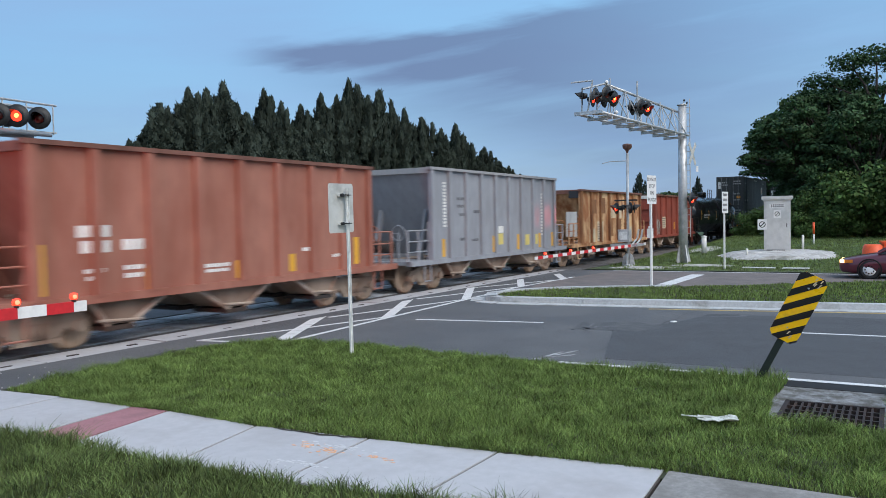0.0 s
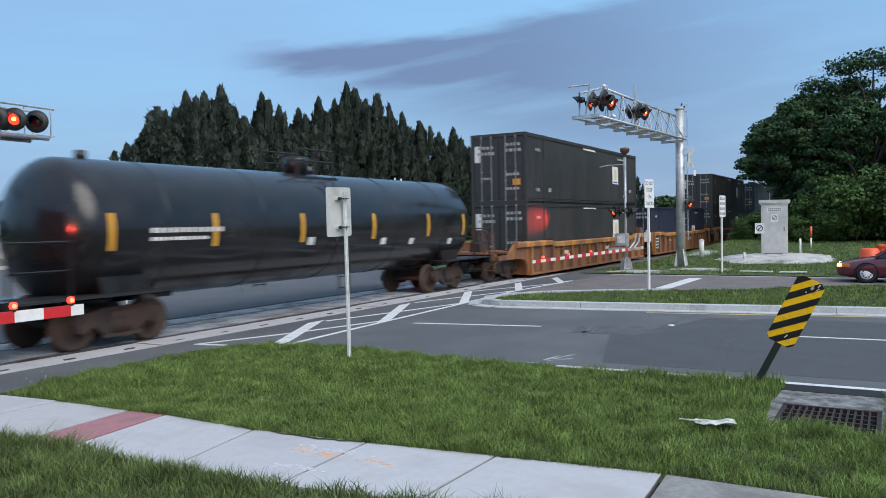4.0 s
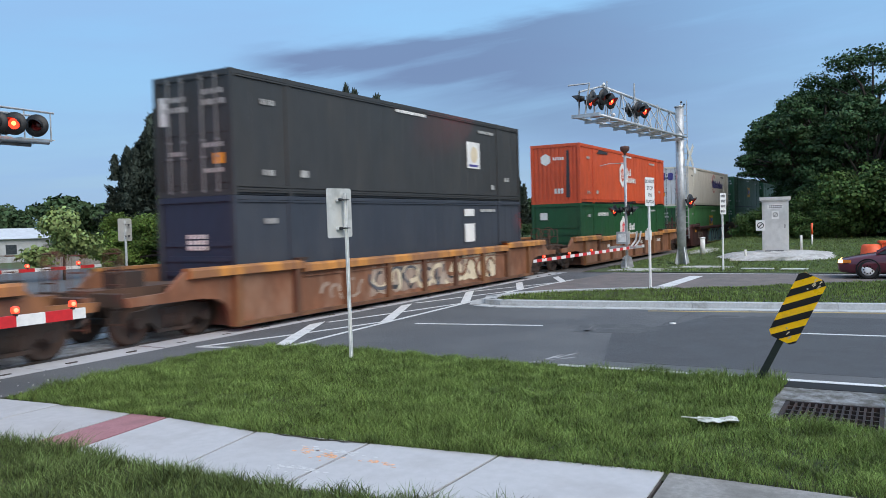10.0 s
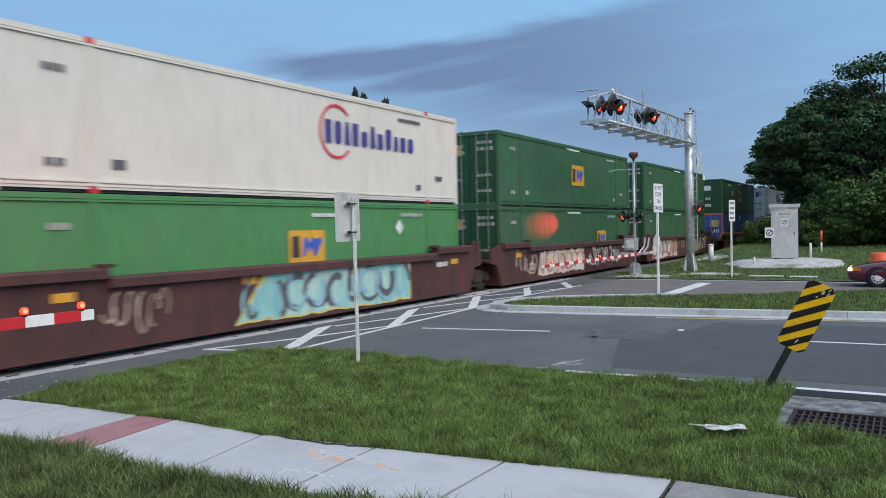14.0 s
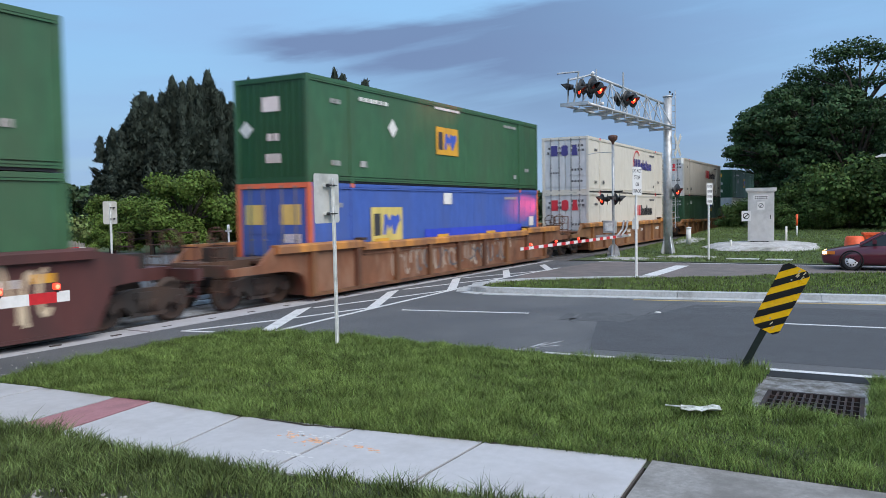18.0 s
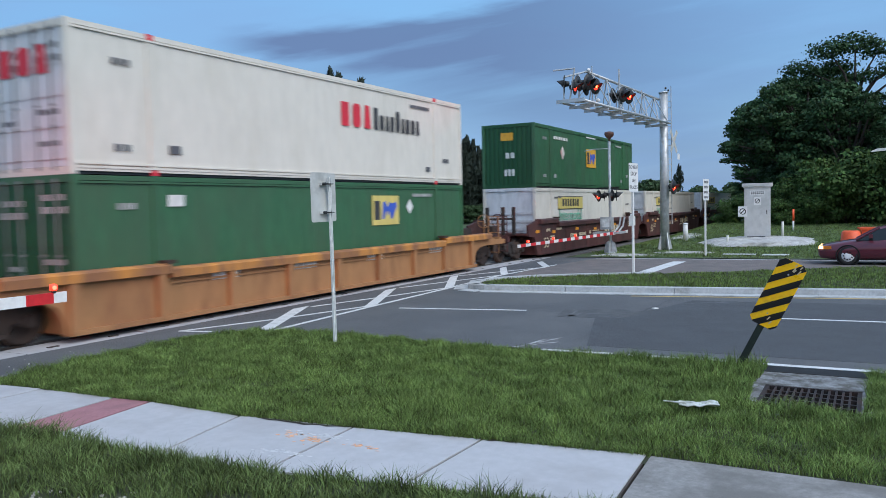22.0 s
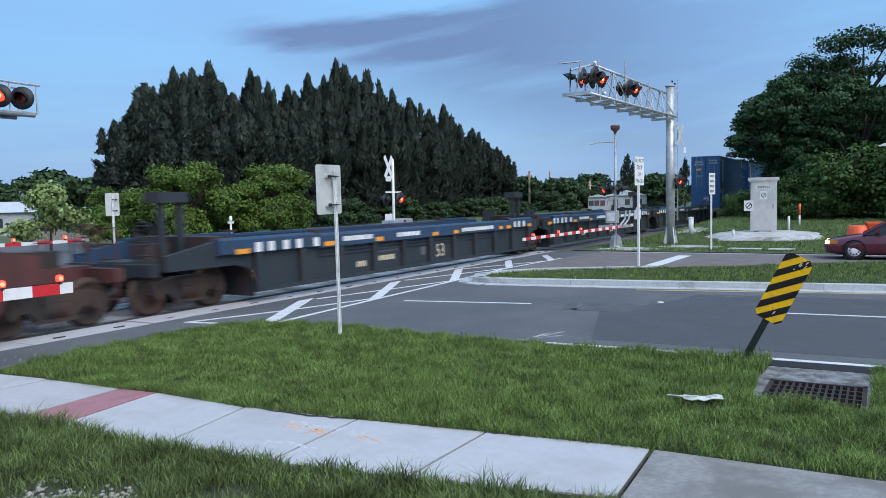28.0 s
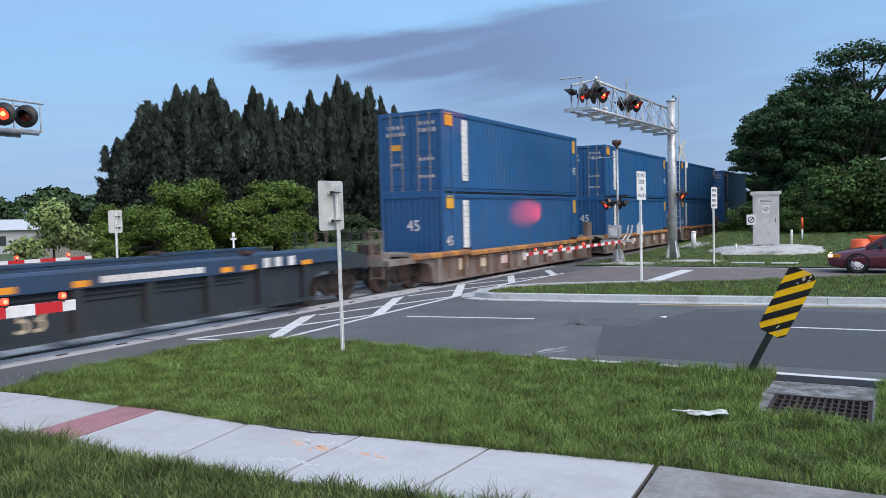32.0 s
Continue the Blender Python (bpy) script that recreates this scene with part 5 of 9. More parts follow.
def hoppers():
    h = hopper(8.38, 10.35, 3.86, H1_MAT, RIM_BROWN, "dusty brown steel hopper car with white markings")
    for x0, x1, z0, z1 in ((0.97, 1.69, 2.14, 2.36), (1.04, 1.69, 1.84, 2.07), (1.96, 2.47, 1.87, 2.08), (1.11, 1.56, 1.46, 1.54), (1.15, 1.5, 1.32, 1.40), (1.99, 2.45, 1.48, 1.57), (2.0, 2.42, 1.32, 1.41), (4.06, 4.83, 1.39, 1.47), (4.1, 4.8, 1.28, 1.35), (6.36, 6.64, 1.50, 1.55), (7.36, 7.69, 1.61, 1.70), (8.6, 9.0, 1.40, 1.48)):
        dashes(h, P_WHITE, x0, x1, z0, z1, 4, -1.452, 0.12)
    for x, z0, z1 in ((0.08, 1.11, 2.03), (2.52, 1.06, 1.53), (5.0, 1.10, 1.50), (6.85, 1.12, 1.56), (9.56, 1.15, 1.90)):
        mark(h, P_YELLOW, x, x + 0.23, z0, z1, -1.452, "reflector", "yellow reflector strip")
    h = hopper(22.15, 10.7, 4.03, H2_MAT, RIM_GREY, "grey painted steel hopper car with yellow reflectors", ribs=9)
    for x0, x1, z0, z1 in ((1.85, 2.75, 3.0, 3.1), (1.85, 2.6, 2.75, 2.85), (2.0, 2.6, 2.45, 2.55), (3.05, 3.7, 2.55, 2.66), (2.0, 2.5, 1.6, 1.7), (2.9, 3.4, 1.55, 1.64)):
        dashes(h, P_GREYDARK, x0, x1, z0, z1, 5, -1.452)
    bm = bmesh.new()
    for k in range(14):
        bx(bm, 0.85, 1.05, -1.455, -1.45, 2.1 + k * 0.11, 2.17 + k * 0.11)
        bx(bm, 9.25, 9.4, -1.455, -1.45, 1.6 + k * 0.13, 1.68 + k * 0.13)
    part("writing", bm, P_WHITE, h)
    for x, z in ((5.05, 1.35), (7.55, 1.25), (8.45, 1.25)):
        mark(h, P_LEMON, x, x + 0.42, z, z + 0.42, -1.452, "placard", "yellow placard")
    mark(h, P_WHITE, 5.05, 5.5, 1.8, 2.05, -1.452)
    for x in (0.75, 4.55, 6.75, 8.95, 10.35):
        mark(h, P_YELLOW, x, x + 0.2, 1.1, 1.7, -1.452, "reflector", "yellow reflector strip")
    h = hopper(36.18, 10.1, 3.63, H3_MAT, RIM_BROWN, "tan hopper car covered in rust with cream patches", bottom=1.0, ribs=7, stake=P_RUSTY)
    for x, w, z0, z1, m in ((1.35, 0.85, 1.05, 1.75, P_CREAM), (2.5, 0.95, 1.1, 2.1, P_CREAM), (4.75, 0.75, 2.25, 2.8, P_CREAM), (5.85, 0.7, 2.25, 2.8, P_CREAM), (6.9, 0.7, 2.2, 2.75, P_CREAM), (8.05, 0.8, 1.15, 1.75, P_CREAM), (1.5, 0.9, 2.5, 3.2, P_RUSTY), (2.9, 0.9, 2.5, 3.3, P_RUSTY), (4.2, 0.9, 1.3, 2.2, P_RUSTY), (5.6, 0.9, 1.3, 2.2, P_RUSTY), (7.0, 0.8, 1.3, 2.0, P_RUSTY)):
        mark(h, m, x, x + w, z0, z1, -1.452, "patch", "cream paint patch" if m is P_CREAM else "rust patch")
    for k in range(7):
        dashes(h, P_GREYDARK, 2.6, 3.35, 1.2 + 0.12 * k, 1.26 + 0.12 * k, 5, -1.4565)
    mark_end(h, P_WHITE, -1.3, -0.75, 1.4, 2.6, -0.02, "plate", "white plate on the end")
    mark_end(h, P_CHARCOAL, -1.4, -0.9, 3.25, 3.6, -0.03, "plate", "black plate with writing")
    h = hopper(49.53, 9.95, 3.64, H4_MAT, RIM_BROWN, "oxide red steel hopper car with a cream panel", bottom=1.03, ribs=7, flat=True)
    mark(h, P_CREAM, 1.64, 2.78, 1.5, 2.25, -1.452, "panel", "cream panel with writing")
    for k in range(5):
        dashes(h, P_GREYDARK, 1.74, 2.68, 1.58 + 0.135 * k, 1.62 + 0.135 * k, 5, -1.4565, 0.15)
    for x in (0.02, 2.80, 4.96, 7.12, 9.66):
        mark(h, P_YELLOW, x, x + (0.38 if x < 1 else 0.22), 1.32 + 0.012 * x, 1.80 + 0.012 * x, -1.452, "reflector", "yellow reflector strip")
    strokes(h, P_FADED, 0.5, 1.5, 1.2, 2.2, 13, 0.05, 3, -1.453)
    dashes(h, P_WHITE, 8.64, 9.14, 1.52, 1.78, 3, -1.452)
    for x0, x1 in ((0.15, 1.3), (9.8, 8.65)):
        outline(h, RIM_BROWN, [(x0, 3.45), (x0 + 0.12, 3.45), (x1 + 0.06, 1.15), (x1 - 0.06, 1.15)], -1.46, "brace")
    mark_end(h, P_WHITE, -1.1, -0.2, 3.4, 3.6, -0.03, "plate", "white stencil on the end chord")


hoppers()


def tank_car(s):
    th = thing("tank_car", "glossy black tank car with yellow reflectors", "railway tank car")
    mover(th, s)
    black = surface("tank_black", (0.012, 0.013, 0.015), 0.2, spread=0.3, grain=3, stain=(0.03, 0.028, 0.025), stain_amount=0.25, stain_scale=0.8)
    Lt, R, c = 16.4, 1.48, 2.34
    prof = [(0.02, 0.0)] + [(R * math.sin(a), 0.75 * (1 - math.cos(a))) for a in np.linspace(0.12, math.pi / 2, 9)]
    prof += [(R, x) for x in (2.5, 5.4, 8.2, 11.0, 13.9)]
    prof += [(R * math.cos(a), Lt - 0.75 + 0.75 * math.sin(a)) for a in np.linspace(0, math.pi / 2 - 0.1, 9)] + [(0.02, Lt)]
    bm = bmesh.new()
    lathe(bm, prof, (0, 0, c), "x", 40)
    part("barrel", bm, black, th)
    for x in (2.4, 5.3, 8.2, 11.1, 14.0):
        bm = bmesh.new()
        lathe(bm, [(R + 0.006, x - 0.02), (R + 0.012, x), (R + 0.006, x + 0.02)], (0, 0, c), "x", 40)
        part("weld_seam", bm, black, th)
    bm = bmesh.new()
    lathe(bm, [(0.34, 0), (0.34, 0.42), (0.30, 0.5), (0.05, 0.52)], (8.2, 0, c + R - 0.05), "z", 20)
    part("manway", bm, black, th)
    for x, y, r, hh in ((9.0, 0.2, 0.14, 0.3), (1.4, 0.0, 0.12, 0.22)):
        bm = bmesh.new()
        lathe(bm, [(r, 0), (r, hh), (0.05, hh + 0.02)], (x, y, c + R - 0.06), "z", 12)
        part("valve", bm, black, th)
    bm = bmesh.new()
    bx(bm, 7.4, 9.2, -0.7, 0.7, c + R - 0.2, c + R - 0.13)
    part("walkway", bm, BLACK_STEEL, th)
    for sgn in (-1, 1):
        bm = bmesh.new()
        for x in (7.5, 8.3, 9.1):
            rod(bm, (x, sgn * 0.62, c + R - 0.22), (x, sgn * 0.62, c + R + 0.62), 0.025, seg=6)
        for zz in (0.3, 0.62):
            rod(bm, (7.5, sgn * 0.62, c + R + zz), (9.1, sgn * 0.62, c + R + zz), 0.022, seg=6)
        part("railing", bm, BLACK_STEEL, th)
        bm = bmesh.new()
        for x in (8.05, 8.5):
            rod(bm, (x, sgn * 1.53, 0.6), (x, sgn * 1.53, c + 0.4), 0.022, seg=6)
            rod(bm, (x, sgn * 1.53, c + 0.4), (x, sgn * 1.0, c + R - 0.2), 0.022, seg=6)
        for k in range(7):
            rod(bm, (8.05, sgn * 1.53, 0.65 + 0.3 * k), (8.5, sgn * 1.53, 0.65 + 0.3 * k), 0.016, seg=6)
        part("ladder", bm, BLACK_STEEL, th)
    for x, d in ((0, 1), (Lt, -1)):
        bm = bmesh.new()
        bx(bm, *sorted((x - d * 1.2, x + d * 3.4)), -0.32, 0.32, 0.82, 1.08)
        bx(bm, *sorted((x - d * 1.2, x - d * 1.05)), -1.45, 1.45, 0.85, 1.12)
        part("stub_sill", bm, black, th)
        bm = bmesh.new()
        ext(bm, [(x + d * 1.0, 1.0), (x + d * 2.0, 1.0), (x + d * 2.3, 1.9), (x + d * 0.7, 1.9)], -1.15, 1.15, "y")
        part("saddle", bm, black, th)
        bm = bmesh.new()
        for yy in (-1.4, 1.4):
            rod(bm, (x - d * 1.1, yy, 1.1), (x - d * 1.1, yy, 2.15), 0.03, seg=6)
            rod(bm, (x + d * 0.1, yy, 1.0), (x + d * 0.1, yy, 2.15), 0.03, seg=6)
            rod(bm, (x - d * 1.1, yy, 2.13), (x + d * 0.1, yy, 2.13), 0.025, seg=6)
            rod(bm, (x - d * 1.1, yy, 1.6), (x + d * 0.1, yy, 1.6), 0.025, seg=6)
        part("end_railing", bm, black, th)
        bm = bmesh.new()
        bx(bm, *sorted((x - d * 1.1, x + d * 2.2)), -1.45, -0.4, 1.04, 1.08)
        part("running_board", bm, BLACK_STEEL, th)
        coupler(th, x - d * 1.1, -d, TRUCK)
        bogie(th, x + d * 1.45, False, 0.9)
    rnd = random.Random(4)
    for x in (0.9, 3.6, 6.6, 9.8, 12.9, 15.3):
        bm = bmesh.new()
        for k in range(5):
            a0, a1 = -0.28 + 0.1 * k, -0.28 + 0.1 * (k + 1)
            q = [(-(R + 0.008) * math.cos(a), c + (R + 0.008) * math.sin(a)) for a in (a0, a1)]
            v = [bm.verts.new((x + dx, y, z)) for (y, z) in q for dx in (0, 0.13)]
            bm.faces.new((v[0], v[1], v[3], v[2]))
        part("reflector", bm, P_YELLOW, th, "yellow reflector strip")
    bm = bmesh.new()
    for k in range(12):
        for r, (a, h) in enumerate(((-0.02, 0.07), (-0.14, 0.05))):
            x = 1.9 + k * (0.17 if r == 0 else 0.13)
            q = [(-(R + 0.009) * math.cos(t), c + (R + 0.009) * math.sin(t)) for t in (a - h / 2, a + h / 2)]
            v = [bm.verts.new((x + dx, y, z)) for (y, z) in q for dx in (0, 0.1)]
            bm.faces.new((v[0], v[1], v[3], v[2]))
    part("writing", bm, P_WHITE, th)
    for x in (6.9, 10.3, 11.9, 14.4):
        bm = bmesh.new()
        q = [(-(R + 0.009) * math.cos(t), c + (R + 0.009) * math.sin(t)) for t in (-0.2 - 0.02 * x, -0.06 - 0.02 * x)]
        v = [bm.verts.new((x + dx, y, z)) for (y, z) in q for dx in (0, 0.25)]
        bm.faces.new((v[0], v[1], v[3], v[2]))
        part("placard", bm, P_WHITE, th)


tank_car(62.35)

# ---- stacked boxes ----
LOW, TOP = 0.26, 3.155


def black_box(s, z, mat, label, plate_z=1.15):
    th = container(s, z, mat, label, height=2.94 if z == TOP else 2.89)
    small_marks(th, z)
    door_marks(th, z)
    p = mark(th, P_WHITE, 11.6, 12.6, z + plate_z, z + plate_z + 0.95, name="decal", label="white decal with a yellow disc and blue bars")
    outline(p, P_CREAM, ngon(12.15, z + plate_z + 0.5, 0.27, 0.3, 14), -1.304)
    mark(p, P_INDIGO, 11.75, 12.45, z + plate_z + 0.06, z + plate_z + 0.14, -1.304)
    dashes(th, P_WHITE, 7.0, 8.8, z + 2.66, z + 2.75, 12, gap=0.12)
    mark_end(th, P_WHITE, 0.85, 1.12, z + 1.75, z + 2.45, 0.028)
    mark_end(th, P_ORANGE, -1.0, -0.65, z + 0.75, z + 1.0, 0.028)
    return th


def build_stacks():
    tan = "tan painted well car, streaked with rust"
    w = well_car(83.68, W_TAN, W_CHORD, tan, True, False, rib=W_RIB, bays=14)
    sill_marks(w)
    for s, f, l in ((103.05, False, False), (122.6, False, True)):
        w = well_car(s, W_TAN, W_CHORD, tan, f, l, rib=W_RIB, bays=14)
        sill_marks(w)
        for x in ((0.1, 16.2) if s < 110 else (0.1,)):
            p = mark(w, P_CHARCOAL, x - 0.2, x + 0.85, 0.4, 1.3, -1.585, "panel", "black panel with white lettering")
            for k in range(4):
                dashes(p, P_WHITE, x - 0.05, x + 0.7, 0.5 + 0.19 * k, 0.6 + 0.19 * k, 4, -1.59)
    black_box(83.68, LOW, C_BLACK, "black steel container in the well of a car")
    black_box(83.68, TOP, C_BLACK, "black steel container stacked on another")
    black_box(103.05, LOW, C_NAVY, "navy blue container riding alone in a well", 0.6)
    black_box(122.6, LOW, C_BLACK, "black steel container in the well of a car", 0.55)
    black_box(122.6, TOP, C_BLACK, "black steel container stacked on another")
    w = well_car(145.89, W_BROWN, W_CHORD, "rusty brown well car with sprayed graffiti", deck=W_DECK, rib=W_RIB_RUSTY)
    mural(w, 5.0, 9.4, 0.3, 1.2, None, P_CREAM_DULL, [P_CHARCOAL, P_CREAM, P_GREYDARK], 11, slant=0.2)
    mural(w, 9.3, 13.2, 0.3, 1.25, None, P_CREAM, [P_CHARCOAL, P_CREAM_DULL, W_BROWN], 13, slant=0.8)
    strokes(w, P_CREAM_DULL, 2.8, 4.8, 0.3, 0.9, 5, 0.1, 12)
    t = container(145.89, LOW, C_SLATE, "slate blue container in the well of a car", end="ribs", end_mat=C_NAVY)
    small_marks(t, LOW)
    mark(t, P_WHITE, 11.3, 12.05, LOW + 1.4, LOW + 2.05, name="decal", label="white decal with a yellow disc")
    mark(t, P_WHITE, 11.3, 12.05, LOW + 2.32, LOW + 2.58)
    for k in range(3):
        dashes_end(t, P_WHITE, -0.35, 0.35, LOW + 1.6 + 0.14 * k, LOW + 1.7 + 0.14 * k, 5, 0.018)
    black_box(145.89, TOP, C_BLACK, "black steel container stacked on another")
    w = well_car(169.25, W_BROWN, W_CHORD, "rusty brown well car with faded paint", deck=W_DECK, rib=W_RIB_RUSTY)
    sill_marks(w, 4)
    t = container(169.25, LOW, C_GREEN_D, "dark green container in the well of a car", end="ribs")
    small_marks(t, LOW)
    hexagon(t, LOW, 6.93, 1.45, 0.72, 0.78, P_RED)
    word_bars(t, P_WHITE, 8.1, LOW + 1.4, 0.4, 3, 0.36, tall=(0, 2))
    word_bars(t, P_WHITE, 7.83, LOW + 1.0, 0.36, 5, 0.33, tall=(0,))
    dashes(t, P_WHITE, 2.6, 4.3, LOW + 2.25, LOW + 2.42, 8)
    dashes(t, P_WHITE, 6.96, 8.76, LOW + 2.36, LOW + 2.45, 12, gap=0.12)
    mark_end(t, P_WHITE, 0.45, 0.85, LOW + 2.1, LOW + 2.45, 0.018, "emblem")
    t = container(169.25, TOP, C_ORANGE, "orange container stacked on a green one", end="flat", height=2.94)
    small_marks(t, TOP)
    hexagon(t, TOP, 6.95, 1.62, 0.6, 0.72, C_ORANGE)
    word_bars(t, P_WHITE, 7.75, TOP + 1.62, 0.42, 3, 0.3, tall=(0, 2))
    word_bars(t, P_WHITE, 7.75, TOP + 1.22, 0.4, 6, 0.3, tall=(0,))
    dashes(t, P_WHITE, 6.95, 8.75, TOP + 2.64, TOP + 2.73, 12, gap=0.12)
    outline(t, P_CHARCOAL, [(2.6, TOP + 2.55), (4.3, TOP + 2.6), (4.4, TOP + 2.72), (2.9, TOP + 2.76)], name="scrape", label="dark scrape")
    outline_pts = [(0.25, 2.35), (0.5, 2.5), (0.75, 2.35), (0.75, 2.05), (0.5, 1.9), (0.25, 2.05)]
    bm = bmesh.new()
    ext(bm, [(y, TOP + z) for y, z in outline_pts], 0.028, 0.033, "x")
    part("emblem", bm, P_WHITE, t)
    dashes_end(t, P_WHITE, -0.45, 0.15, TOP + 2.15, TOP + 2.3, 5, 0.033)
    dashes_end(t, P_WHITE, -0.4, 0.1, TOP + 0.5, TOP + 0.75, 3, 0.033)
    bm = bmesh.new()
    ext(bm, [(-0.75, TOP + 0.3), (-0.55, TOP + 0.3), (-0.6, TOP + 2.6), (-0.72, TOP + 2.6)], 0.028, 0.033, "x")
    part("scrape", bm, P_CHARCOAL, t, "dark scrape")
    # three units on shared trucks, maroon
    mar = "maroon well car with sprayed graffiti"
    w = well_car(192.62, W_MAROON, W_MAROON, mar, True, False, style="smooth", low=1.5, high=1.68)
    mural(w, 5.4, 12.6, 0.22, 1.46, P_LEMON, P_TEAL, [P_TEAL_PALE, P_GREYDARK, P_BLUE_PALE], 21, slant=1.0)
    strokes(w, P_CREAM_DULL, 1.9, 3.5, 0.4, 1.35, 6, 0.06, 22)
    w2 = well_car(212.04, W_MAROON, W_MAROON, mar, False, False, style="smooth", low=1.5, high=1.68)
    mural(w2, 3.0, 8.4, 0.25, 1.35, None, P_PINK, [P_RED_DULL, P_CREAM, P_CREAM_DULL], 23, slant=0.3)
    strokes(w2, P_CREAM_DULL, 0.9, 2.9, 0.5, 1.4, 6, 0.1, 27)
    strokes(w2, P_WHITE, 8.8, 13.8, 0.35, 1.35, 15, 0.075, 24)
    lettering("number", "53", 0.62, P_CREAM, w2, Matrix.Translation((2.35, -1.56, 0.62)) @ SIDE, "painted number")
    w3 = well_car(231.5, W_MAROON, W_MAROON, mar, False, True, style="smooth", low=1.5, high=1.68)
    mural(w3, 0.6, 6.6, 0.2, 1.42, None, P_PINK, [P_CREAM, P_RED_DULL, P_GREYDARK], 25, slant=0.2)
    strokes(w3, P_CREAM_DULL, 7.2, 9.6, 0.7, 1.2, 8, 0.08, 28)
    mural(w3, 10.4, 12.6, 0.25, 1.3, None, P_CREAM_DULL, [P_GREYDARK], 26, slant=0.5)
    strokes(w3, P_CREAM, 12.0, 15.6, 0.3, 1.5, 12, 0.10, 29)
    for ww in (w, w2, w3):
        for x in (0.9, 5.6, 9.6, 15.2):
            mark(ww, P_YELLOW, x, x + 0.45, 1.15, 1.32, -1.528, "reflector", "yellow reflector strip")
        dashes(ww, P_WHITE, 14.3, 15.0, 1.1, 1.25, 4, -1.526)
    t = container(192.62, LOW, C_GREEN_L, "pale green container in a maroon well", end_mat=C_GREEN_D)
    small_marks(t, LOW)
    door_marks(t, LOW)
    yellow_badge(t, LOW, 7.45, 1.27, 0.88)
    diamond(t, LOW, 12.48, 2.15)
    dashes(t, P_WHITE, 8.4, 10.0, LOW + 2.45, LOW + 2.55, 8)
    t = container(192.62, TOP, C_WHITE, "white container with a blue and red emblem", end_mat=C_DOOR_W, casting=P_RED, height=2.94)
    small_marks(t, TOP, P_GREYDARK)
    door_marks(t, TOP, P_GREYDARK)
    word_bars_end(t, P_INDIGO, TOP + 1.95, 0.55)
    ring(t, TOP, 9.5, 1.87, 0.74)
    word_bars(t, P_INDIGO, 9.0, TOP + 1.55, 0.62, 11, 0.405, tall=(0, 1, 2, 3, 5, 7))
    mark_end(t, P_ORANGE, 0.45, 0.85, TOP + 0.75, TOP + 1.1, 0.028)
    # ends in the darker green paint in the shade on that side
    for s, zz in ((212.04, LOW), (212.04, TOP), (231.5, LOW), (231.5, TOP)):
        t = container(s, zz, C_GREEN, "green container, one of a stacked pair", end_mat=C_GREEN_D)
        small_marks(t, zz)
        door_marks(t, zz)
        if s < 220:
            yellow_badge(t, zz, 7.6 if zz == TOP else 11.0, 1.05, 1.0 if zz == TOP else 0.8)
        else:
            yellow_badge(t, zz, 9.8, 1.6 if zz == TOP else 1.55, 1.0 if zz == TOP else 0.95)
            diamond(t, zz, 12.45, 2.2 if zz == TOP else 2.05)
        dashes(t, P_WHITE, 7.05, 8.66, zz + 2.64, zz + 2.72, 10, gap=0.12)
        mark_end(t, P_YELLOW, 0.3, 0.95, zz + 2.0, zz + 2.4, 0.028, "badge")
    # single cars again
    w = well_car(254.85, W_BROWN, W_CHORD, "rusty brown well car with worn pale graffiti", deck=W_DECK, rib=W_RIB_RUSTY)
    strokes(w, P_CREAM_DULL, 3.6, 12.6, 0.3, 1.2, 24, 0.11, 31)
    strokes(w, P_GREYDARK, 5.0, 12.2, 0.35, 1.1, 12, 0.07, 32, -1.542)
    for x in (2.6, 6.4, 10.2, 13.6):
        mark(w, P_YELLOW, x, x + 0.8, 1.44, 1.53, -1.602, "reflector", "yellow reflector strip")
    t = container(254.85, LOW, C_BLUE, "bright blue container with orange end posts", end_mat=C_BLUE, post_mat=C_ORANGE_POST)
    small_marks(t, LOW)
    yellow_badge(t, LOW, 2.9, 1.15, 1.1, P_LEMON)
    mark(t, P_WHITE, 7.43, 8.03, LOW + 2.28, LOW + 2.68)
    mark(t, P_BRIGHT, 6.1, 14.3, LOW + 0.55, LOW + 1.45, name="band", label="brighter blue repainted band")
    mark_end(t, P_LEMON, 0.3, 1.0, LOW + 1.75, LOW + 2.3, 0.028, "badge")
    mark_end(t, P_LEMON, -0.95, -0.25, LOW + 1.75, LOW + 2.3, 0.028, "badge")
    dashes_end(t, P_WHITE, -0.95, -0.35, LOW + 1.25, LOW + 1.5, 4, 0.028)
    for k in range(2):
        mark(t, P_WHITE, 15.1, 15.6, LOW + 0.8 + 0.55 * k, LOW + 1.2 + 0.55 * k)
    t = container(254.85, TOP, C_GREEN, "green container stacked on a blue one", end="flat", end_mat=C_GREEN_D)
    small_marks(t, TOP)
    yellow_badge(t, TOP, 6.97, 1.1, 1.0)
    diamond(t, TOP, 4.2, 1.75, 0.26)
    dashes(t, P_WHITE, 6.91, 8.72, TOP + 2.64, TOP + 2.73, 12, gap=0.12)
    dashes(t, P_WHITE, 2.4, 4.0, TOP + 2.4, TOP + 2.52, 6)
    mark_end(t, P_WHITE, -0.3, 0.3, TOP + 1.95, TOP + 2.35, 0.028, "badge")
    bm = bmesh.new()
    ext(bm, [(0.65, TOP + 1.5), (0.9, TOP + 1.75), (1.15, TOP + 1.5), (0.9, TOP + 1.25)], 0.025, 0.03, "x")
    part("placard", bm, P_WHITE, t)
    dashes_end(t, P_WHITE, -0.25, 0.2, TOP + 1.15, TOP + 1.35, 2, 0.03)
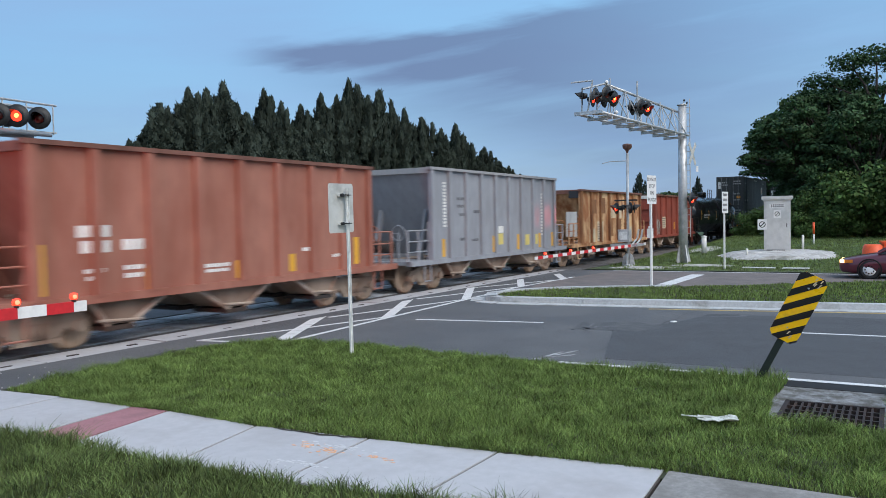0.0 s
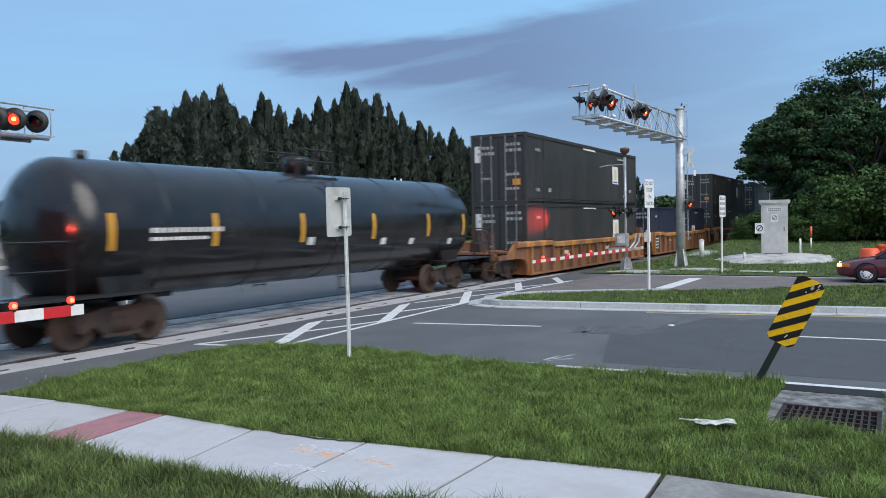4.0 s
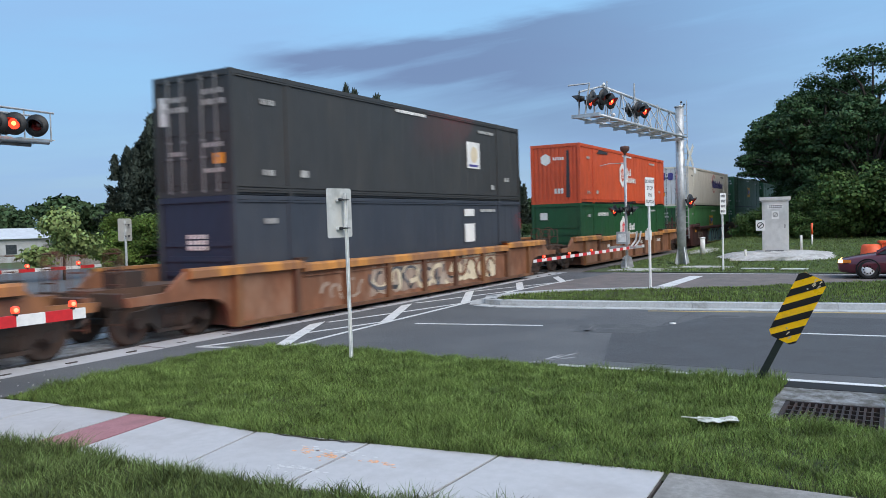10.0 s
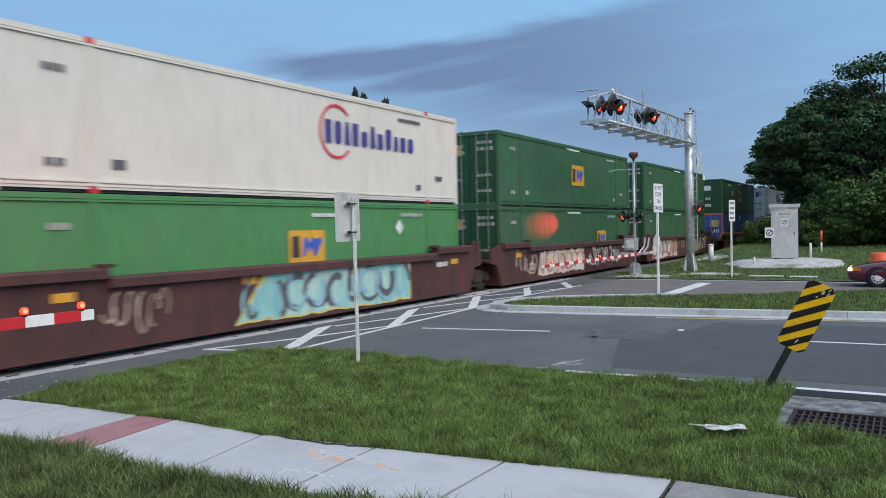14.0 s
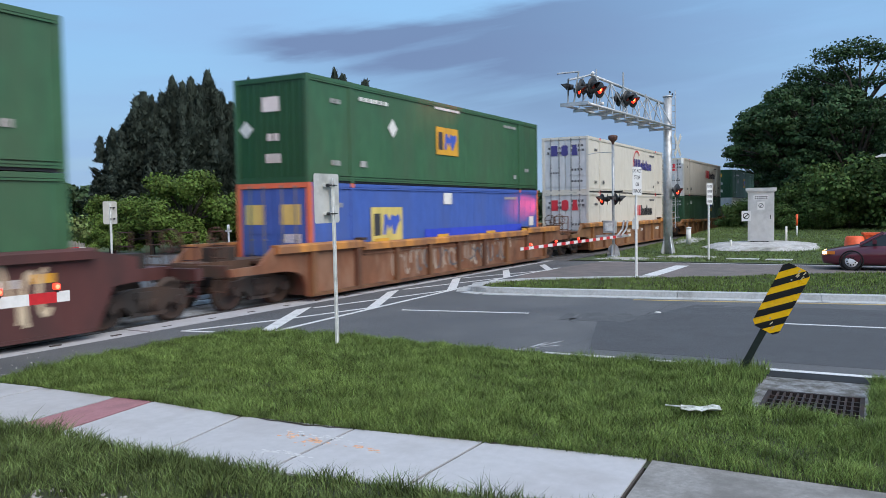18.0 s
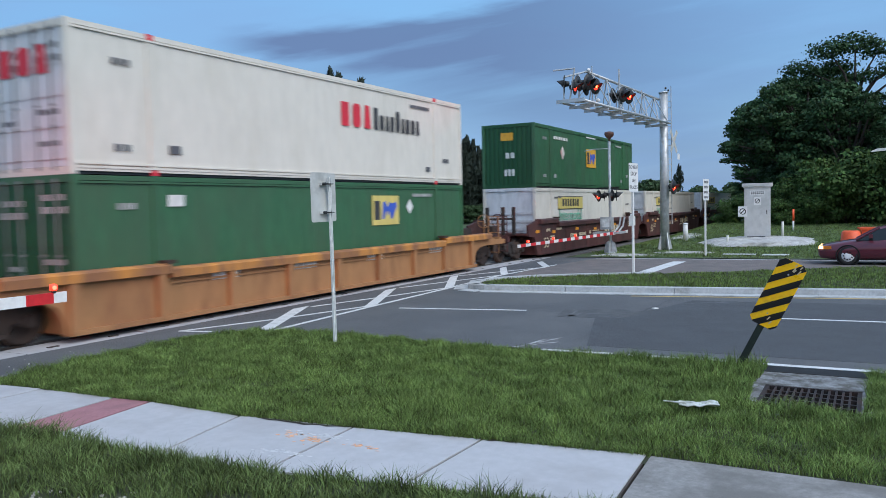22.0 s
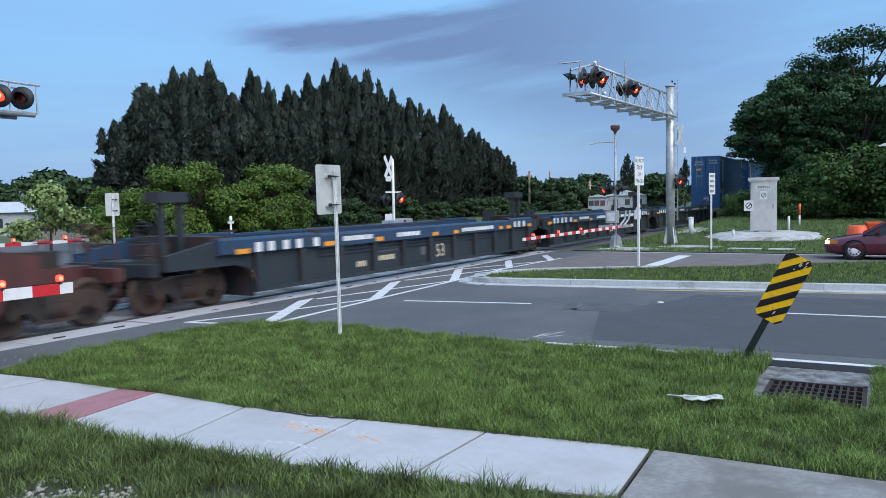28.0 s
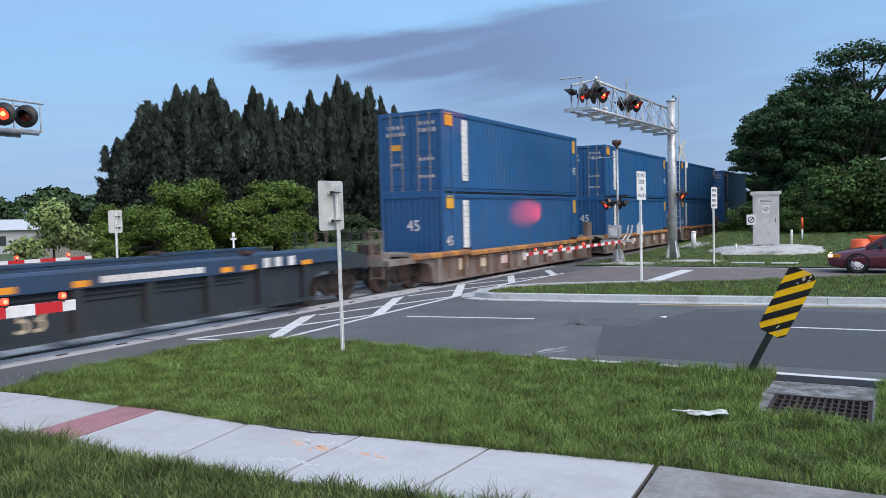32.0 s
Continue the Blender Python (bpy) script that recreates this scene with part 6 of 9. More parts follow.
    dashes_end(t, P_WHITE, -0.3, 0.25, TOP + 0.55, TOP + 0.8, 3, 0.03)
    w = well_car(278.09, W_TAN2, W_CHORD, "faded tan well car streaked with rust", deck=W_BROWN, rib=W_RIB, low=1.41)
    sill_marks(w, 4)
    for z, ink in ((TOP, P_INDIGO), (LOW, P_RED)):
        t = container(278.09, z, C_WHITE, "white container with a coloured emblem, one of a stacked pair", end_mat=C_DOOR_W, casting=P_RED, height=2.94 if z == TOP else 2.89)
        small_marks(t, z, P_GREYDARK)
        door_marks(t, z, P_GREYDARK)
        word_bars_end(t, ink, z + 1.95, 0.55)
        if z == TOP:
            ring(t, z, 9.45, 1.9, 0.8)
            word_bars(t, P_INDIGO, 8.85, z + 1.55, 0.62, 11, 0.385, tall=(0, 1, 2, 3, 5, 7))
        else:
            word_bars(t, P_RED, 8.9, z + 1.55, 0.64, 3, 0.5, tall=(0, 1, 2))
            word_bars(t, P_CHARCOAL, 10.4, z + 1.55, 0.64, 9, 0.32, tall=(0, 4))
    w = well_car(301.35, W_TAN_CLEAN, W_CHORD, "tan well car with faded lettering", deck=W_TAN_CLEAN, rib=W_TAN_CLEAN, low=1.17)
    sill_marks(w, 4)
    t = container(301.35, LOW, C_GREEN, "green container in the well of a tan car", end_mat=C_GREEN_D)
    small_marks(t, LOW)
    door_marks(t, LOW)
    yellow_badge(t, LOW, 10.15, 1.6, 0.95, P_LEMON)
    diamond(t, LOW, 12.35, 2.15, 0.22)
    mark(t, P_WHITE, 2.3, 2.75, LOW + 2.25, LOW + 2.5)
    t = container(301.35, TOP, C_WHITE, "white container with a red and black emblem", end_mat=C_DOOR_W, casting=P_RED, height=2.94)
    small_marks(t, TOP, P_GREYDARK)
    door_marks(t, TOP, P_GREYDARK)
    word_bars_end(t, P_RED, TOP + 1.95, 0.55)
    word_bars(t, P_RED, 8.72, TOP + 1.6, 0.68, 3, 0.55, tall=(0, 1, 2))
    word_bars(t, P_CHARCOAL, 10.4, TOP + 1.6, 0.66, 9, 0.31, tall=(0, 4))
    # maroon set with white boxes
    for s, f, l in ((324.63, True, False), (344.02, False, False), (363.42, False, True)):
        w = well_car(s, W_MAROON, W_MAROON, "clean maroon well car with cream lettering", f, l, style="smooth", low=1.5, high=1.68)
        lettering("number", "53", 0.66, P_CREAM, w, Matrix.Translation((0.66, -1.535, 0.63)) @ SIDE, "painted number")
        for x, z, wd in ((-0.6, 1.12, 0.42), (1.42, 1.04, 0.42), (4.67, 1.09, 0.48), (7.6, 1.0, 0.46), (11.2, 1.12, 0.5), (15.3, 1.1, 0.5)):
            mark(w, P_ORANGE, x, x + wd, z, z + 0.13, -1.528, "reflector", "orange reflector strip")
        for k in range(3):
            dashes(w, P_CREAM, 1.12, 1.72, 0.72 + 0.085 * k, 0.77 + 0.085 * k, 5, -1.526, 0.15)
            dashes(w, P_CREAM, 14.2, 14.85, 0.95 + 0.12 * k, 1.02 + 0.12 * k, 4, -1.526)
        dashes(w, P_CREAM, 2.0, 2.7, 1.18, 1.28, 5, -1.526)
        dashes(w, P_CREAM, 0.7, 1.2, 1.15, 1.28, 3, -1.526)
        dashes(w, P_CREAM, 3.88, 4.89, 0.76, 0.94, 5, -1.526)
        dashes(w, P_CREAM, 5.21, 6.32, 0.78, 0.94, 6, -1.526)
        dashes(w, P_CREAM, 7.35, 8.5, 0.92, 0.97, 7, -1.526, 0.15)
        mark(w, P_CREAM, 6.84, 7.08, 0.82, 0.98, -1.526)
        outline(w, P_CREAM, [(9.2, 0.62), (12.1, 0.86), (12.2, 0.92), (9.35, 0.72)], -1.526, "emblem", "cream slanted stripe")
        word_bars(w, P_CREAM, 9.55, 0.80, 0.34, 5, 0.54, -1.526, tall=(0, 1, 2, 3, 4))
        t = container(s, LOW, C_WHITE, "white container with a yellow panel in a maroon well", end="ribs", end_mat=C_DOOR_W)
        dashes(t, P_GREYDARK, 2.4, 3.4, LOW + 2.4, LOW + 2.48, 6)
        dashes(t, P_GREYDARK, 14.6, 15.3, LOW + 2.0, LOW + 2.08, 4)
        p = mark(t, P_LEMON, 2.87, 6.5, LOW + 1.87, LOW + 2.5, name="panel", label="yellow panel with dark bars")
        word_bars(p, P_CHARCOAL, 3.45, LOW + 2.02, 0.36, 7, 0.36, -1.3045, tall=(0, 1, 2, 3, 4, 5, 6))
        mark(p, P_CHARCOAL, 2.87, 6.5, LOW + 1.87, LOW + 1.90, -1.304)
        mark(p, P_CHARCOAL, 2.87, 6.5, LOW + 2.47, LOW + 2.50, -1.304)
        lettering("writing", "Intermodal", 0.76, P_GREEN, t, Matrix.Translation((4.68, -1.303, LOW + 1.56)) @ SIDE, "green lettering")
        if f:
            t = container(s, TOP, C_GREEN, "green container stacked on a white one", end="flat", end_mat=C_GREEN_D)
            small_marks(t, TOP)
            yellow_badge(t, TOP, 7.2, 1.13, 1.0)
            diamond(t, TOP, 3.6, 1.7, 0.3, P_PINK)
            dashes(t, P_WHITE, 7.2, 8.8, TOP + 2.66, TOP + 2.75, 10, gap=0.12)
            dashes(t, P_WHITE, 2.4, 4.4, TOP + 2.3, TOP + 2.44, 6)
            mark_end(t, P_YELLOW, -0.25, 0.35, TOP + 2.15, TOP + 2.5, 0.028, "badge")
            dashes_end(t, P_WHITE, -0.3, 0.2, TOP + 1.35, TOP + 1.6, 2, 0.03)
            dashes_end(t, P_WHITE, -0.3, 0.25, TOP + 0.55, TOP + 0.85, 3, 0.03)
    # empty wells
    for s, f, l in ((386.75, True, False), (406.2, False, False), (425.65, False, True)):
        w = well_car(s, W_SLATE, W_BLUE, "empty slate grey well car with a blue chord", f, l, style="ribbed", lining=W_BLUE, low=1.47, high=1.52, band=0.30)
        lettering("number", "53", 0.62, P_CREAM, w, Matrix.Translation((8.75, -1.53, 0.66)) @ SIDE, "painted number")
        for x, wd, m in ((-1.1, 0.45, P_ORANGE), (2.2, 0.5, P_ORANGE), (4.65, 0.4, P_ORANGE), (8.0, 0.4, P_ORANGE), (9.5, 0.35, P_ORANGE), (13.2, 0.35, P_ORANGE), (13.9, 0.4, P_ORANGE), (16.0, 0.4, P_ORANGE)):
            mark(w, m, x, x + wd, 1.2, 1.32, -1.672, "reflector", "orange reflector strip")
        for x in (-0.45, 0.0, 0.55, 1.05, 1.75, 14.6, 15.0, 15.5):
            mark(w, P_WHITE, x, x + 0.22, 1.22, 1.45, -1.672, "reflector", "white reflector strip")
        dashes(w, P_WHITE, 3.05, 4.5, 1.29, 1.42, 9, -1.671, 0.12)
        dashes(w, P_WHITE, 5.8, 7.2, 1.27, 1.40, 8, -1.671, 0.12)
        dashes(w, P_WHITE, 10.1, 12.7, 1.24, 1.37, 14, -1.671, 0.12)
        dashes(w, P_CREAM, 3.85, 4.35, 0.5, 0.66, 4, -1.526)
        dashes(w, P_CREAM, 5.0, 5.9, 0.6, 0.75, 6, -1.526)
        dashes(w, P_GREYDARK, 5.0, 6.1, 0.85, 0.98, 6, -1.526)
        mark(w, P_GREYDARK, 7.45, 7.75, 0.6, 0.86, -1.526)
        mark(w, P_LEMON, -0.4, -0.1, 0.55, 0.8, -1.526, "placard", "small yellow placard")
    # blue ocean boxes
    for k in range(4):
        s = 449.82 + 18.35 * k
        w = well_car(s - 0.7, W_GREY, W_CHORD, "dusty grey well car with rust", k == 0, False, low=1.02, high=1.08, deck=W_GREY, tail=15.1, band=0.1)
        for x in (1.3, 3.0, 4.8, 6.9, 9.6, 12.1):
            mark(w, P_CREAM if x < 4 else P_PINK, x, x + 0.7, 0.45, 0.85, -1.526, "panel", "pale panel")
        for z in (LOW, TOP):
            t = container(s, z, C_BLUE2, "blue ribbed ocean container, one of a stacked pair", 13.72, end="doors" if z == TOP else "flat", ribs=True, posts=(0.76, 12.96))
            bm = bmesh.new()
            for j in range(11):
                bx(bm, 1.45, 1.9, -1.304, -1.3, z + 0.45 + j * 0.2, z + 0.64 + j * 0.2)
            part("writing", bm, P_WHITE, t, "white upright writing")
            mark(t, P_ORANGE if z == TOP else P_YELLOW, 0.2, 0.75, z + 2.35, z + 2.8, -1.302, "patch")
            mark(t, P_YELLOW, 13.05, 13.4, z + 2.1, z + 2.7, -1.302, "patch")
            lettering("number", "45", 0.5, P_WHITE, t, Matrix.Translation((0.42 if z == LOW else 13.25, -1.303, z + 1.2)) @ SIDE)
            if z == TOP:
                door_marks(t, z)
                mark_end(t, P_YELLOW, 0.4, 0.85, z + 1.55, z + 1.75, 0.028)
            else:
                lettering("number", "45", 0.55, P_WHITE, t, Matrix.Translation((0.03, -0.05, z + 1.75)) @ FRONT)


build_stacks()


# ---- things beside the road ----
def frustum_post(name, th, x0, y0, z0, z1, r, material, seg=12, r2=None):
    bm = bmesh.new()
    rod(bm, (x0, y0, z0), (x0, y0, z1), r, r2, seg)
    return part(name, bm, material, th)


def clip(poly, n, d):
    """Keep the side of a flat outline where n . p <= d."""
    out = []
    for i, p in enumerate(poly):
        q = poly[(i + 1) % len(poly)]
        a, b = n[0] * p[0] + n[1] * p[1] - d, n[0] * q[0] + n[1] * q[1] - d
        if a <= 0:
            out.append(p)
        if a * b < 0:
            t = a / (a - b)
            out.append((p[0] + (q[0] - p[0]) * t, p[1] + (q[1] - p[1]) * t))
    return out


def object_marker():
    th = thing("object_marker", "leaning yellow and black striped hazard marker", "hazard marker", (11.62, 1.66, 0.04))
    lean = Matrix.Rotation(radians(26.5), 4, "X") @ Matrix.Rotation(radians(-4), 4, "Y")
    bm = bmesh.new()
    for a, b, c, d in ((-0.045, -0.035, -0.03, 0.03), (-0.035, 0.0, -0.045, -0.03), (-0.035, 0.0, 0.03, 0.045)):
        bx(bm, a + 0.03, b + 0.03, c, d, -0.15, 1.35)
    post = part("post", bm, POST_GREEN, th, "dark green channel post")
    post.matrix_basis = lean
    w, l, c = 0.185, 0.49, 0.06
    outl = [(-w + c, -l), (w - c, -l), (w, -l + c), (w, l - c), (w - c, l), (-w + c, l), (-w, l - c), (-w, -l + c)]
    panel = new("panel", None)
    bm = bmesh.new()
    ext(bm, outl, -0.004, 0.0, "x")
    bpy.data.objects.remove(panel)
    panel = part("panel", bm, SIGN_YELLOW, th, "yellow reflective panel, scratched")
    panel.matrix_basis = lean @ pose(-0.022, 0.0, 1.155)
    step, k = 0.2404, 0
    for i in range(-4, 5):
        m = i * step + 0.02
        # bars rise towards the picture's right, which is -y
        p = clip(outl, (0.7071, 0.7071), (m + 0.12) * 0.7071 + 0.0)
        p = clip(p, (-0.7071, -0.7071), -m * 0.7071)
        if len(p) > 2:
            bm = bmesh.new()
            ext(bm, p, -0.007, -0.004, "x")
            part("stripe", bm, INK, panel, "black stripe")
    rnd = random.Random(8)
    for i in range(9):
        bm = bmesh.new()
        y, z = rnd.uniform(-0.12, 0.05), rnd.choice((0.36, 0.4, -0.36, -0.4, 0.33)) + rnd.uniform(-0.04, 0.04)
        a = rnd.uniform(0.02, 0.07)
        ext(bm, [(y, z), (y + 0.012, z), (y + 0.02 - a * 0.4, z + a), (y - a * 0.4, z + a)], -0.0085, -0.007, "x")
        part("scratch", bm, P_CREAM, panel, "pale scratch")
    for z in (0.3, -0.3):
        bm = bmesh.new()
        rod(bm, (-0.012, 0, z), (0.0, 0, z), 0.012, seg=8)
        part("bolt", bm, GALV, panel)


def road_sign(name, x, y, z0, z1, w, turn, label, front=None, post_top=None, lines=(), base=0.02, post_mat=None, thick=1.0, shift=0.0, lean=0.0):
    """A sign plate on a thin steel post; turn: where its face looks, degrees from -y; shift: the plate's way off its post."""
    th = thing(name, label, "road sign", (x, y, base), turn)
    th.matrix_basis = pose(x, y, base, 0, lean, turn)
    bm = bmesh.new()
    for a, b, c, d in ((-0.032, 0.032, 0.0, 0.008), (-0.032, -0.024, 0.008, 0.035), (0.024, 0.032, 0.008, 0.035)):
        bx(bm, a * thick, b * thick, c, d * thick, -0.2, post_top or z1 - 0.08)
    part("post", bm, post_mat or GALV_PALE, th)
    r = 0.04
    o = [(-w / 2 + r, z0), (w / 2 - r, z0), (w / 2 - 0.012, z0 + 0.012), (w / 2, z0 + r), (w / 2, z1 - r), (w / 2 - 0.012, z1 - 0.012), (w / 2 - r, z1), (-w / 2 + r, z1), (-w / 2 + 0.012, z1 - 0.012), (-w / 2, z1 - r), (-w / 2, z0 + r), (-w / 2 + 0.012, z0 + 0.012)]
    o = [(a + shift, b) for a, b in o]
    off = 0.05 if shift else 0.0
    bm = bmesh.new()
    ext(bm, o, -0.012 - off, -0.008 - off, "y")
    plate = part("plate", bm, SIGN_BACK, th, "bare metal back")
    bm = bmesh.new()
    ext(bm, [((a - shift) * 0.985 + shift, b) for a, b in o], -0.0145 - off, -0.012 - off, "y")
    face = part("face", bm, WHITE_SIGN, plate, "white sign face")
    for k, (words, size) in enumerate(lines):
        h = z1 - (k + 0.62) * (z1 - z0) / (len(lines) + 0.25)
        if words:
            lettering("lettering", words, size, P_GREYDARK, face, Matrix.Translation((shift, -0.017 - off, h)) @ SIDE)
        else:
            for j in range(4):
                bm = bmesh.new()
                bx(bm, shift - w * 0.36 + j * w * 0.19, shift - w * 0.36 + j * w * 0.19 + w * 0.13, -0.0165 - off, -0.0145 - off, h - size * 0.35, h + size * 0.35)
                part("lettering_bar", bm, P_GREYDARK, face)
    for z in (z0 + 0.16, z1 - 0.2):
        # a pale channel on the plate, dark clamps and a bolt through to the post
        bm = bmesh.new()
        bx(bm, min(0.0, 2.0 * shift) - 0.03, max(0.0, 2.0 * shift) + 0.03, -0.009 - off, -0.001, z - 0.022, z + 0.022)
        clip_plate = part("bracket", bm, GALV_PALE if shift else BLACK_STEEL, th)
        for xx, r in ((2.0 * shift if shift else -0.11, 0.026), (shift, 0.014), (0.0, 0.012)):
            bm = bmesh.new()
            rod(bm, (xx, -0.008, z), (xx, 0.055, z), r, seg=8)
            part("clamp", bm, BLACK_STEEL, clip_plate)
        bm = bmesh.new()
        rod(bm, (shift, 0.042, z), (-0.07, 0.05, z), 0.008, seg=6)
        part("bolt", bm, BLACK_STEEL, clip_plate)
    return th


def flasher(th, at, turn, lit, r=0.26, up=0, hood=True):
    """A round crossing lamp: black shield, hood and red lens, facing turn degrees from -y."""
    bm = bmesh.new()
    lathe(bm, [(0.05, 0.02), (r, 0.015), (r, 0.0), (0.12, -0.004), (0.05, -0.004)], (0, 0, 0), "y", 24)
    rod(bm, (0, 0.01, 0), (0, 0.2, 0), 0.13, 0.09, seg=14)
    lamp = part("flasher", bm, BLACK_STEEL, th, "black shield of a crossing lamp")
    lamp.matrix_basis = pose(*at, up, 0, turn)
    bm = bmesh.new()
    lathe(bm, [(0.148, -0.005), (0.14, -0.022), (0.09, -0.04), (0.02, -0.046)], (0, 0, 0), "y", 20)
    part("lens", bm, LAMP_RED if lit else LAMP_DARK, lamp, "red lens, lit" if lit else "red lens, dark")
    if lit:
        bm = bmesh.new()
        lathe(bm, [(0.06, -0.043), (0.04, -0.052), (0.01, -0.055)], (0, 0, 0), "y", 16)
        part("bulb", bm, LAMP_HOT, lamp, "glowing core")
    if hood:
        bm = bmesh.new()
        n = 12
        rows = []
        for k in range(n + 1):
            a = math.pi * (-0.12 + 1.24 * k / n)
            d = 0.30 * (0.35 + 0.65 * max(0.0, math.sin(a)))
            rows.append([(0.16 * math.cos(a), -0.0, 0.16 * math.sin(a)), (0.165 * math.cos(a), -d, 0.165 * math.sin(a) - 0.03)])
        va = [[bm.verts.new(p) for p in rw] for rw in rows]
        for p, q in zip(va, va[1:]):
            bm.faces.new((p[0], p[1], q[1], q[0]))
        hd = part("hood", bm, BLACK_STEEL, lamp)
        md = hd.modifiers.new("thick", "SOLIDIFY")
        md.thickness = 0.006
    return lamp


def crossbuck(th, at, turn, size=1.2, material=None):
    """Two crossed white boards."""
    for k, a in enumerate((50, -50)):
        bm = bmesh.new()
        bx(bm, -size / 2, size / 2, -0.012 - 0.013 * k, -0.001 - 0.013 * k, -0.11, 0.11)
        b = part("crossbuck_board", bm, material or WHITE_SIGN, th)
        b.matrix_basis = pose(*at, 0, 0, turn) @ pose(0, 0, 0, 0, a, 0)


def striped_arm(th, p, q, h=0.16, lights=(), stripe=0.4, tip=0.5, lamp=0.75):
    """A red and white crossing arm from p to q, tapering, its tip a short white length, with small red lamps on top."""
    p, q = Vector(p), Vector(q)
    n = int((q - p).length / stripe)
    d = (q - p) / (n - 1 + tip)
    s = Vector((-d.y, d.x, 0)).normalized() * 0.02
    for k in range(n):
        a, b = p + d * k, p + d * (k + 1 if k < n - 1 else k + tip)
        bm = bmesh.new()
        hh = h * (1 - 0.2 * k / n) / 2
        vs = [bm.verts.new(v + o + Vector((0, 0, z))) for v in (a, b) for o in (-s, s) for z in (-hh, hh)]
        for f in ((0, 1, 3, 2), (4, 6, 7, 5), (0, 4, 5, 1), (2, 3, 7, 6), (0, 2, 6, 4), (1, 5, 7, 3)):
            bm.faces.new([vs[i] for i in f])
        part("arm_stripe", bm, RED_PAINT if k % 2 == n % 2 else WHITE_PAINT, th)
    for t in lights:
        c = p + (q - p) * t + Vector((0, 0, h * 0.42 + 0.065))
        bm = bmesh.new()
        rod(bm, c - Vector((0, 0, 0.075)), c - Vector((0, 0, 0.035)), 0.032, seg=8)
        base = part("arm_lamp", bm, BLACK_STEEL, th)
        bm = bmesh.new()
        lathe(bm, [(r * lamp, z * lamp) for r, z in ((0.02, -0.06), (0.06, -0.05), (0.07, 0.0), (0.06, 0.05), (0.02, 0.065))], c, "z", 12)
        part("lens", bm, LAMP_RED, base, "small red lamp, lit")
        bm = bmesh.new()
        lathe(bm, [(0.005, -0.075 * lamp), (0.036 * lamp, -0.07 * lamp), (0.042 * lamp, -0.05 * lamp)], c - Vector((0.01, 0, 0)), "y", 10)
        part("bulb", bm, ARM_CORE, base, "glowing core")


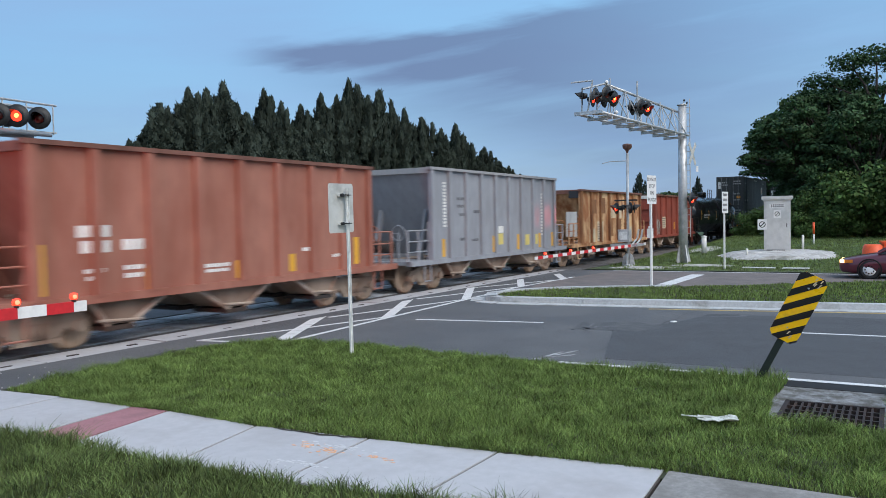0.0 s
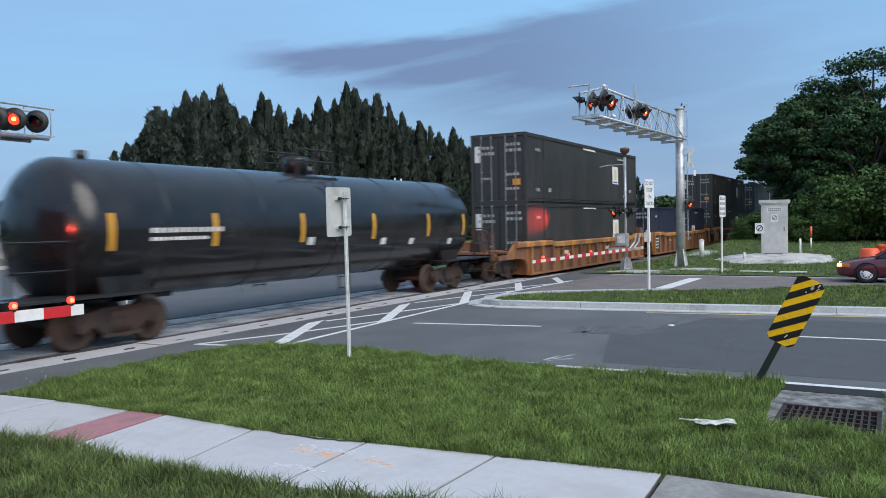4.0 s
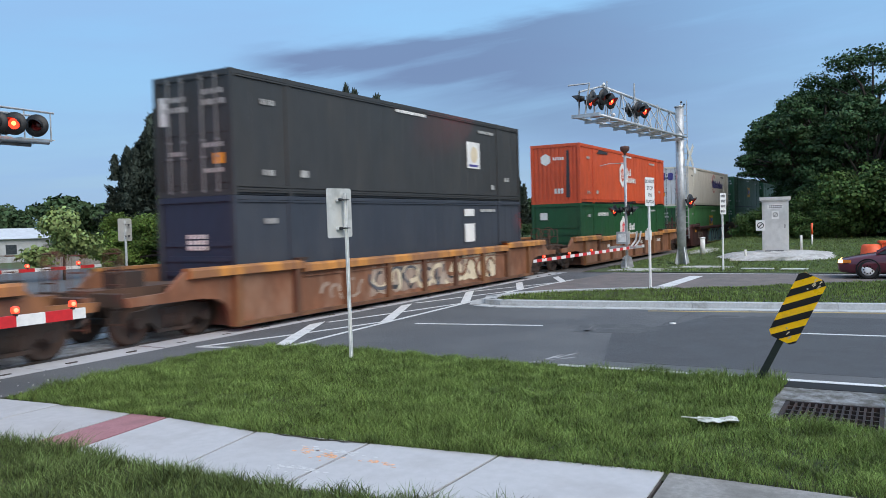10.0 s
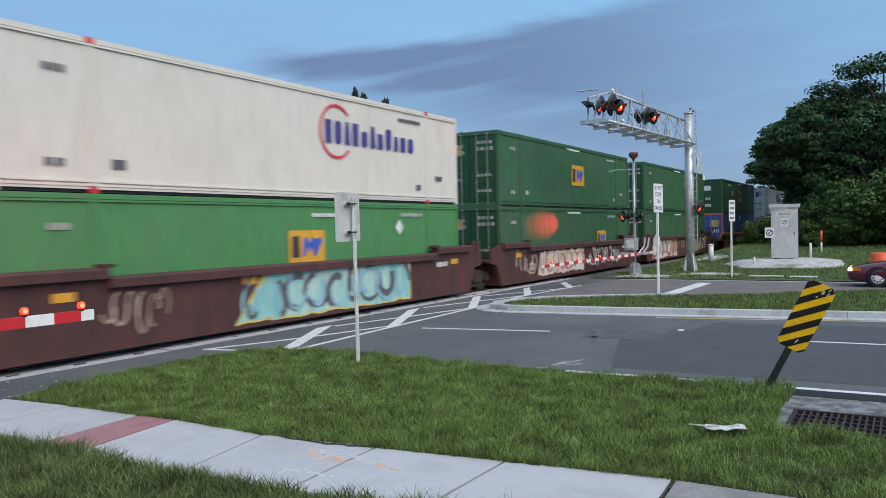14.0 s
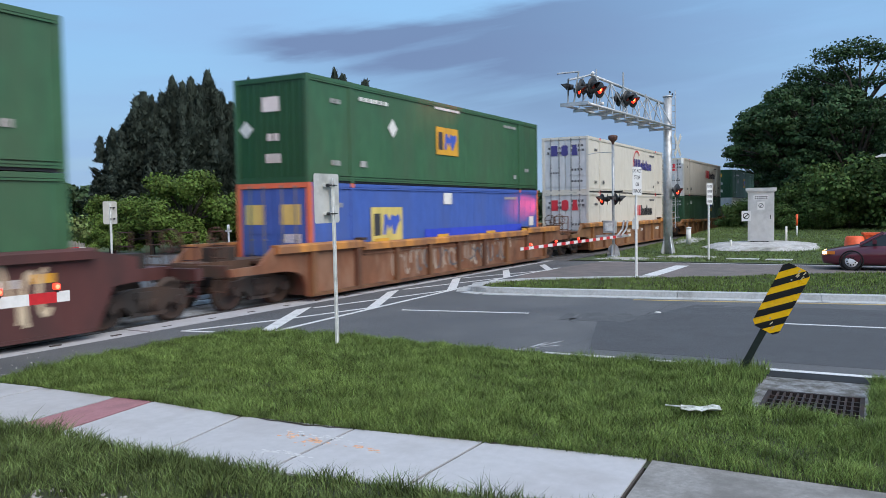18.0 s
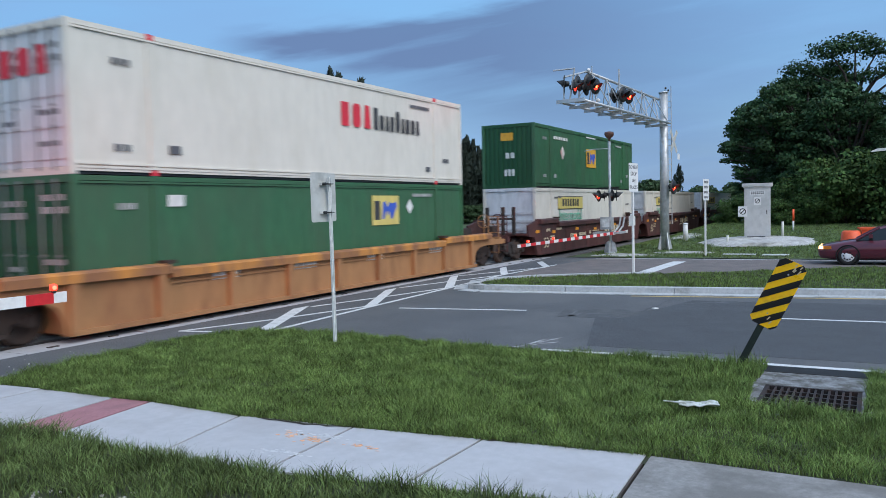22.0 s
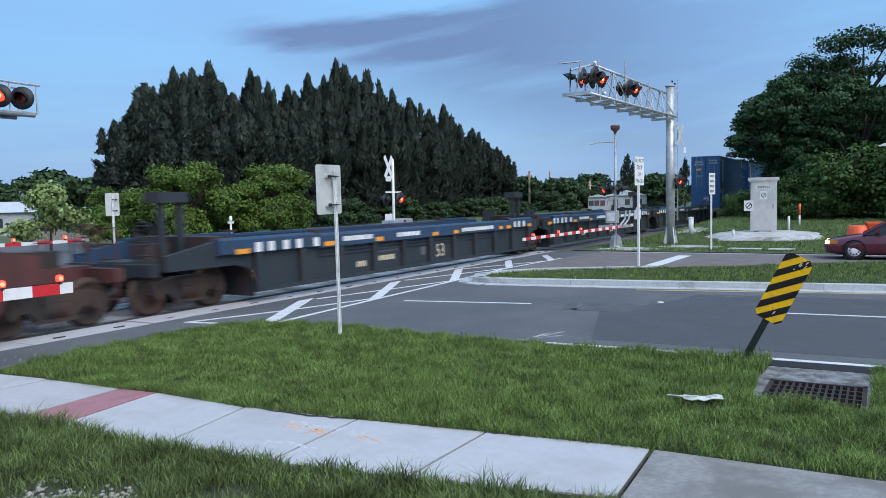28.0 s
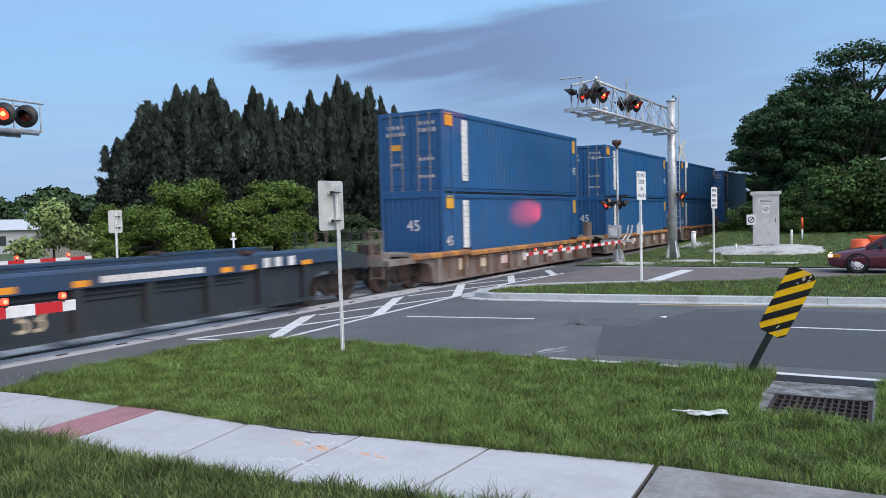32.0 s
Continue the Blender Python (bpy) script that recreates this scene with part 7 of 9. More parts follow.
def cantilever():
    B, T = Vector((38.5, 8.85, 0.1)), Vector((28.4, 10.34, 0.1))
    th = thing("signal_bridge", "galvanised cantilever with red crossing lamps over the road", "railway signal", tuple(B))
    v = T - B
    ang = math.degrees(math.atan2(v.y, v.x))
    frustum_post("mast", th, 0, 0, -0.1, 7.45, 0.215, GALV, 20, 0.195)
    bm = bmesh.new()
    lathe(bm, [(0.23, 0.0), (0.24, 0.02), (0.22, 0.06), (0.05, 0.08)], (0, 0, 7.43), "z", 20)
    part("mast_cap", bm, GALV, th)
    for k in range(4):
        bm = bmesh.new()
        ext(bm, [(0.2, -0.05), (0.40, -0.05), (0.2, 0.85)], -0.025, 0.025, "y")
        g = part("base_gusset", bm, GALV, th)
        g.rotation_euler = (0, 0, radians(90 * k + 45))
    bm = bmesh.new()
    bx(bm, -0.45, 0.45, -0.45, 0.45, -0.35, -0.05)
    soften(bm, 0.02)
    part("footing", bm, CONCRETE_KERB, th)
    # the arm: a deck on two chords beside the mast, a single top chord, lattice between them
    length, near, far, mid = 8.95, 0.25, -0.75, -0.22
    low = lambda a: 6.0 + 0.27 * a / length
    high = lambda a: 7.15 + 0.40 * a / 7.55
    bm = bmesh.new()
    rod(bm, (-0.1, near, low(0)), (length, near, low(length)), 0.055, seg=8)
    arm = part("arm", bm, GALV, th, "lower chord of the arm")
    arm.matrix_basis = pose(0, 0, 0, 0, 0, ang)
    bm = bmesh.new()
    rod(bm, (-0.1, far, low(0)), (length, far, low(length)), 0.055, seg=8)
    part("lower_chord", bm, GALV, arm)
    bm = bmesh.new()
    rod(bm, (0.1, mid, high(0)), (7.6, mid, high(7.6)), 0.06, seg=8)
    part("top_chord", bm, GALV, arm)
    part("end_beam", plain_box(length - 0.08, length + 0.03, far - 0.1, near + 0.1, low(length) - 0.07, low(length) + 0.07), GALV, arm)
    n = 7
    for k in range(n):
        a0, a1 = length * k / n, length * (k + 1) / n
        xm = (a0 + a1) / 2
        grate = part("walkway_grate", plain_box(a0 + 0.04, a1 - 0.04, -0.52, 0.02, low(xm) + 0.055, low(xm) + 0.08), SIGN_BACK, arm)
        part("joist", plain_box(a0 + 0.26, a0 + 0.33, far - 0.05, near + 0.04, low(a0) - 0.16, low(a0) - 0.05), GALV, arm)
        if a1 > 7.8:
            continue
        for y in (far, near):
            for p, q in (((a0, y, low(a0)), (xm, mid, high(xm))), ((xm, mid, high(xm)), (a1, y, low(a1)))):
                bm = bmesh.new()
                rod(bm, p, q, 0.024, seg=6)
                part("lattice", bm, GALV, arm)
    # railed stand at the tip
    zt = low(length)
    for p, q, r in (((8.9, -0.3, zt), (8.95, -0.05, 7.5), 0.035), ((8.9, -0.05, 7.5), (9.2, -0.85, 7.47), 0.035), ((8.9, -0.55, zt), (8.9, -0.55, 7.25), 0.03), ((8.9, -0.55, 7.22), (7.6, mid, high(7.6)), 0.04), ((8.3, -0.2, low(8.3)), (8.3, -0.2, 7.35), 0.03)):
        bm = bmesh.new()
        rod(bm, p, q, r, seg=6)
        part("railing", bm, GALV, arm)
    for a, top in ((5.0, 7.95), (7.55, 7.75), (2.6, 7.3)):
        bm = bmesh.new()
        rod(bm, (a, 0.0, low(a)), (a, 0.0, top), 0.04 if a == 5.0 else 0.025, seg=6)
        part("lamp_stem", bm, GALV, arm)
    # crossing lamps in pairs, back to back
    for a, z, lit in ((8.45, 6.98, False), (7.85, 6.88, True), (5.25, 6.82, False), (4.65, 6.80, True)):
        flasher(arm, (a, 0.30, z), 170, lit, 0.32, 6)
        flasher(arm, (a, -0.15, z), 3, False, 0.32, 6)
        bm = bmesh.new()
        rod(bm, (a, 0.12, z), (a, -0.05, z), 0.05, seg=8)
        part("lamp_bracket", bm, BLACK_STEEL, arm)
    flasher(arm, (8.9, -0.52, 6.95), 28, False, 0.34)
    flasher(arm, (8.8, -0.12, 6.80), 190, True, 0.30)
    bm = bmesh.new()
    lathe(bm, [(0.02, -0.08), (0.075, -0.03), (0.075, 0.03), (0.02, 0.08)], (7.75, -0.05, 7.58), "z", 12)
    part("bell_cap", bm, WHITE_SIGN, arm)
    bm = bmesh.new()
    lathe(bm, [(0.02, -0.07), (0.08, -0.03), (0.08, 0.03), (0.02, 0.08)], (7.6, 0.28, low(7.6) + 0.13), "z", 10)
    part("arm_lamp_cap", bm, WHITE_SIGN, arm)
    # ladder close behind the mast
    bm = bmesh.new()
    for y in (-0.30, -0.02):
        rod(bm, (0.22, y, 1.2), (0.22, y, 7.75), 0.02, seg=6)
    ladder = part("ladder", bm, GALV, th)
    for k in range(21):
        bm = bmesh.new()
        rod(bm, (0.22, -0.30, 1.35 + 0.3 * k), (0.22, -0.02, 1.35 + 0.3 * k), 0.014, seg=6)
        part("rung", bm, GALV, ladder)
    for z in (7.62, 7.5):
        bm = bmesh.new()
        lathe(bm, [(0.01, 0.0), (0.05, 0.03), (0.03, 0.1)], (0.1, -0.2 + (z - 7.5), z), "z", 8)
        part("cable_gland", bm, BLACK_STEEL, th)
    # mast lamp, its bracket, and the crossed boards
    flasher(th, (-0.1, -0.46, 2.96), -14, True, 0.34)
    bm = bmesh.new()
    rod(bm, (0.0, -0.1, 3.05), (-0.05, -0.36, 3.0), 0.05, seg=8)
    part("lamp_bracket", bm, BLACK_STEEL, th)
    crossbuck(th, (0.25, -0.42, 5.15), 172, 1.3, SIGN_BACK)
    mark(th, WHITE_SIGN, 0.1, 0.6, 4.28, 4.55, -0.6, "track_sign")


def gate_post():
    at = (36.3, 10.86, 0.0)
    th = thing("crossing_gate", "lowered red and white crossing gate with a bell post", "crossing gate", at)
    frustum_post("mast", th, 0, 0, 0.1, 5.25, 0.065, GALV, 12)
    bm = bmesh.new()
    for k in range(4):
        ext(bm, [(0.05, 0.05), (0.32, 0.05), (0.22, 0.5), (0.08, 0.62)], -0.02, 0.02, "y")
        bmesh.ops.rotate(bm, verts=bm.verts, cent=(0, 0, 0), matrix=Matrix.Rotation(math.pi / 2, 3, "Z"))
    lathe(bm, [(0.3, 0.0), (0.3, 0.06), (0.14, 0.1)], (0, 0, 0), "z", 12)
    part("mast_base", bm, GALV, th)
    bm = bmesh.new()
    lathe(bm, [(0.03, -0.28), (0.05, -0.2), (0.08, -0.12), (0.2, -0.02), (0.22, 0.1), (0.2, 0.17), (0.03, 0.2)], (0, 0, 5.5), "z", 16)
    part("bell", bm, surface("bell_brown", (0.16, 0.075, 0.055), 0.5), th, "brown bell")
    bm = bmesh.new()
    rod(bm, (0, 0, 4.9), (-0.9, 0.5, 4.85), 0.02, seg=6)
    rod(bm, (-0.9, 0.5, 4.85), (-1.35, 0.75, 4.75), 0.02, seg=6)
    part("side_wire", bm, GALV, th)
    bm = bmesh.new()
    bx(bm, -0.04, 0.04, -0.45, 0.62, 3.04, 3.11)
    part("crossarm", bm, BLACK_STEEL, th)
    for y, lit in ((0.52, True), (-0.12, False)):
        flasher(th, (-0.08, y, 2.72), 222, lit, 0.27)
    for y in (0.28, -0.30):
        flasher(th, (0.05, y, 2.72), 20, False, 0.25)
    bm = bmesh.new()
    bx(bm, -0.22, 0.22, -0.1, 0.42, 1.15, 1.72)
    soften(bm, 0.03, 2)
    motor = part("gate_motor", bm, GALV, th)
    bm = bmesh.new()
    bx(bm, -0.25, -0.22, -0.02, 0.34, 1.25, 1.62)
    part("motor_cover", bm, GALV_PALE, motor)
    # side arms that carry the barrier, and the bent counterweight arms
    for y0 in (-0.55, 0.62):
        bm = bmesh.new()
        bx(bm, -0.62, 0.52, y0 - 0.03, y0 + 0.03, 0.95, 1.05)
        part("arm_support", bm, GALV, th)
    for x0 in (-0.6, 0.48):
        part("arm_support", plain_box(x0 - 0.03, x0 + 0.03, -0.58, 0.65, 0.95, 1.05), GALV, th)
    for y0 in (-0.52, -0.34):
        bm = bmesh.new()
        rod(bm, (0.1, y0 + 0.2, 0.98), (0.3, y0, 1.3), 0.045, seg=6)
        rod(bm, (0.3, y0, 1.3), (0.36, y0 - 0.06, 1.72), 0.045, seg=6)
        part("counterweight_arm", bm, GALV, th)
    bm = bmesh.new()
    bx(bm, 0.35, 0.75, -0.98, -0.78, 1.3, 1.74)
    soften(bm, 0.03)
    part("counterweight", bm, WHITE_PAINT, th)
    striped_arm(th, (1.4, -0.42, 1.0), (-10.5, 0.2, 0.92), 0.13, (0.55, 0.74, 0.93), 0.41)
    for k in range(2):
        bm = bmesh.new()
        lathe(bm, [(0.03, 0), (0.07, 0.05), (0.05, 0.12)], (0.45 + 0.2 * k, -0.88, 1.73), "z", 8)
        part("lamp_cap", bm, WHITE_PAINT, th)


def near_gate():
    th = thing("crossing_gate", "lowered red and white crossing gate arm with lit lamps", "crossing gate", (-3.4, 9.55, 0.0))
    frustum_post("mast", th, 0, 0, -0.05, 4.2, 0.065, GALV, 12)
    bm = bmesh.new()
    bx(bm, -0.3, 0.35, -0.25, 0.2, 0.95, 1.55)
    soften(bm, 0.03, 2)
    part("gate_motor", bm, GALV, th)
    bm = bmesh.new()
    bx(bm, -0.35, 0.35, -0.35, 0.35, -0.1, 0.12)
    part("mast_base", bm, GALV, th)
    striped_arm(th, (0.3, 0.05, 1.28), (10.35, 0.08, 1.265), 0.175, (0.902, 0.982), 0.385)
    bm = bmesh.new()
    bx(bm, -0.7, 0.7, -0.04, 0.04, 2.9, 2.98)
    part("crossarm", bm, BLACK_STEEL, th)
    for x, lit in ((-0.5, False), (0.5, True)):
        flasher(th, (x, 0.2, 2.7), 110, lit, 0.24)


def far_signals():
    """Lamps, boards and gate on the other side of the rails."""
    th = thing("crossing_signal", "white crossbuck post with red lamps and a control box", "railway signal", (28.75, 18.3, 0.0), group="signals beyond the tracks")
    frustum_post("mast", th, 0, 0, -0.06, 4.15, 0.06, WHITE_PAINT, 12)
    crossbuck(th, (-0.45, -0.06, 3.8), 8, 1.15)
    mark(th, WHITE_SIGN, -0.65, -0.25, 3.2, 3.42, -0.05, "track_sign")
    bm = bmesh.new()
    bx(bm, -0.6, 0.6, -0.03, 0.03, 2.72, 2.78)
    part("crossarm", bm, WHITE_PAINT, th)
    flasher(th, (-0.42, 0.1, 2.45), 175, False, 0.26)
    flasher(th, (0.40, -0.12, 2.45), -8, True, 0.30)
    for x, z, w in ((0.0, 1.2, 0.5), (0.7, 1.25, 0.35)):
        bm = bmesh.new()
        bx(bm, x - w, x + w, -0.3, 0.3, z - 0.3, z + 0.35)
        soften(bm, 0.04, 2)
        part("control_box", bm, GALV, th)
    th = thing("signal_bridge", "cantilever arm with red lamps beyond the tracks", "railway signal", (5.2, 20.2, 0.0), group="signals beyond the tracks")
    frustum_post("mast", th, 0, 0, -0.06, 6.6, 0.22, GALV, 18, 0.19)
    bm = bmesh.new()
    for y in (-0.4, 0.4):
        rod(bm, (0.1, y, 4.86), (8.22, y, 4.82), 0.06, seg=8)
    arm = part("arm", bm, GALV, th)
    for y in (-0.4, 0.4):
        bm = bmesh.new()
        rod(bm, (0.1, y, 5.75), (8.4, y, 5.62), 0.03, seg=6)
        part("top_rail", bm, GALV, arm)
    for k in range(7):
        bm = bmesh.new()
        bx(bm, 1.2 * k + 0.2, 1.2 * k + 1.2, -0.4, 0.4, 4.88, 4.905)
        part("walkway_grate", bm, SIGN_BACK, arm)
    for x in (8.3, 7.55, 6.9, 5.4, 3.6, 1.8):
        for y in (-0.4, 0.4):
            bm = bmesh.new()
            rod(bm, (x, y, 4.84), (x, y, 5.65), 0.02, seg=6)
            part("railing_post", bm, GALV, arm)
    flasher(th, (7.86, -0.45, 5.24), -52, False, 0.30)
    flasher(th, (7.25, -0.45, 5.24), -52, True, 0.30)
    flasher(th, (6.75, -0.45, 5.22), -52, False, 0.30)
    flasher(th, (7.2, -0.1, 5.25), 130, False, 0.28)
    th = thing("crossing_gate", "lowered far crossing gate with lit red lamps", "crossing gate", (4.6, 18.75, 0.0), group="signals beyond the tracks")
    frustum_post("mast", th, 0, 0, -0.06, 3.4, 0.065, GALV, 12)
    bm = bmesh.new()
    bx(bm, -0.3, 0.35, -0.25, 0.2, 0.95, 1.6)
    soften(bm, 0.03, 2)
    part("gate_motor", bm, GALV, th)
    striped_arm(th, (0.3, -0.05, 1.46), (9.45, -0.05, 1.47), 0.10, (0.77, 0.925), 0.40)


def bungalow():
    x, y = 43.5, 5.2
    z = bank_height(x, y)
    th = thing("limerock_mound", "low mound of white limerock under the cabinet", "mound", (x, y, z), kind="structure")
    bm = bmesh.new()
    rnd = random.Random(2)
    rings = []
    for k, (r, h) in enumerate(((1.0, -0.12), (0.9, 0.06), (0.75, 0.14), (0.5, 0.20), (0.2, 0.22))):
        rings.append([bm.verts.new((3.3 * r * math.cos(a) * (0.9 + 0.2 * rnd.random()), 3.0 * r * math.sin(a) * (0.9 + 0.2 * rnd.random()), h + 0.05 * rnd.random())) for a in np.linspace(0, 2 * math.pi, 29)[:-1]])
    for p, q in zip(rings, rings[1:]):
        for i in range(28):
            bm.faces.new((p[i], p[(i + 1) % 28], q[(i + 1) % 28], q[i]))
    bm.faces.new(rings[-1])
    part("rock_fill", bm, RIP, th)
    th = thing("signal_cabinet", "aluminium railway signal cabinet on a white mound", "equipment cabinet", (x, y + 0.1, z + 0.21), 8)
    bm = bmesh.new()
    bx(bm, -0.45, 0.45, -0.62, 0.62, 0.06, 2.6)
    soften(bm, 0.02)
    part("body", bm, ALU, th)
    bm = bmesh.new()
    bx(bm, -0.56, 0.56, -0.73, 0.73, 2.62, 2.78)
    bx(bm, -0.5, 0.5, -0.67, 0.67, 2.56, 2.62)
    soften(bm, 0.015)
    part("roof", bm, ALU, th)
    bm = bmesh.new()
    bx(bm, -0.475, -0.45, -0.54, 0.54, 0.25, 2.5)
    soften(bm, 0.006)
    door = part("door", bm, ALU, th)
    bm = bmesh.new()
    bx(bm, -0.50, -0.475, -0.46, -0.42, 1.2, 1.4)
    part("handle", bm, BLACK_STEEL, door)
    mark_end(door, WHITE_SIGN, -0.34, 0.36, 2.2, 2.4, -0.475, "plate", "white plate with writing")
    for k in range(2):
        dashes_end(door, P_GREYDARK, -0.3, 0.32, 2.225 + 0.08 * k, 2.28 + 0.08 * k, 7, -0.4795)
    for yy, zz, s in ((0.0, 1.88, 0.34), (0.70, 1.36, 0.44)):
        p = mark_end(th if yy else door, WHITE_SIGN, yy - s / 2, yy + s / 2, zz - s * 0.6, zz + s * 0.6, -0.48, "notice", "white no-entry notice")
        bm = bmesh.new()
        n = 20
        for k in range(n):
            a, b = 2 * math.pi * k / n, 2 * math.pi * (k + 1) / n
            ext(bm, [(yy + r * math.cos(t), zz + r * math.sin(t)) for r, t in ((s * 0.36, a), (s * 0.36, b), (s * 0.27, b), (s * 0.27, a))], -0.488, -0.484, "x")
        ext(bm, [(yy - 0.27 * s, zz + 0.2 * s), (yy - 0.2 * s, zz + 0.27 * s), (yy + 0.27 * s, zz - 0.2 * s), (yy + 0.2 * s, zz - 0.27 * s)], -0.488, -0.484, "x")
        part("symbol", bm, INK, p)
    bm = bmesh.new()
    bx(bm, -0.52, -0.44, -0.36, 0.5, -0.02, 0.08)
    part("sill", bm, BLACK_STEEL, th)
    for px, py, h in ((44.6, 4.2, 0.95), (41.2, 6.4, 0.5)):
        th = thing("marker_post", "short pale post beside the cabinet", "post", (px, py, bank_height(px, py)))
        frustum_post("tube", th, 0, 0, -0.05, h, 0.06, SIGN_BACK, 10)
    for px, py in ((44.2, 9.05),):
        th = thing("vent_pipe", "white pipe marker by the rails", "pipe", (px, py, bank_height(px, py)))
        frustum_post("tube", th, 0, 0, -0.05, 0.9, 0.13, WHITE_PAINT, 14)
        bm = bmesh.new()
        lathe(bm, [(0.15, 0), (0.15, 0.06), (0.03, 0.09)], (0, 0, 0.88), "z", 14)
        part("cap", bm, WHITE_PAINT, th)
    px, py = 50.1, 4.15
    th = thing("utility_stake", "white utility stake with an orange top", "stake", (px, py, bank_height(px, py)), 0)
    frustum_post("shaft", th, 0, 0, -0.05, 0.62, 0.05, WHITE_PAINT, 10)
    frustum_post("sleeve", th, 0, 0, 0.62, 1.28, 0.062, ORANGE_PLASTIC, 10)


def bins():
    for x, y, w, h, lab in ((42.6, 1.0, 0.44, 0.62, "orange plastic barrel in the grass"), (43.2, 0.0, 0.62, 0.74, "orange plastic bin in the grass")):
        th = thing("orange_bin", lab, "bin", (x, y, bank_height(x, y) - 0.02), 8)
        bm = bmesh.new()
        if w < 0.5:
            lathe(bm, [(w, 0), (w * 1.03, 0.2), (w * 0.98, 0.22), (w, 0.40), (w * 0.95, 0.42), (w * 0.93, h - 0.08), (w * 0.75, h), (0.05, h)], (0, 0, 0), "z", 20)
            part("body", bm, ORANGE_PLASTIC, th)
        else:
            vs = bx(bm, -0.45, 0.45, -w, w, 0, h - 0.1)
            for v in vs[::1]:
                if v.co.z < 0.1:
                    v.co.x *= 0.85
                    v.co.y *= 0.85
            soften(bm, 0.03, 2)
            part("body", bm, ORANGE_PLASTIC, th)
            bm = bmesh.new()
            bx(bm, -0.5, 0.5, -w - 0.06, w + 0.06, h - 0.1, h)
            soften(bm, 0.02)
            part("rim", bm, ORANGE_PLASTIC, th)


def drain():
    th = thing("storm_drain", "rusty iron storm drain grate in a concrete apron", "storm drain", (0, 0, 0), kind="structure")
    x0, x1, y0, y1 = 9.25, 10.62, 0.12, 1.20
    for a, b, c, d in ((9.15, x0, -0.02, 1.38), (x1, 11.9, -0.02, 1.38), (x0, x1, -0.02, y0), (x0, x1, y1, 1.38)):
        bm = bmesh.new()
        ext(bm, [(a, c), (b, c), (b, d), (a, d)], -0.25, 0.012 if a < x1 else 0.006, "z")
        part("apron", bm, CONCRETE_DIRTY, th, "stained concrete apron")
    bm = bmesh.new()
    bx(bm, x0, x1, y0, y1, -0.6, -0.55)
    part("pit", bm, PIT, th)
    bm = bmesh.new()
    for a, b, c, d in ((x0, x0 + 0.05, y0, y1), (x1 - 0.05, x1, y0, y1), (x0, x1, y0, y0 + 0.05), (x0, x1, y1 - 0.05, y1)):
        bx(bm, a, b, c, d, -0.12, 0.022)
    part("frame", bm, IRON, th)
    n = 12
    # black strip paints the gutter shadow over the joint at the road edge
    bm = bmesh.new()
    bx(bm, 11.5, 11.9, -0.02, 1.38, 0.004, 0.012)
    part("joint_strip", bm, INK, th, "black strip for the gutter shadow and joint along the road edge")
    for k in range(n):
        y = y0 + 0.05 + (y1 - y0 - 0.1) * (k + 1) / (n + 1)
        bm = bmesh.new()
        bx(bm, x0 + 0.05, x1 - 0.05, y - 0.012, y + 0.012, -0.05, 0.016)
        part("bar", bm, IRON, th)
    for k in range(5):
        x = x0 + 0.05 + (x1 - x0 - 0.1) * (k + 1) / 6
        bm = bmesh.new()
        bx(bm, x - 0.018, x + 0.018, y0 + 0.05, y1 - 0.05, -0.05, 0.013)
        part("cross_bar", bm, IRON, th)


def litter():
    th = thing("plastic_scrap", "crumpled white plastic scrap lying in the grass", "litter", (8.95, 1.70, 0.075), 20)
    rnd = random.Random(5)
    bm = bmesh.new()
    g = [[bm.verts.new((-0.10 + 0.05 * i + 0.02 * rnd.random(), -0.22 + 0.07 * j + 0.02 * rnd.random(), 0.035 * rnd.random() + 0.015)) for j in range(7)] for i in range(5)]
    for i in range(4):
        for j in range(6):
            bm.faces.new((g[i][j], g[i + 1][j], g[i + 1][j + 1], g[i][j + 1]))
    scrap = surface("dull_plastic", (0.60, 0.62, 0.58), 0.7, spread=0.2, grain=20, stain=(0.26, 0.27, 0.23), stain_amount=0.35, stain_scale=9)
    sh = part("sheet", bm, scrap, th)
    md = sh.modifiers.new("thick", "SOLIDIFY")
    md.thickness = 0.008
    bm = bmesh.new()
    rod(bm, (0.02, 0.15, 0.04), (0.06, 0.38, 0.05), 0.012, 0.006, 6)
    part("strip", bm, scrap, th)
    th = thing("plastic_scrap", "pale flat scraps lying in the far grass", "litter", (35.4, 4.2, bank_height(35.4, 4.2) + 0.03))
    for a, b, c, d in ((-0.3, 0.3, -1.1, -0.1), (-0.1, 0.4, 0.2, 1.5)):
        bm = bmesh.new()
        bx(bm, a, b, c, d, 0, 0.03)
        part("sheet", bm, scrap, th)


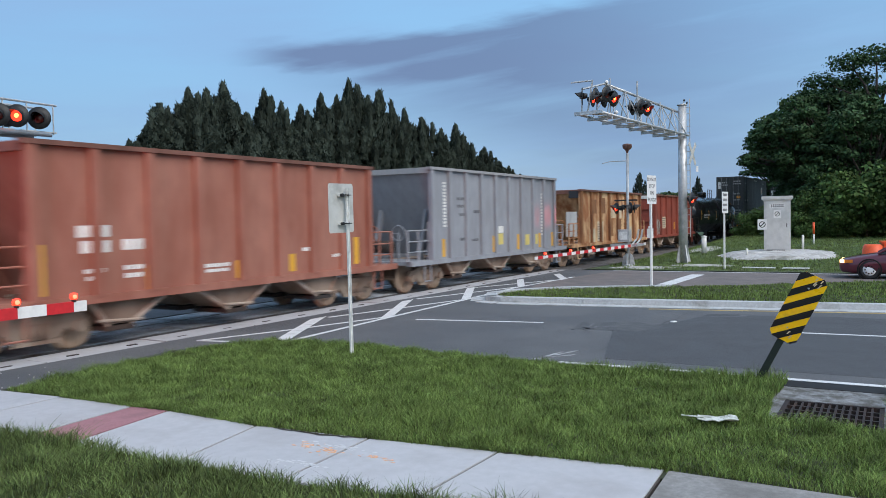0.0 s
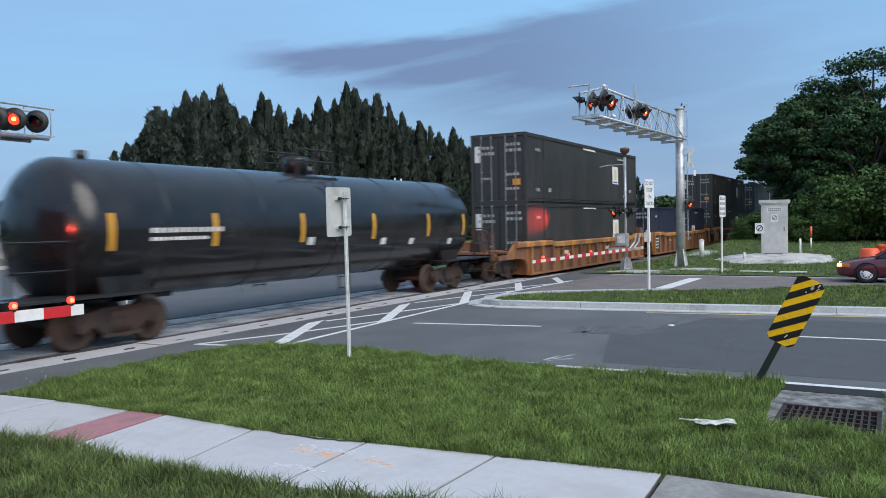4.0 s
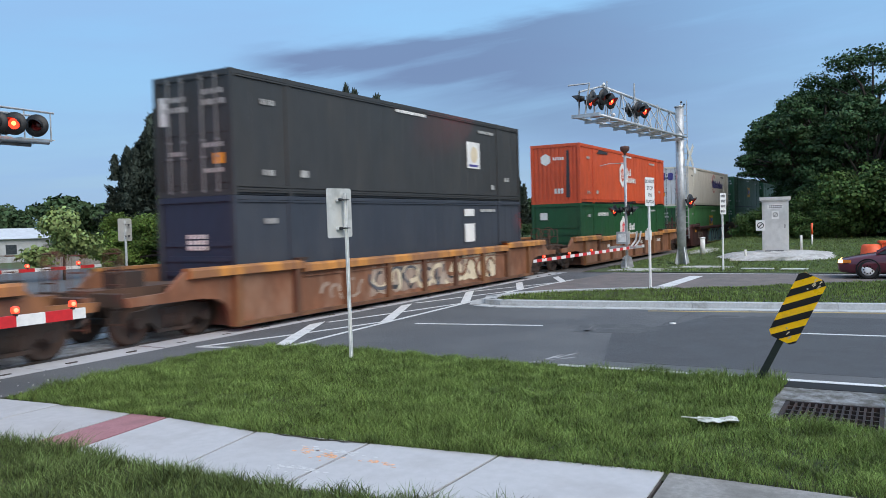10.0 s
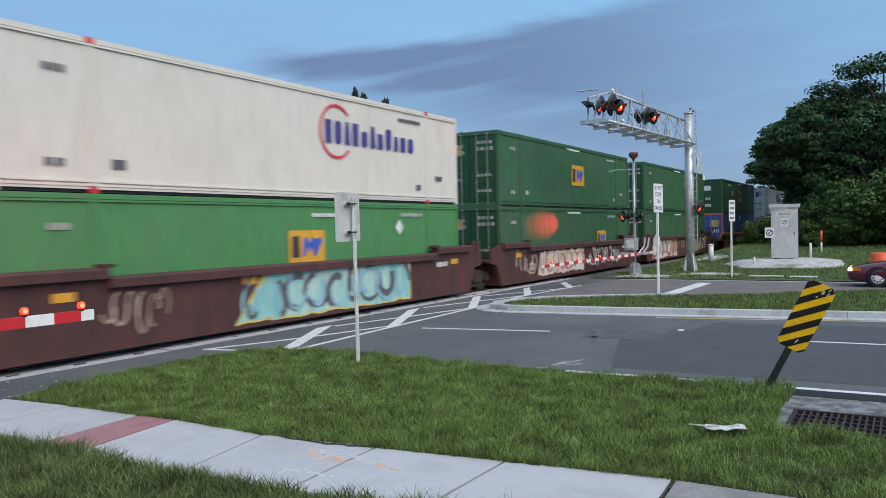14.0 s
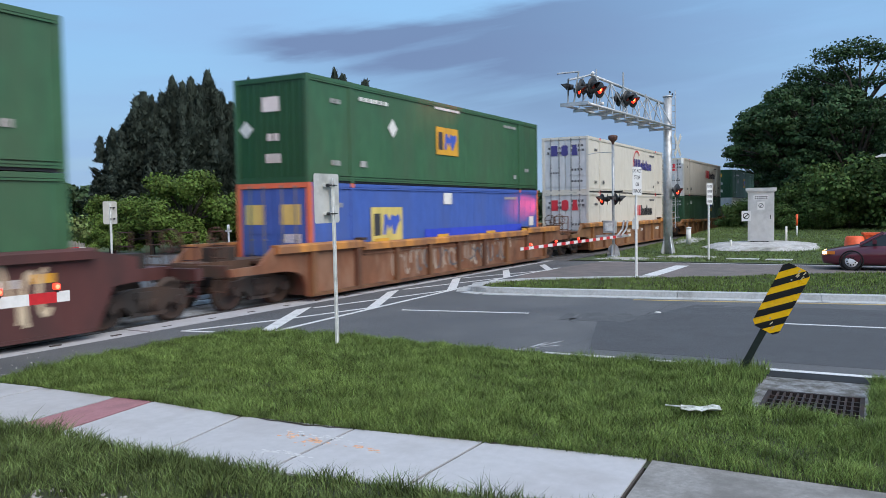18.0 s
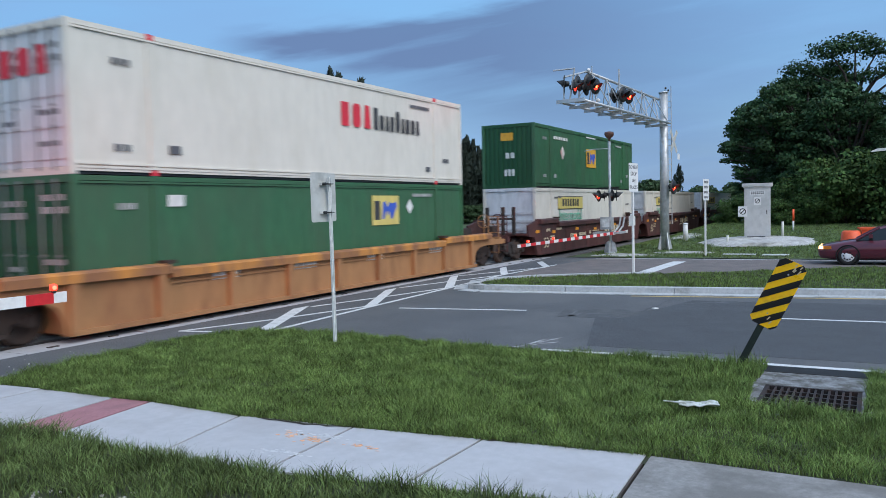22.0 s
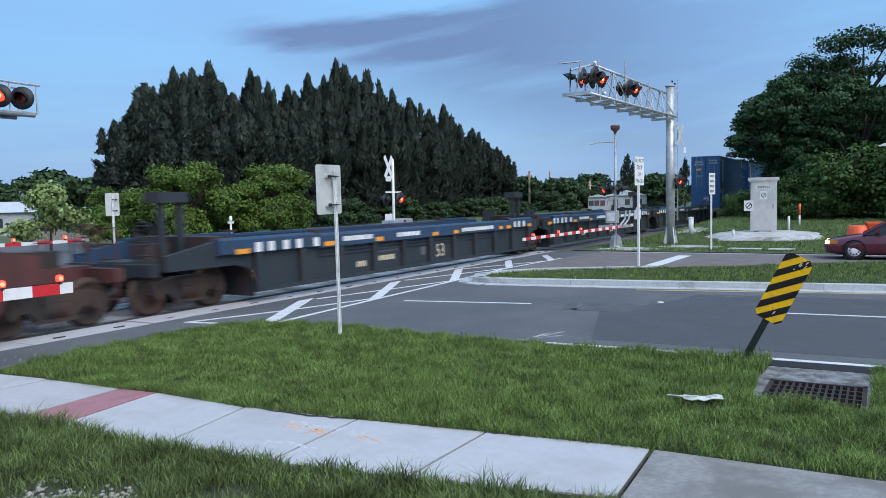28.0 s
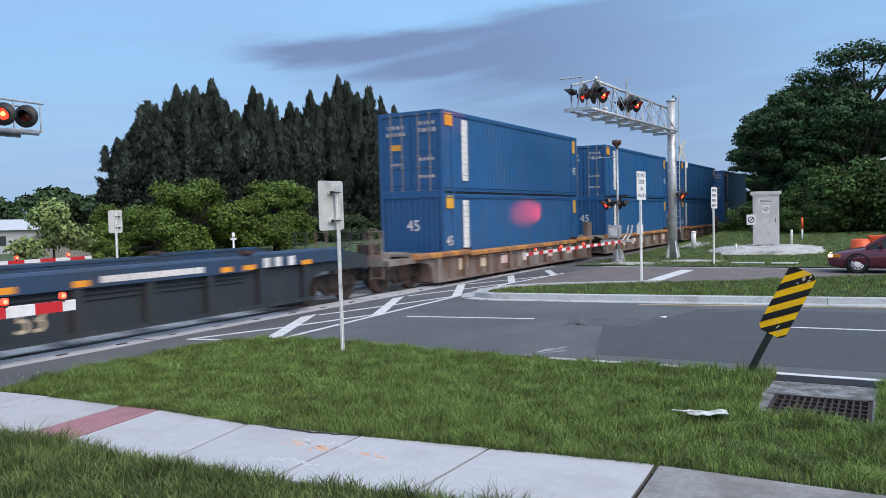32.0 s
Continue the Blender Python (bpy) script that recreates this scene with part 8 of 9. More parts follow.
def sedan():
    """A dark red saloon that waits with its lamps on; it faces +y."""
    th = thing("sedan_car", "dark maroon sedan waiting with headlights on", "car", (31.85, 1.80, 0.0))
    coat = bpy.data.materials.new("maroon_car_paint")
    coat.use_nodes = True
    b = coat.node_tree.nodes["Principled BSDF"]
    b.inputs["Base Color"].default_value = (0.095, 0.012, 0.026, 1)
    b.inputs["Roughness"].default_value = 0.3
    b.inputs["Coat Weight"].default_value = 0.7
    b.inputs["Coat Roughness"].default_value = 0.08
    glass = surface("car_glass", (0.015, 0.018, 0.02), 0.08, spread=0.05)
    rubber = surface("tyre_rubber", (0.014, 0.014, 0.015), 0.85, spread=0.25, grain=30)
    hub = surface("hubcap", (0.78, 0.78, 0.79), 0.45, 0.05, spread=0.08)
    lampm = surface("headlamp_glow", (0.8, 0.7, 0.5), 0.2, glow=(1.0, 0.62, 0.22), power=3.0)
    amber = surface("amber_lens", (0.55, 0.17, 0.03), 0.15, spread=0.08)
    # sections from nose to tail: y, half width, bottom, top
    rows = [(-0.02, 0.55, 0.34, 0.58), (-0.12, 0.76, 0.24, 0.66), (-0.45, 0.84, 0.20, 0.74), (-1.0, 0.87, 0.20, 0.84), (-1.45, 0.875, 0.20, 0.90), (-2.2, 0.88, 0.20, 0.93), (-3.1, 0.88, 0.20, 0.94), (-3.9, 0.86, 0.22, 0.95), (-4.4, 0.82, 0.26, 0.93), (-4.65, 0.72, 0.34, 0.86), (-4.72, 0.6, 0.42, 0.74)]
    bm = bmesh.new()
    secs = []
    for y, w, z0, z1 in rows:
        m = (z0 + z1) / 2
        pts = [(-w * 0.86, z0), (-w * 0.98, z0 + 0.1), (-w, m), (-w * 0.975, z1 - 0.09), (-w * 0.87, z1 - 0.015), (-w * 0.5, z1 + 0.015), (0, z1 + 0.02), (w * 0.5, z1 + 0.015), (w * 0.87, z1 - 0.015), (w * 0.975, z1 - 0.09), (w, m), (w * 0.98, z0 + 0.1), (w * 0.86, z0)]
        secs.append([bm.verts.new((x, y, z)) for x, z in pts])
    for p, q in zip(secs, secs[1:]):
        for i in range(len(p)):
            f = bm.faces.new((p[i], p[(i + 1) % len(p)], q[(i + 1) % len(p)], q[i]))
            f.smooth = i < len(p) - 1
    bm.faces.new(secs[0])
    bm.faces.new(secs[-1][::-1])
    part("body", bm, coat, th)
    bm = bmesh.new()
    cab = [(-1.25, 0.76, 0.90), (-1.95, 0.66, 1.30), (-2.35, 0.63, 1.39), (-3.2, 0.63, 1.39), (-3.65, 0.66, 1.26), (-4.2, 0.74, 0.93)]
    secs = []
    for y, w, z1 in cab:
        pts = [(-0.82, 0.88), (-w, z1 - 0.05), (-w * 0.85, z1), (w * 0.85, z1), (w, z1 - 0.05), (0.82, 0.88)]
        secs.append([bm.verts.new((x, y, min(z, z1) if k not in (0, 5) else 0.86)) for k, (x, z) in enumerate(pts)])
    for p, q in zip(secs, secs[1:]):
        for i in range(6):
            f = bm.faces.new((p[i], p[(i + 1) % 6], q[(i + 1) % 6], q[i]))
    bm.faces.new(secs[0])
    bm.faces.new(secs[-1][::-1])
    part("cabin_glass", bm, glass, th, "dark glass")
    bm = bmesh.new()
    secs = []
    for y, w, z1 in cab[1:5]:
        secs.append([bm.verts.new((x, y, z)) for x, z in ((-w - 0.01, z1 - 0.055), (-w * 0.85, z1 + 0.012), (w * 0.85, z1 + 0.012), (w + 0.01, z1 - 0.055))])
    for p, q in zip(secs, secs[1:]):
        for i in range(3):
            bm.faces.new((p[i], p[i + 1], q[i + 1], q[i]))
    part("roof", bm, coat, th)
    for sgn in (-1, 1):
        for pts in (((-1.22, 0.83, 0.88), (-1.95, 0.675, 1.3)), ((-2.75, 0.85, 0.9), (-2.75, 0.645, 1.36)), ((-4.22, 0.8, 0.9), (-3.65, 0.675, 1.26))):
            bm = bmesh.new()
            (ya, xa, za), (yb, xb, zb) = pts
            rod(bm, (sgn * xa, ya, za), (sgn * xb, yb, zb), 0.035, seg=6)
            part("pillar", bm, coat, th)
        bm = bmesh.new()
        bx(bm, *sorted((sgn * 0.88, sgn * 1.05)), -1.75, -1.62, 0.95, 1.08)
        soften(bm, 0.03, 2)
        part("mirror", bm, coat, th)
        bm = bmesh.new()
        bx(bm, *sorted((sgn * 0.46, sgn * 0.78)), -0.22, -0.055, 0.565, 0.665)
        soften(bm, 0.03, 2)
        part("headlight", bm, lampm, th, "headlight, switched on")
        bm = bmesh.new()
        bx(bm, *sorted((sgn * 0.74, sgn * 0.835)), -0.46, -0.2, 0.56, 0.67)
        soften(bm, 0.02)
        part("indicator", bm, amber, th, "amber lens")
        for y in (-0.98, -3.72):
            bm = bmesh.new()
            s = sgn
            lathe(bm, [(0.20, s * 0.66), (0.30, s * 0.655), (0.325, s * 0.68), (0.33, s * 0.76), (0.325, s * 0.84), (0.30, s * 0.865), (0.22, s * 0.855), (0.20, s * 0.84)], (0, 0, 0), "x", 28)
            tyre = part("wheel", bm, rubber, th)
            tyre.location = (0, y, 0.33)
            bm = bmesh.new()
            lathe(bm, [(0.21, s * 0.83), (0.205, s * 0.852), (0.06, s * 0.862), (0.02, s * 0.866)], (0, 0, 0), "x", 24)
            part("hubcap", bm, hub, tyre, "silver hubcap")
            for k in range(9):
                bm = bmesh.new()
                a = 2 * math.pi * k / 9
                ext(bm, ngon(0.135 * math.cos(a), 0.135 * math.sin(a), 0.026, 0.026, 8), *sorted((s * 0.858, s * 0.869)), "x")
                part("vent", bm, PIT, tyre)
            bm = bmesh.new()
            lathe(bm, [(0.385, s * 0.80), (0.385, s * 0.882), (0.345, s * 0.885), (0.34, s * 0.80)], (0, y, 0.33), "x", 28)
            part("wheel_arch", bm, PIT, th, "dark wheel arch")
    bm = bmesh.new()
    bx(bm, -0.35, 0.35, -0.06, -0.005, 0.48, 0.57)
    part("grille", bm, BLACK_STEEL, th)


road_sign("road_sign", 11.16, 8.29, 2.13, 2.98, 0.70, 180, "back of a road sign on a galvanised post", post_top=2.9, shift=0.08, lean=0.6)
road_sign("road_sign", 25.9, 6.96, 2.60, 3.53, 0.72, -9, "white sign against stopping on the tracks", lines=(("DO NOT", 0.17), ("STOP", 0.19), ("ON", 0.17), ("TRACKS", 0.17)), base=0.12, post_mat=WHITE_PAINT, thick=1.5)
road_sign("road_sign", 34.95, 6.3, 2.37, 3.27, 0.76, -8, "white sign on a thin post at the roadside", lines=(("", 0.15), ("", 0.15), ("", 0.15), ("", 0.15)), post_mat=WHITE_PAINT, thick=1.5)
road_sign("road_sign", 16.7, 21.0, 2.05, 2.76, 0.44, 165, "back of a small sign beyond the tracks", post_top=2.7)
road_sign("road_sign", 31.8, 20.5, 1.25, 1.75, 0.4, -60, "small white sign beyond the tracks")
object_marker()
cantilever()
gate_post()
near_gate()
far_signals()
bungalow()
bins()
drain()
litter()
sedan()


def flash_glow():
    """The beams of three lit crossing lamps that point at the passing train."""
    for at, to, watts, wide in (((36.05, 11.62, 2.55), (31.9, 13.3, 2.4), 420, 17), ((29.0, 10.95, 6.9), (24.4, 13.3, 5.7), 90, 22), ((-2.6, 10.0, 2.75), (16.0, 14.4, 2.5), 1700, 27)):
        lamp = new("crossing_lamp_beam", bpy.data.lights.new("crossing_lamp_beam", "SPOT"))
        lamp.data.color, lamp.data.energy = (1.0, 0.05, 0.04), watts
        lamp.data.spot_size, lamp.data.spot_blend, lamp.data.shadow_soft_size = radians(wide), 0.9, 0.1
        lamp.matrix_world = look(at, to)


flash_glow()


def street_lamp():
    """A lamp arm that reaches in over the far lane."""
    th = thing("street_lamp", "grey street lamp with a flat head over the road", "street lamp", (45.2, -3.4, 0.3))
    frustum_post("pole", th, 0, 0, -0.3, 4.35, 0.07, GALV, 10, 0.05)
    bm = bmesh.new()
    rod(bm, (0, 0, 4.25), (-0.05, 1.6, 4.45), 0.04, 0.03, 8)
    rod(bm, (-0.05, 1.6, 4.45), (-0.1, 3.0, 4.42), 0.03, 0.03, 8)
    part("arm", bm, GALV, th)
    bm = bmesh.new()
    ext(bm, [(2.7, 4.36), (3.55, 4.3), (3.6, 4.34), (3.3, 4.46), (2.75, 4.48)], -0.22, 0.05, "x")
    soften(bm, 0.02)
    part("lamp_head", bm, WHITE_PAINT, th, "pale lamp head")


street_lamp()


def sand_strips():
    """Pale bare sand worn through the grass at the foot of the masts."""
    g = random.Random(17)
    for x, y, lx, ly, lab in ((35.2, 9.9, 1.0, 1.6, "bare pale sand at the foot of the gate"), (36.9, 7.6, 0.9, 1.5, "bare pale sand at the foot of the mast"), (47.0, 9.6, 2.2, 0.9, "bare pale sand beside the rails")):
        bm = bmesh.new()
        pts = [(x + lx * math.cos(a) * g.uniform(0.75, 1.1), y + ly * math.sin(a) * g.uniform(0.75, 1.1)) for a in np.linspace(0, 2 * math.pi, 21)[:-1]]
        mid = bm.verts.new((x, y, bank_height(x, y) + 0.07))
        rim = [bm.verts.new((px, py, bank_height(px, py) + 0.004)) for px, py in pts]
        for k in range(20):
            bm.faces.new((mid, rim[k], rim[(k + 1) % 20]))
        solid("sand_patch", bm, RIP, lab, "sand", "structure")


sand_strips()


def track_marker():
    th = thing("track_marker", "small white marker post beyond the tracks", "marker post", (21.6, 20.8, -0.06))
    frustum_post("post", th, 0, 0, 0, 1.75, 0.035, WHITE_PAINT, 8)
    bm = bmesh.new()
    bx(bm, -0.13, 0.13, -0.03, 0.03, 1.72, 1.80)
    part("cross_piece", bm, WHITE_PAINT, th)
    bm = bmesh.new()
    lathe(bm, [(0.05, 1.8), (0.06, 1.86), (0.05, 1.98), (0.01, 2.0)], (0, 0, 0), "z", 10)
    part("cap", bm, WHITE_PAINT, th)


track_marker()


def trailer_home():
    """A pale low house far behind the rails."""
    wall = surface("house_wall", (0.42, 0.44, 0.46), 0.8, spread=0.1, grain=2, stain=(0.3, 0.3, 0.3), stain_amount=0.2)
    roof = surface("house_roof", (0.50, 0.53, 0.57), 0.7, spread=0.1, grain=2)
    for x, y, w, d, h, t, lab in ((43.0, 72.0, 11.0, 7.0, 2.1, -14, "long pale trailer house behind trees"), (256.0, 118.0, 12.0, 9.0, 5.2, -20, "small pale house far behind the tracks"), (330.0, 112.0, 14.0, 9.0, 4.4, -18, "grey roofed house far behind the tracks"), (296.0, 96.0, 8.0, 6.0, 3.4, -18, "white shed far behind the tracks"), (153.0, 43.6, 8.0, 7.5, 2.7, 16, "pale low house with a grey roof behind the tracks"), (149.0, 48.0, 5.0, 3.6, 2.5, 16, "small white shed beside a low house")):
        th = thing("house", lab, "house", (x, y, -0.06), t)
        bm = bmesh.new()
        bx(bm, -w / 2, w / 2, -d / 2, d / 2, 0, h)
        part("wall", bm, wall, th)
        bm = bmesh.new()
        ext(bm, [(-d / 2 - 0.35, h), (d / 2 + 0.35, h), (0, h + 0.14 * d)], -w / 2 - 0.3, w / 2 + 0.3, "x")
        part("roof", bm, roof, th)
        for k in range(3):
            bm = bmesh.new()
            bx(bm, -w / 2 + w * (0.18 + 0.3 * k), -w / 2 + w * (0.18 + 0.3 * k) + 0.9, -d / 2 - 0.04, -d / 2, h * 0.35, h * 0.75)
            part("window", bm, surface("window_dark", (0.05, 0.06, 0.07), 0.15) if k == 0 else bpy.data.materials["window_dark"], th)
            bm = bmesh.new()
            bx(bm, -w / 2 - 0.04, -w / 2, -d / 2 + d * (0.12 + 0.3 * k), -d / 2 + d * (0.12 + 0.3 * k) + 0.9, h * 0.35, h * 0.75)
            part("window", bm, bpy.data.materials["window_dark"], th)
    for x, y, h in ((288.0, 112.0, 13.0), (352.0, 108.0, 11.0), (137.0, 57.3, 7.6), (150.0, 50.0, 5.8)):
        th = thing("utility_pole", "thin wooden utility pole far away", "utility pole", (x, y, -0.1))
        frustum_post("pole", th, 0, 0, 0, h, 0.22, TRUCK_DUSTY, 8)
        bm = bmesh.new()
        bx(bm, -1.2, 1.2, -0.1, 0.1, h - 1.0, h - 0.8)
        part("crossarm", bm, TRUCK_DUSTY, th)
    wood = surface("fence_grey", (0.25, 0.23, 0.21), 0.9, spread=0.3, grain=6)
    th = thing("fence", "weathered grey board fence behind the tracks", "fence", (34.5, 52, -0.06), 8)
    for k in range(40):
        bm = bmesh.new()
        bx(bm, 0.3 * k, 0.3 * k + 0.28, 0, 0.03, 0, 1.75 + 0.04 * (k % 3))
        part("board", bm, wood, th)


trailer_home()


# ---- grass and trees ----
rng = np.random.default_rng(7)


def inside(px, py, poly):
    c = np.zeros(len(px), bool)
    n = len(poly)
    for i in range(n):
        (x0, y0), (x1, y1) = poly[i], poly[(i + 1) % n]
        if y0 == y1:
            continue
        hit = ((y0 > py) != (y1 > py)) & (px < (x1 - x0) * (py - y0) / (y1 - y0) + x0)
        c ^= hit
    return c


def blades(name, poly, holes, density, tall, wide, ground, material, label, thin=None, lean=0.5):
    """A lawn of single bent blades, all in one mesh."""
    xs, ys = [p[0] for p in poly], [p[1] for p in poly]
    area = (max(xs) - min(xs)) * (max(ys) - min(ys))
    n = int(area * density)
    x, y = rng.uniform(min(xs), max(xs), n), rng.uniform(min(ys), max(ys), n)
    keep = inside(x, y, poly)
    for h in holes:
        keep &= ~inside(x, y, h)
    if thin is not None:
        keep &= rng.random(n) < thin(x, y)
    x, y = x[keep], y[keep]
    n = len(x)
    tuft = 0.5 + 0.5 * np.sin(x * 5.1 + 2.1 * np.sin(y * 3.3)) * np.sin(y * 4.3 + 1.7 * np.sin(x * 2.9))
    broad = 0.5 + 0.5 * np.sin(x * 1.3 + 0.7) * np.sin(y * 0.9 + 1.1)
    h = tall * (0.30 + 0.75 * tuft ** 1.4 + 0.35 * broad) * rng.uniform(0.5, 1.3, n)
    z = ground(x, y) if callable(ground) else np.full(n, ground)
    a = rng.uniform(0, 2 * np.pi, n)
    b = 2.5 * np.sin(x * 3.1 + 1.3 * np.sin(y * 2.7)) + 2.0 * np.sin(y * 3.7 + x) + rng.normal(0, 2.2, n)
    w = wide * rng.uniform(0.6, 1.3, n) / 2
    sx, sy = -np.sin(a) * w, np.cos(a) * w
    bend = h * lean * rng.uniform(0.2, 1.3, n)
    dx, dy = np.cos(b) * bend, np.sin(b) * bend
    base = np.stack([x, y, z], 1)
    s = np.stack([sx, sy, np.zeros(n)], 1)
    mid = base + np.stack([dx * 0.3, dy * 0.3, h * 0.6], 1)
    tip = base + np.stack([dx, dy, h], 1)
    v = np.stack([base - s, base + s, mid - s * 0.8, mid + s * 0.8, tip], 1).reshape(-1, 3)
    o = np.arange(n)[:, None] * 5
    f = np.concatenate([o + np.array([[0, 1, 3]]), o + np.array([[0, 3, 2]]), o + np.array([[2, 3, 4]])], 0)
    ob = new(name, raw_mesh(name, v, f, material))
    return tagged(ob, label, "grass", kind="stuff")


def bank_z(x, y):
    def ease(v):
        v = np.clip(v, 0, 1)
        return v * v * (3 - 2 * v)
    return 0.02 + 0.8 * ease((x - 34.5) / 28) * ease((12.3 - y) / 2.6)


DRAIN_HOLE = [(9.48, 0.1), (11.95, 0.05), (11.95, 1.3), (10.7, 1.36), (9.5, 1.26)]
NEAR_LAWN = [(7.18, -4), (11.75, -4), (11.8, 1.5), (11.7, 5.5), (11.95, 7.9), (11.8, 10.7), (10.5, 11.35), (8.6, 11.2), (6.66, 11.1), (6.74, 9.9), (6.78, 8.52), (6.82, 7.90), (6.76, 6.37), (6.88, 4.89), (7.05, 3.44), (7.2, 1.8)]
blades("grass_verge", NEAR_LAWN, [DRAIN_HOLE], 4600, 0.12, 0.0056, 0.008, GRASS, "thick unmown green grass beside the sidewalk", lean=1.05)
blades("grass_tufts", [(11.55, 1.4), (11.88, 1.35), (11.85, 4.4), (12.0, 6), (12.1, 10.5), (11.6, 10.8), (11.5, 6)], [], 900, 0.12, 0.007, 0.0, GRASS, "long grass hanging over the road edge")
blades("grass_tufts", [(10.3, 1.35), (11.75, 1.3), (11.75, 2.1), (10.3, 2.3)], [], 1700, 0.21, 0.008, 0.0, GRASS, "long grass tuft round the marker post")
EDGE = [(6.74, 9.9), (6.78, 8.52), (6.82, 7.90), (6.76, 6.37), (6.88, 4.89), (7.05, 3.44), (7.21, 1.8)]
blades("grass_fringe", [(x + 0.10, y) for x, y in EDGE] + [(x - 0.05, y) for x, y in EDGE[::-1]], [], 5600, 0.10, 0.006, 0.006, GRASS, "grass hanging over the edge of the sidewalk", lean=1.5)
FRONT_LAWN = [(2.6, -2.0), (6.25, -2.0), (6.2, 0.4), (4.2, 0.4), (5.82, 1.75), (5.58, 3.4), (5.4, 4.9), (5.34, 6.4), (5.33, 7.9), (5.27, 9.8), (5.2, 11.5), (2.6, 11.5)]


def patchy(x, y):
    bare = sum(np.exp(-((x - a) / 0.22) ** 2 - ((y - b) / 0.34) ** 2) for a, b in ((3.98, 5.95), (4.2, 5.35), (4.62, 4.55), (3.8, 6.9)))
    clump = 0.5 + 0.5 * np.sin(x * 7.3 + 1.7 * np.sin(y * 4.1)) * np.sin(y * 6.7 + x * 2.2)
    return np.clip((1.0 - 1.15 * bare) * (0.45 + 0.75 * clump), 0.02, 1.0)


blades("grass_front", FRONT_LAWN, [[(4.15, -4.6), (7.15, -4.6), (7.15, 1.78), (5.85, 1.75), (4.3, 0.25)]], 3700, 0.155, 0.0075, 0.002, GRASS_DRY, "patchy green grass with bare soil before the sidewalk", patchy, 1.1)
MEDIAN = [(20.55, 9.9), (21.3, 10.25), (22.35, 9.85), (23.2, 8.9), (24.0, 7.7), (24.9, 6.1), (26.2, 3.9), (28.6, 0.8), (29.4, -6), (22.05, -6), (22.0, -2), (21.5, 1.2), (21.0, 4.5), (20.6, 7.3), (20.35, 9.4)]
blades("grass_median", MEDIAN, [], 480, 0.08, 0.014, 0.11, GRASS, "green grass on the median")
blades("grass_far_verge", [(33.9, -6), (62, -8), (62, 11.6), (36.3, 11.8), (33.9, 10.6)], [[(40.6, 5.0), (42.2, 2.8), (45, 2.6), (46.6, 5.0), (45, 7.8), (42, 7.8)]], 230, 0.10, 0.016, bank_z, GRASS_DRY, "rough green grass on the far bank")


def pebbles():
    n = 260
    bm = bmesh.new()
    for k in range(n):
        a, b = ((3.98, 5.95), (4.2, 5.35), (3.8, 6.9))[k % 3]
        x, y = rng.normal(a - 0.05, 0.14), rng.normal(b, 0.2)
        r = rng.uniform(0.008, 0.028)
        m = Matrix.Translation((x, y, 0.004 + r * 0.4)) @ Matrix.Diagonal((r, r * rng.uniform(0.6, 1), r * 0.6, 1))
        bmesh.ops.create_icosphere(bm, subdivisions=1, radius=1.0, matrix=m)
    solid("gravel", bm, PEBBLE, "loose gravel on bare soil", "gravel", "stuff")


pebbles()
LEAF_DARK = leafy("casuarina_needles", (0.036, 0.047, 0.037), 0.5, 0.75, 0.18, 0.55)
LEAF_MID = leafy("broad_leaves", (0.088, 0.135, 0.028), 0.45, 0.6, 0.45)
LEAF_DEEP = leafy("deep_leaves", (0.036, 0.070, 0.029), 0.4, 0.6, 0.4)
LEAF_BANK = leafy("bank_leaves", (0.060, 0.102, 0.030), 0.45, 0.6, 0.45)
LEAF_LIGHT = leafy("light_leaves", (0.165, 0.215, 0.075), 0.4, 0.5, 0.4)
LEAF_FAR = leafy("far_leaves", (0.045, 0.075, 0.034), 0.4, 0.7, 0.35)
BARK = surface("bark", (0.045, 0.037, 0.031), 0.95, spread=0.4, grain=8, bump=0.7, bump_scale=25)


def cards(c, out, size, aspect, tilt=0.6):
    """Small leaf clumps as bent quads, facing roughly outwards."""
    n = len(c)
    nrm = out + rng.normal(0, tilt, (n, 3))
    nrm /= np.linalg.norm(nrm, axis=1)[:, None] + 1e-9
    ref = rng.normal(0, 1, (n, 3))
    u = np.cross(nrm, ref)
    u /= np.linalg.norm(u, axis=1)[:, None] + 1e-9
    v = np.cross(nrm, u)
    s = (size * rng.uniform(0.55, 1.35, n))[:, None]
    p = np.stack([c - u * s * 0.5 - v * s * 0.2 * aspect, c + u * s * 0.1 - v * s * 0.5 * aspect, c + u * s * 0.55 + v * s * 0.1 * aspect, c - u * s * 0.1 + v * s * 0.5 * aspect], 1)
    p[:, 1] += nrm * s * 0.12
    p[:, 3] -= nrm * s * 0.12
    return p.reshape(-1, 3), np.arange(n * 4).reshape(-1, 4)


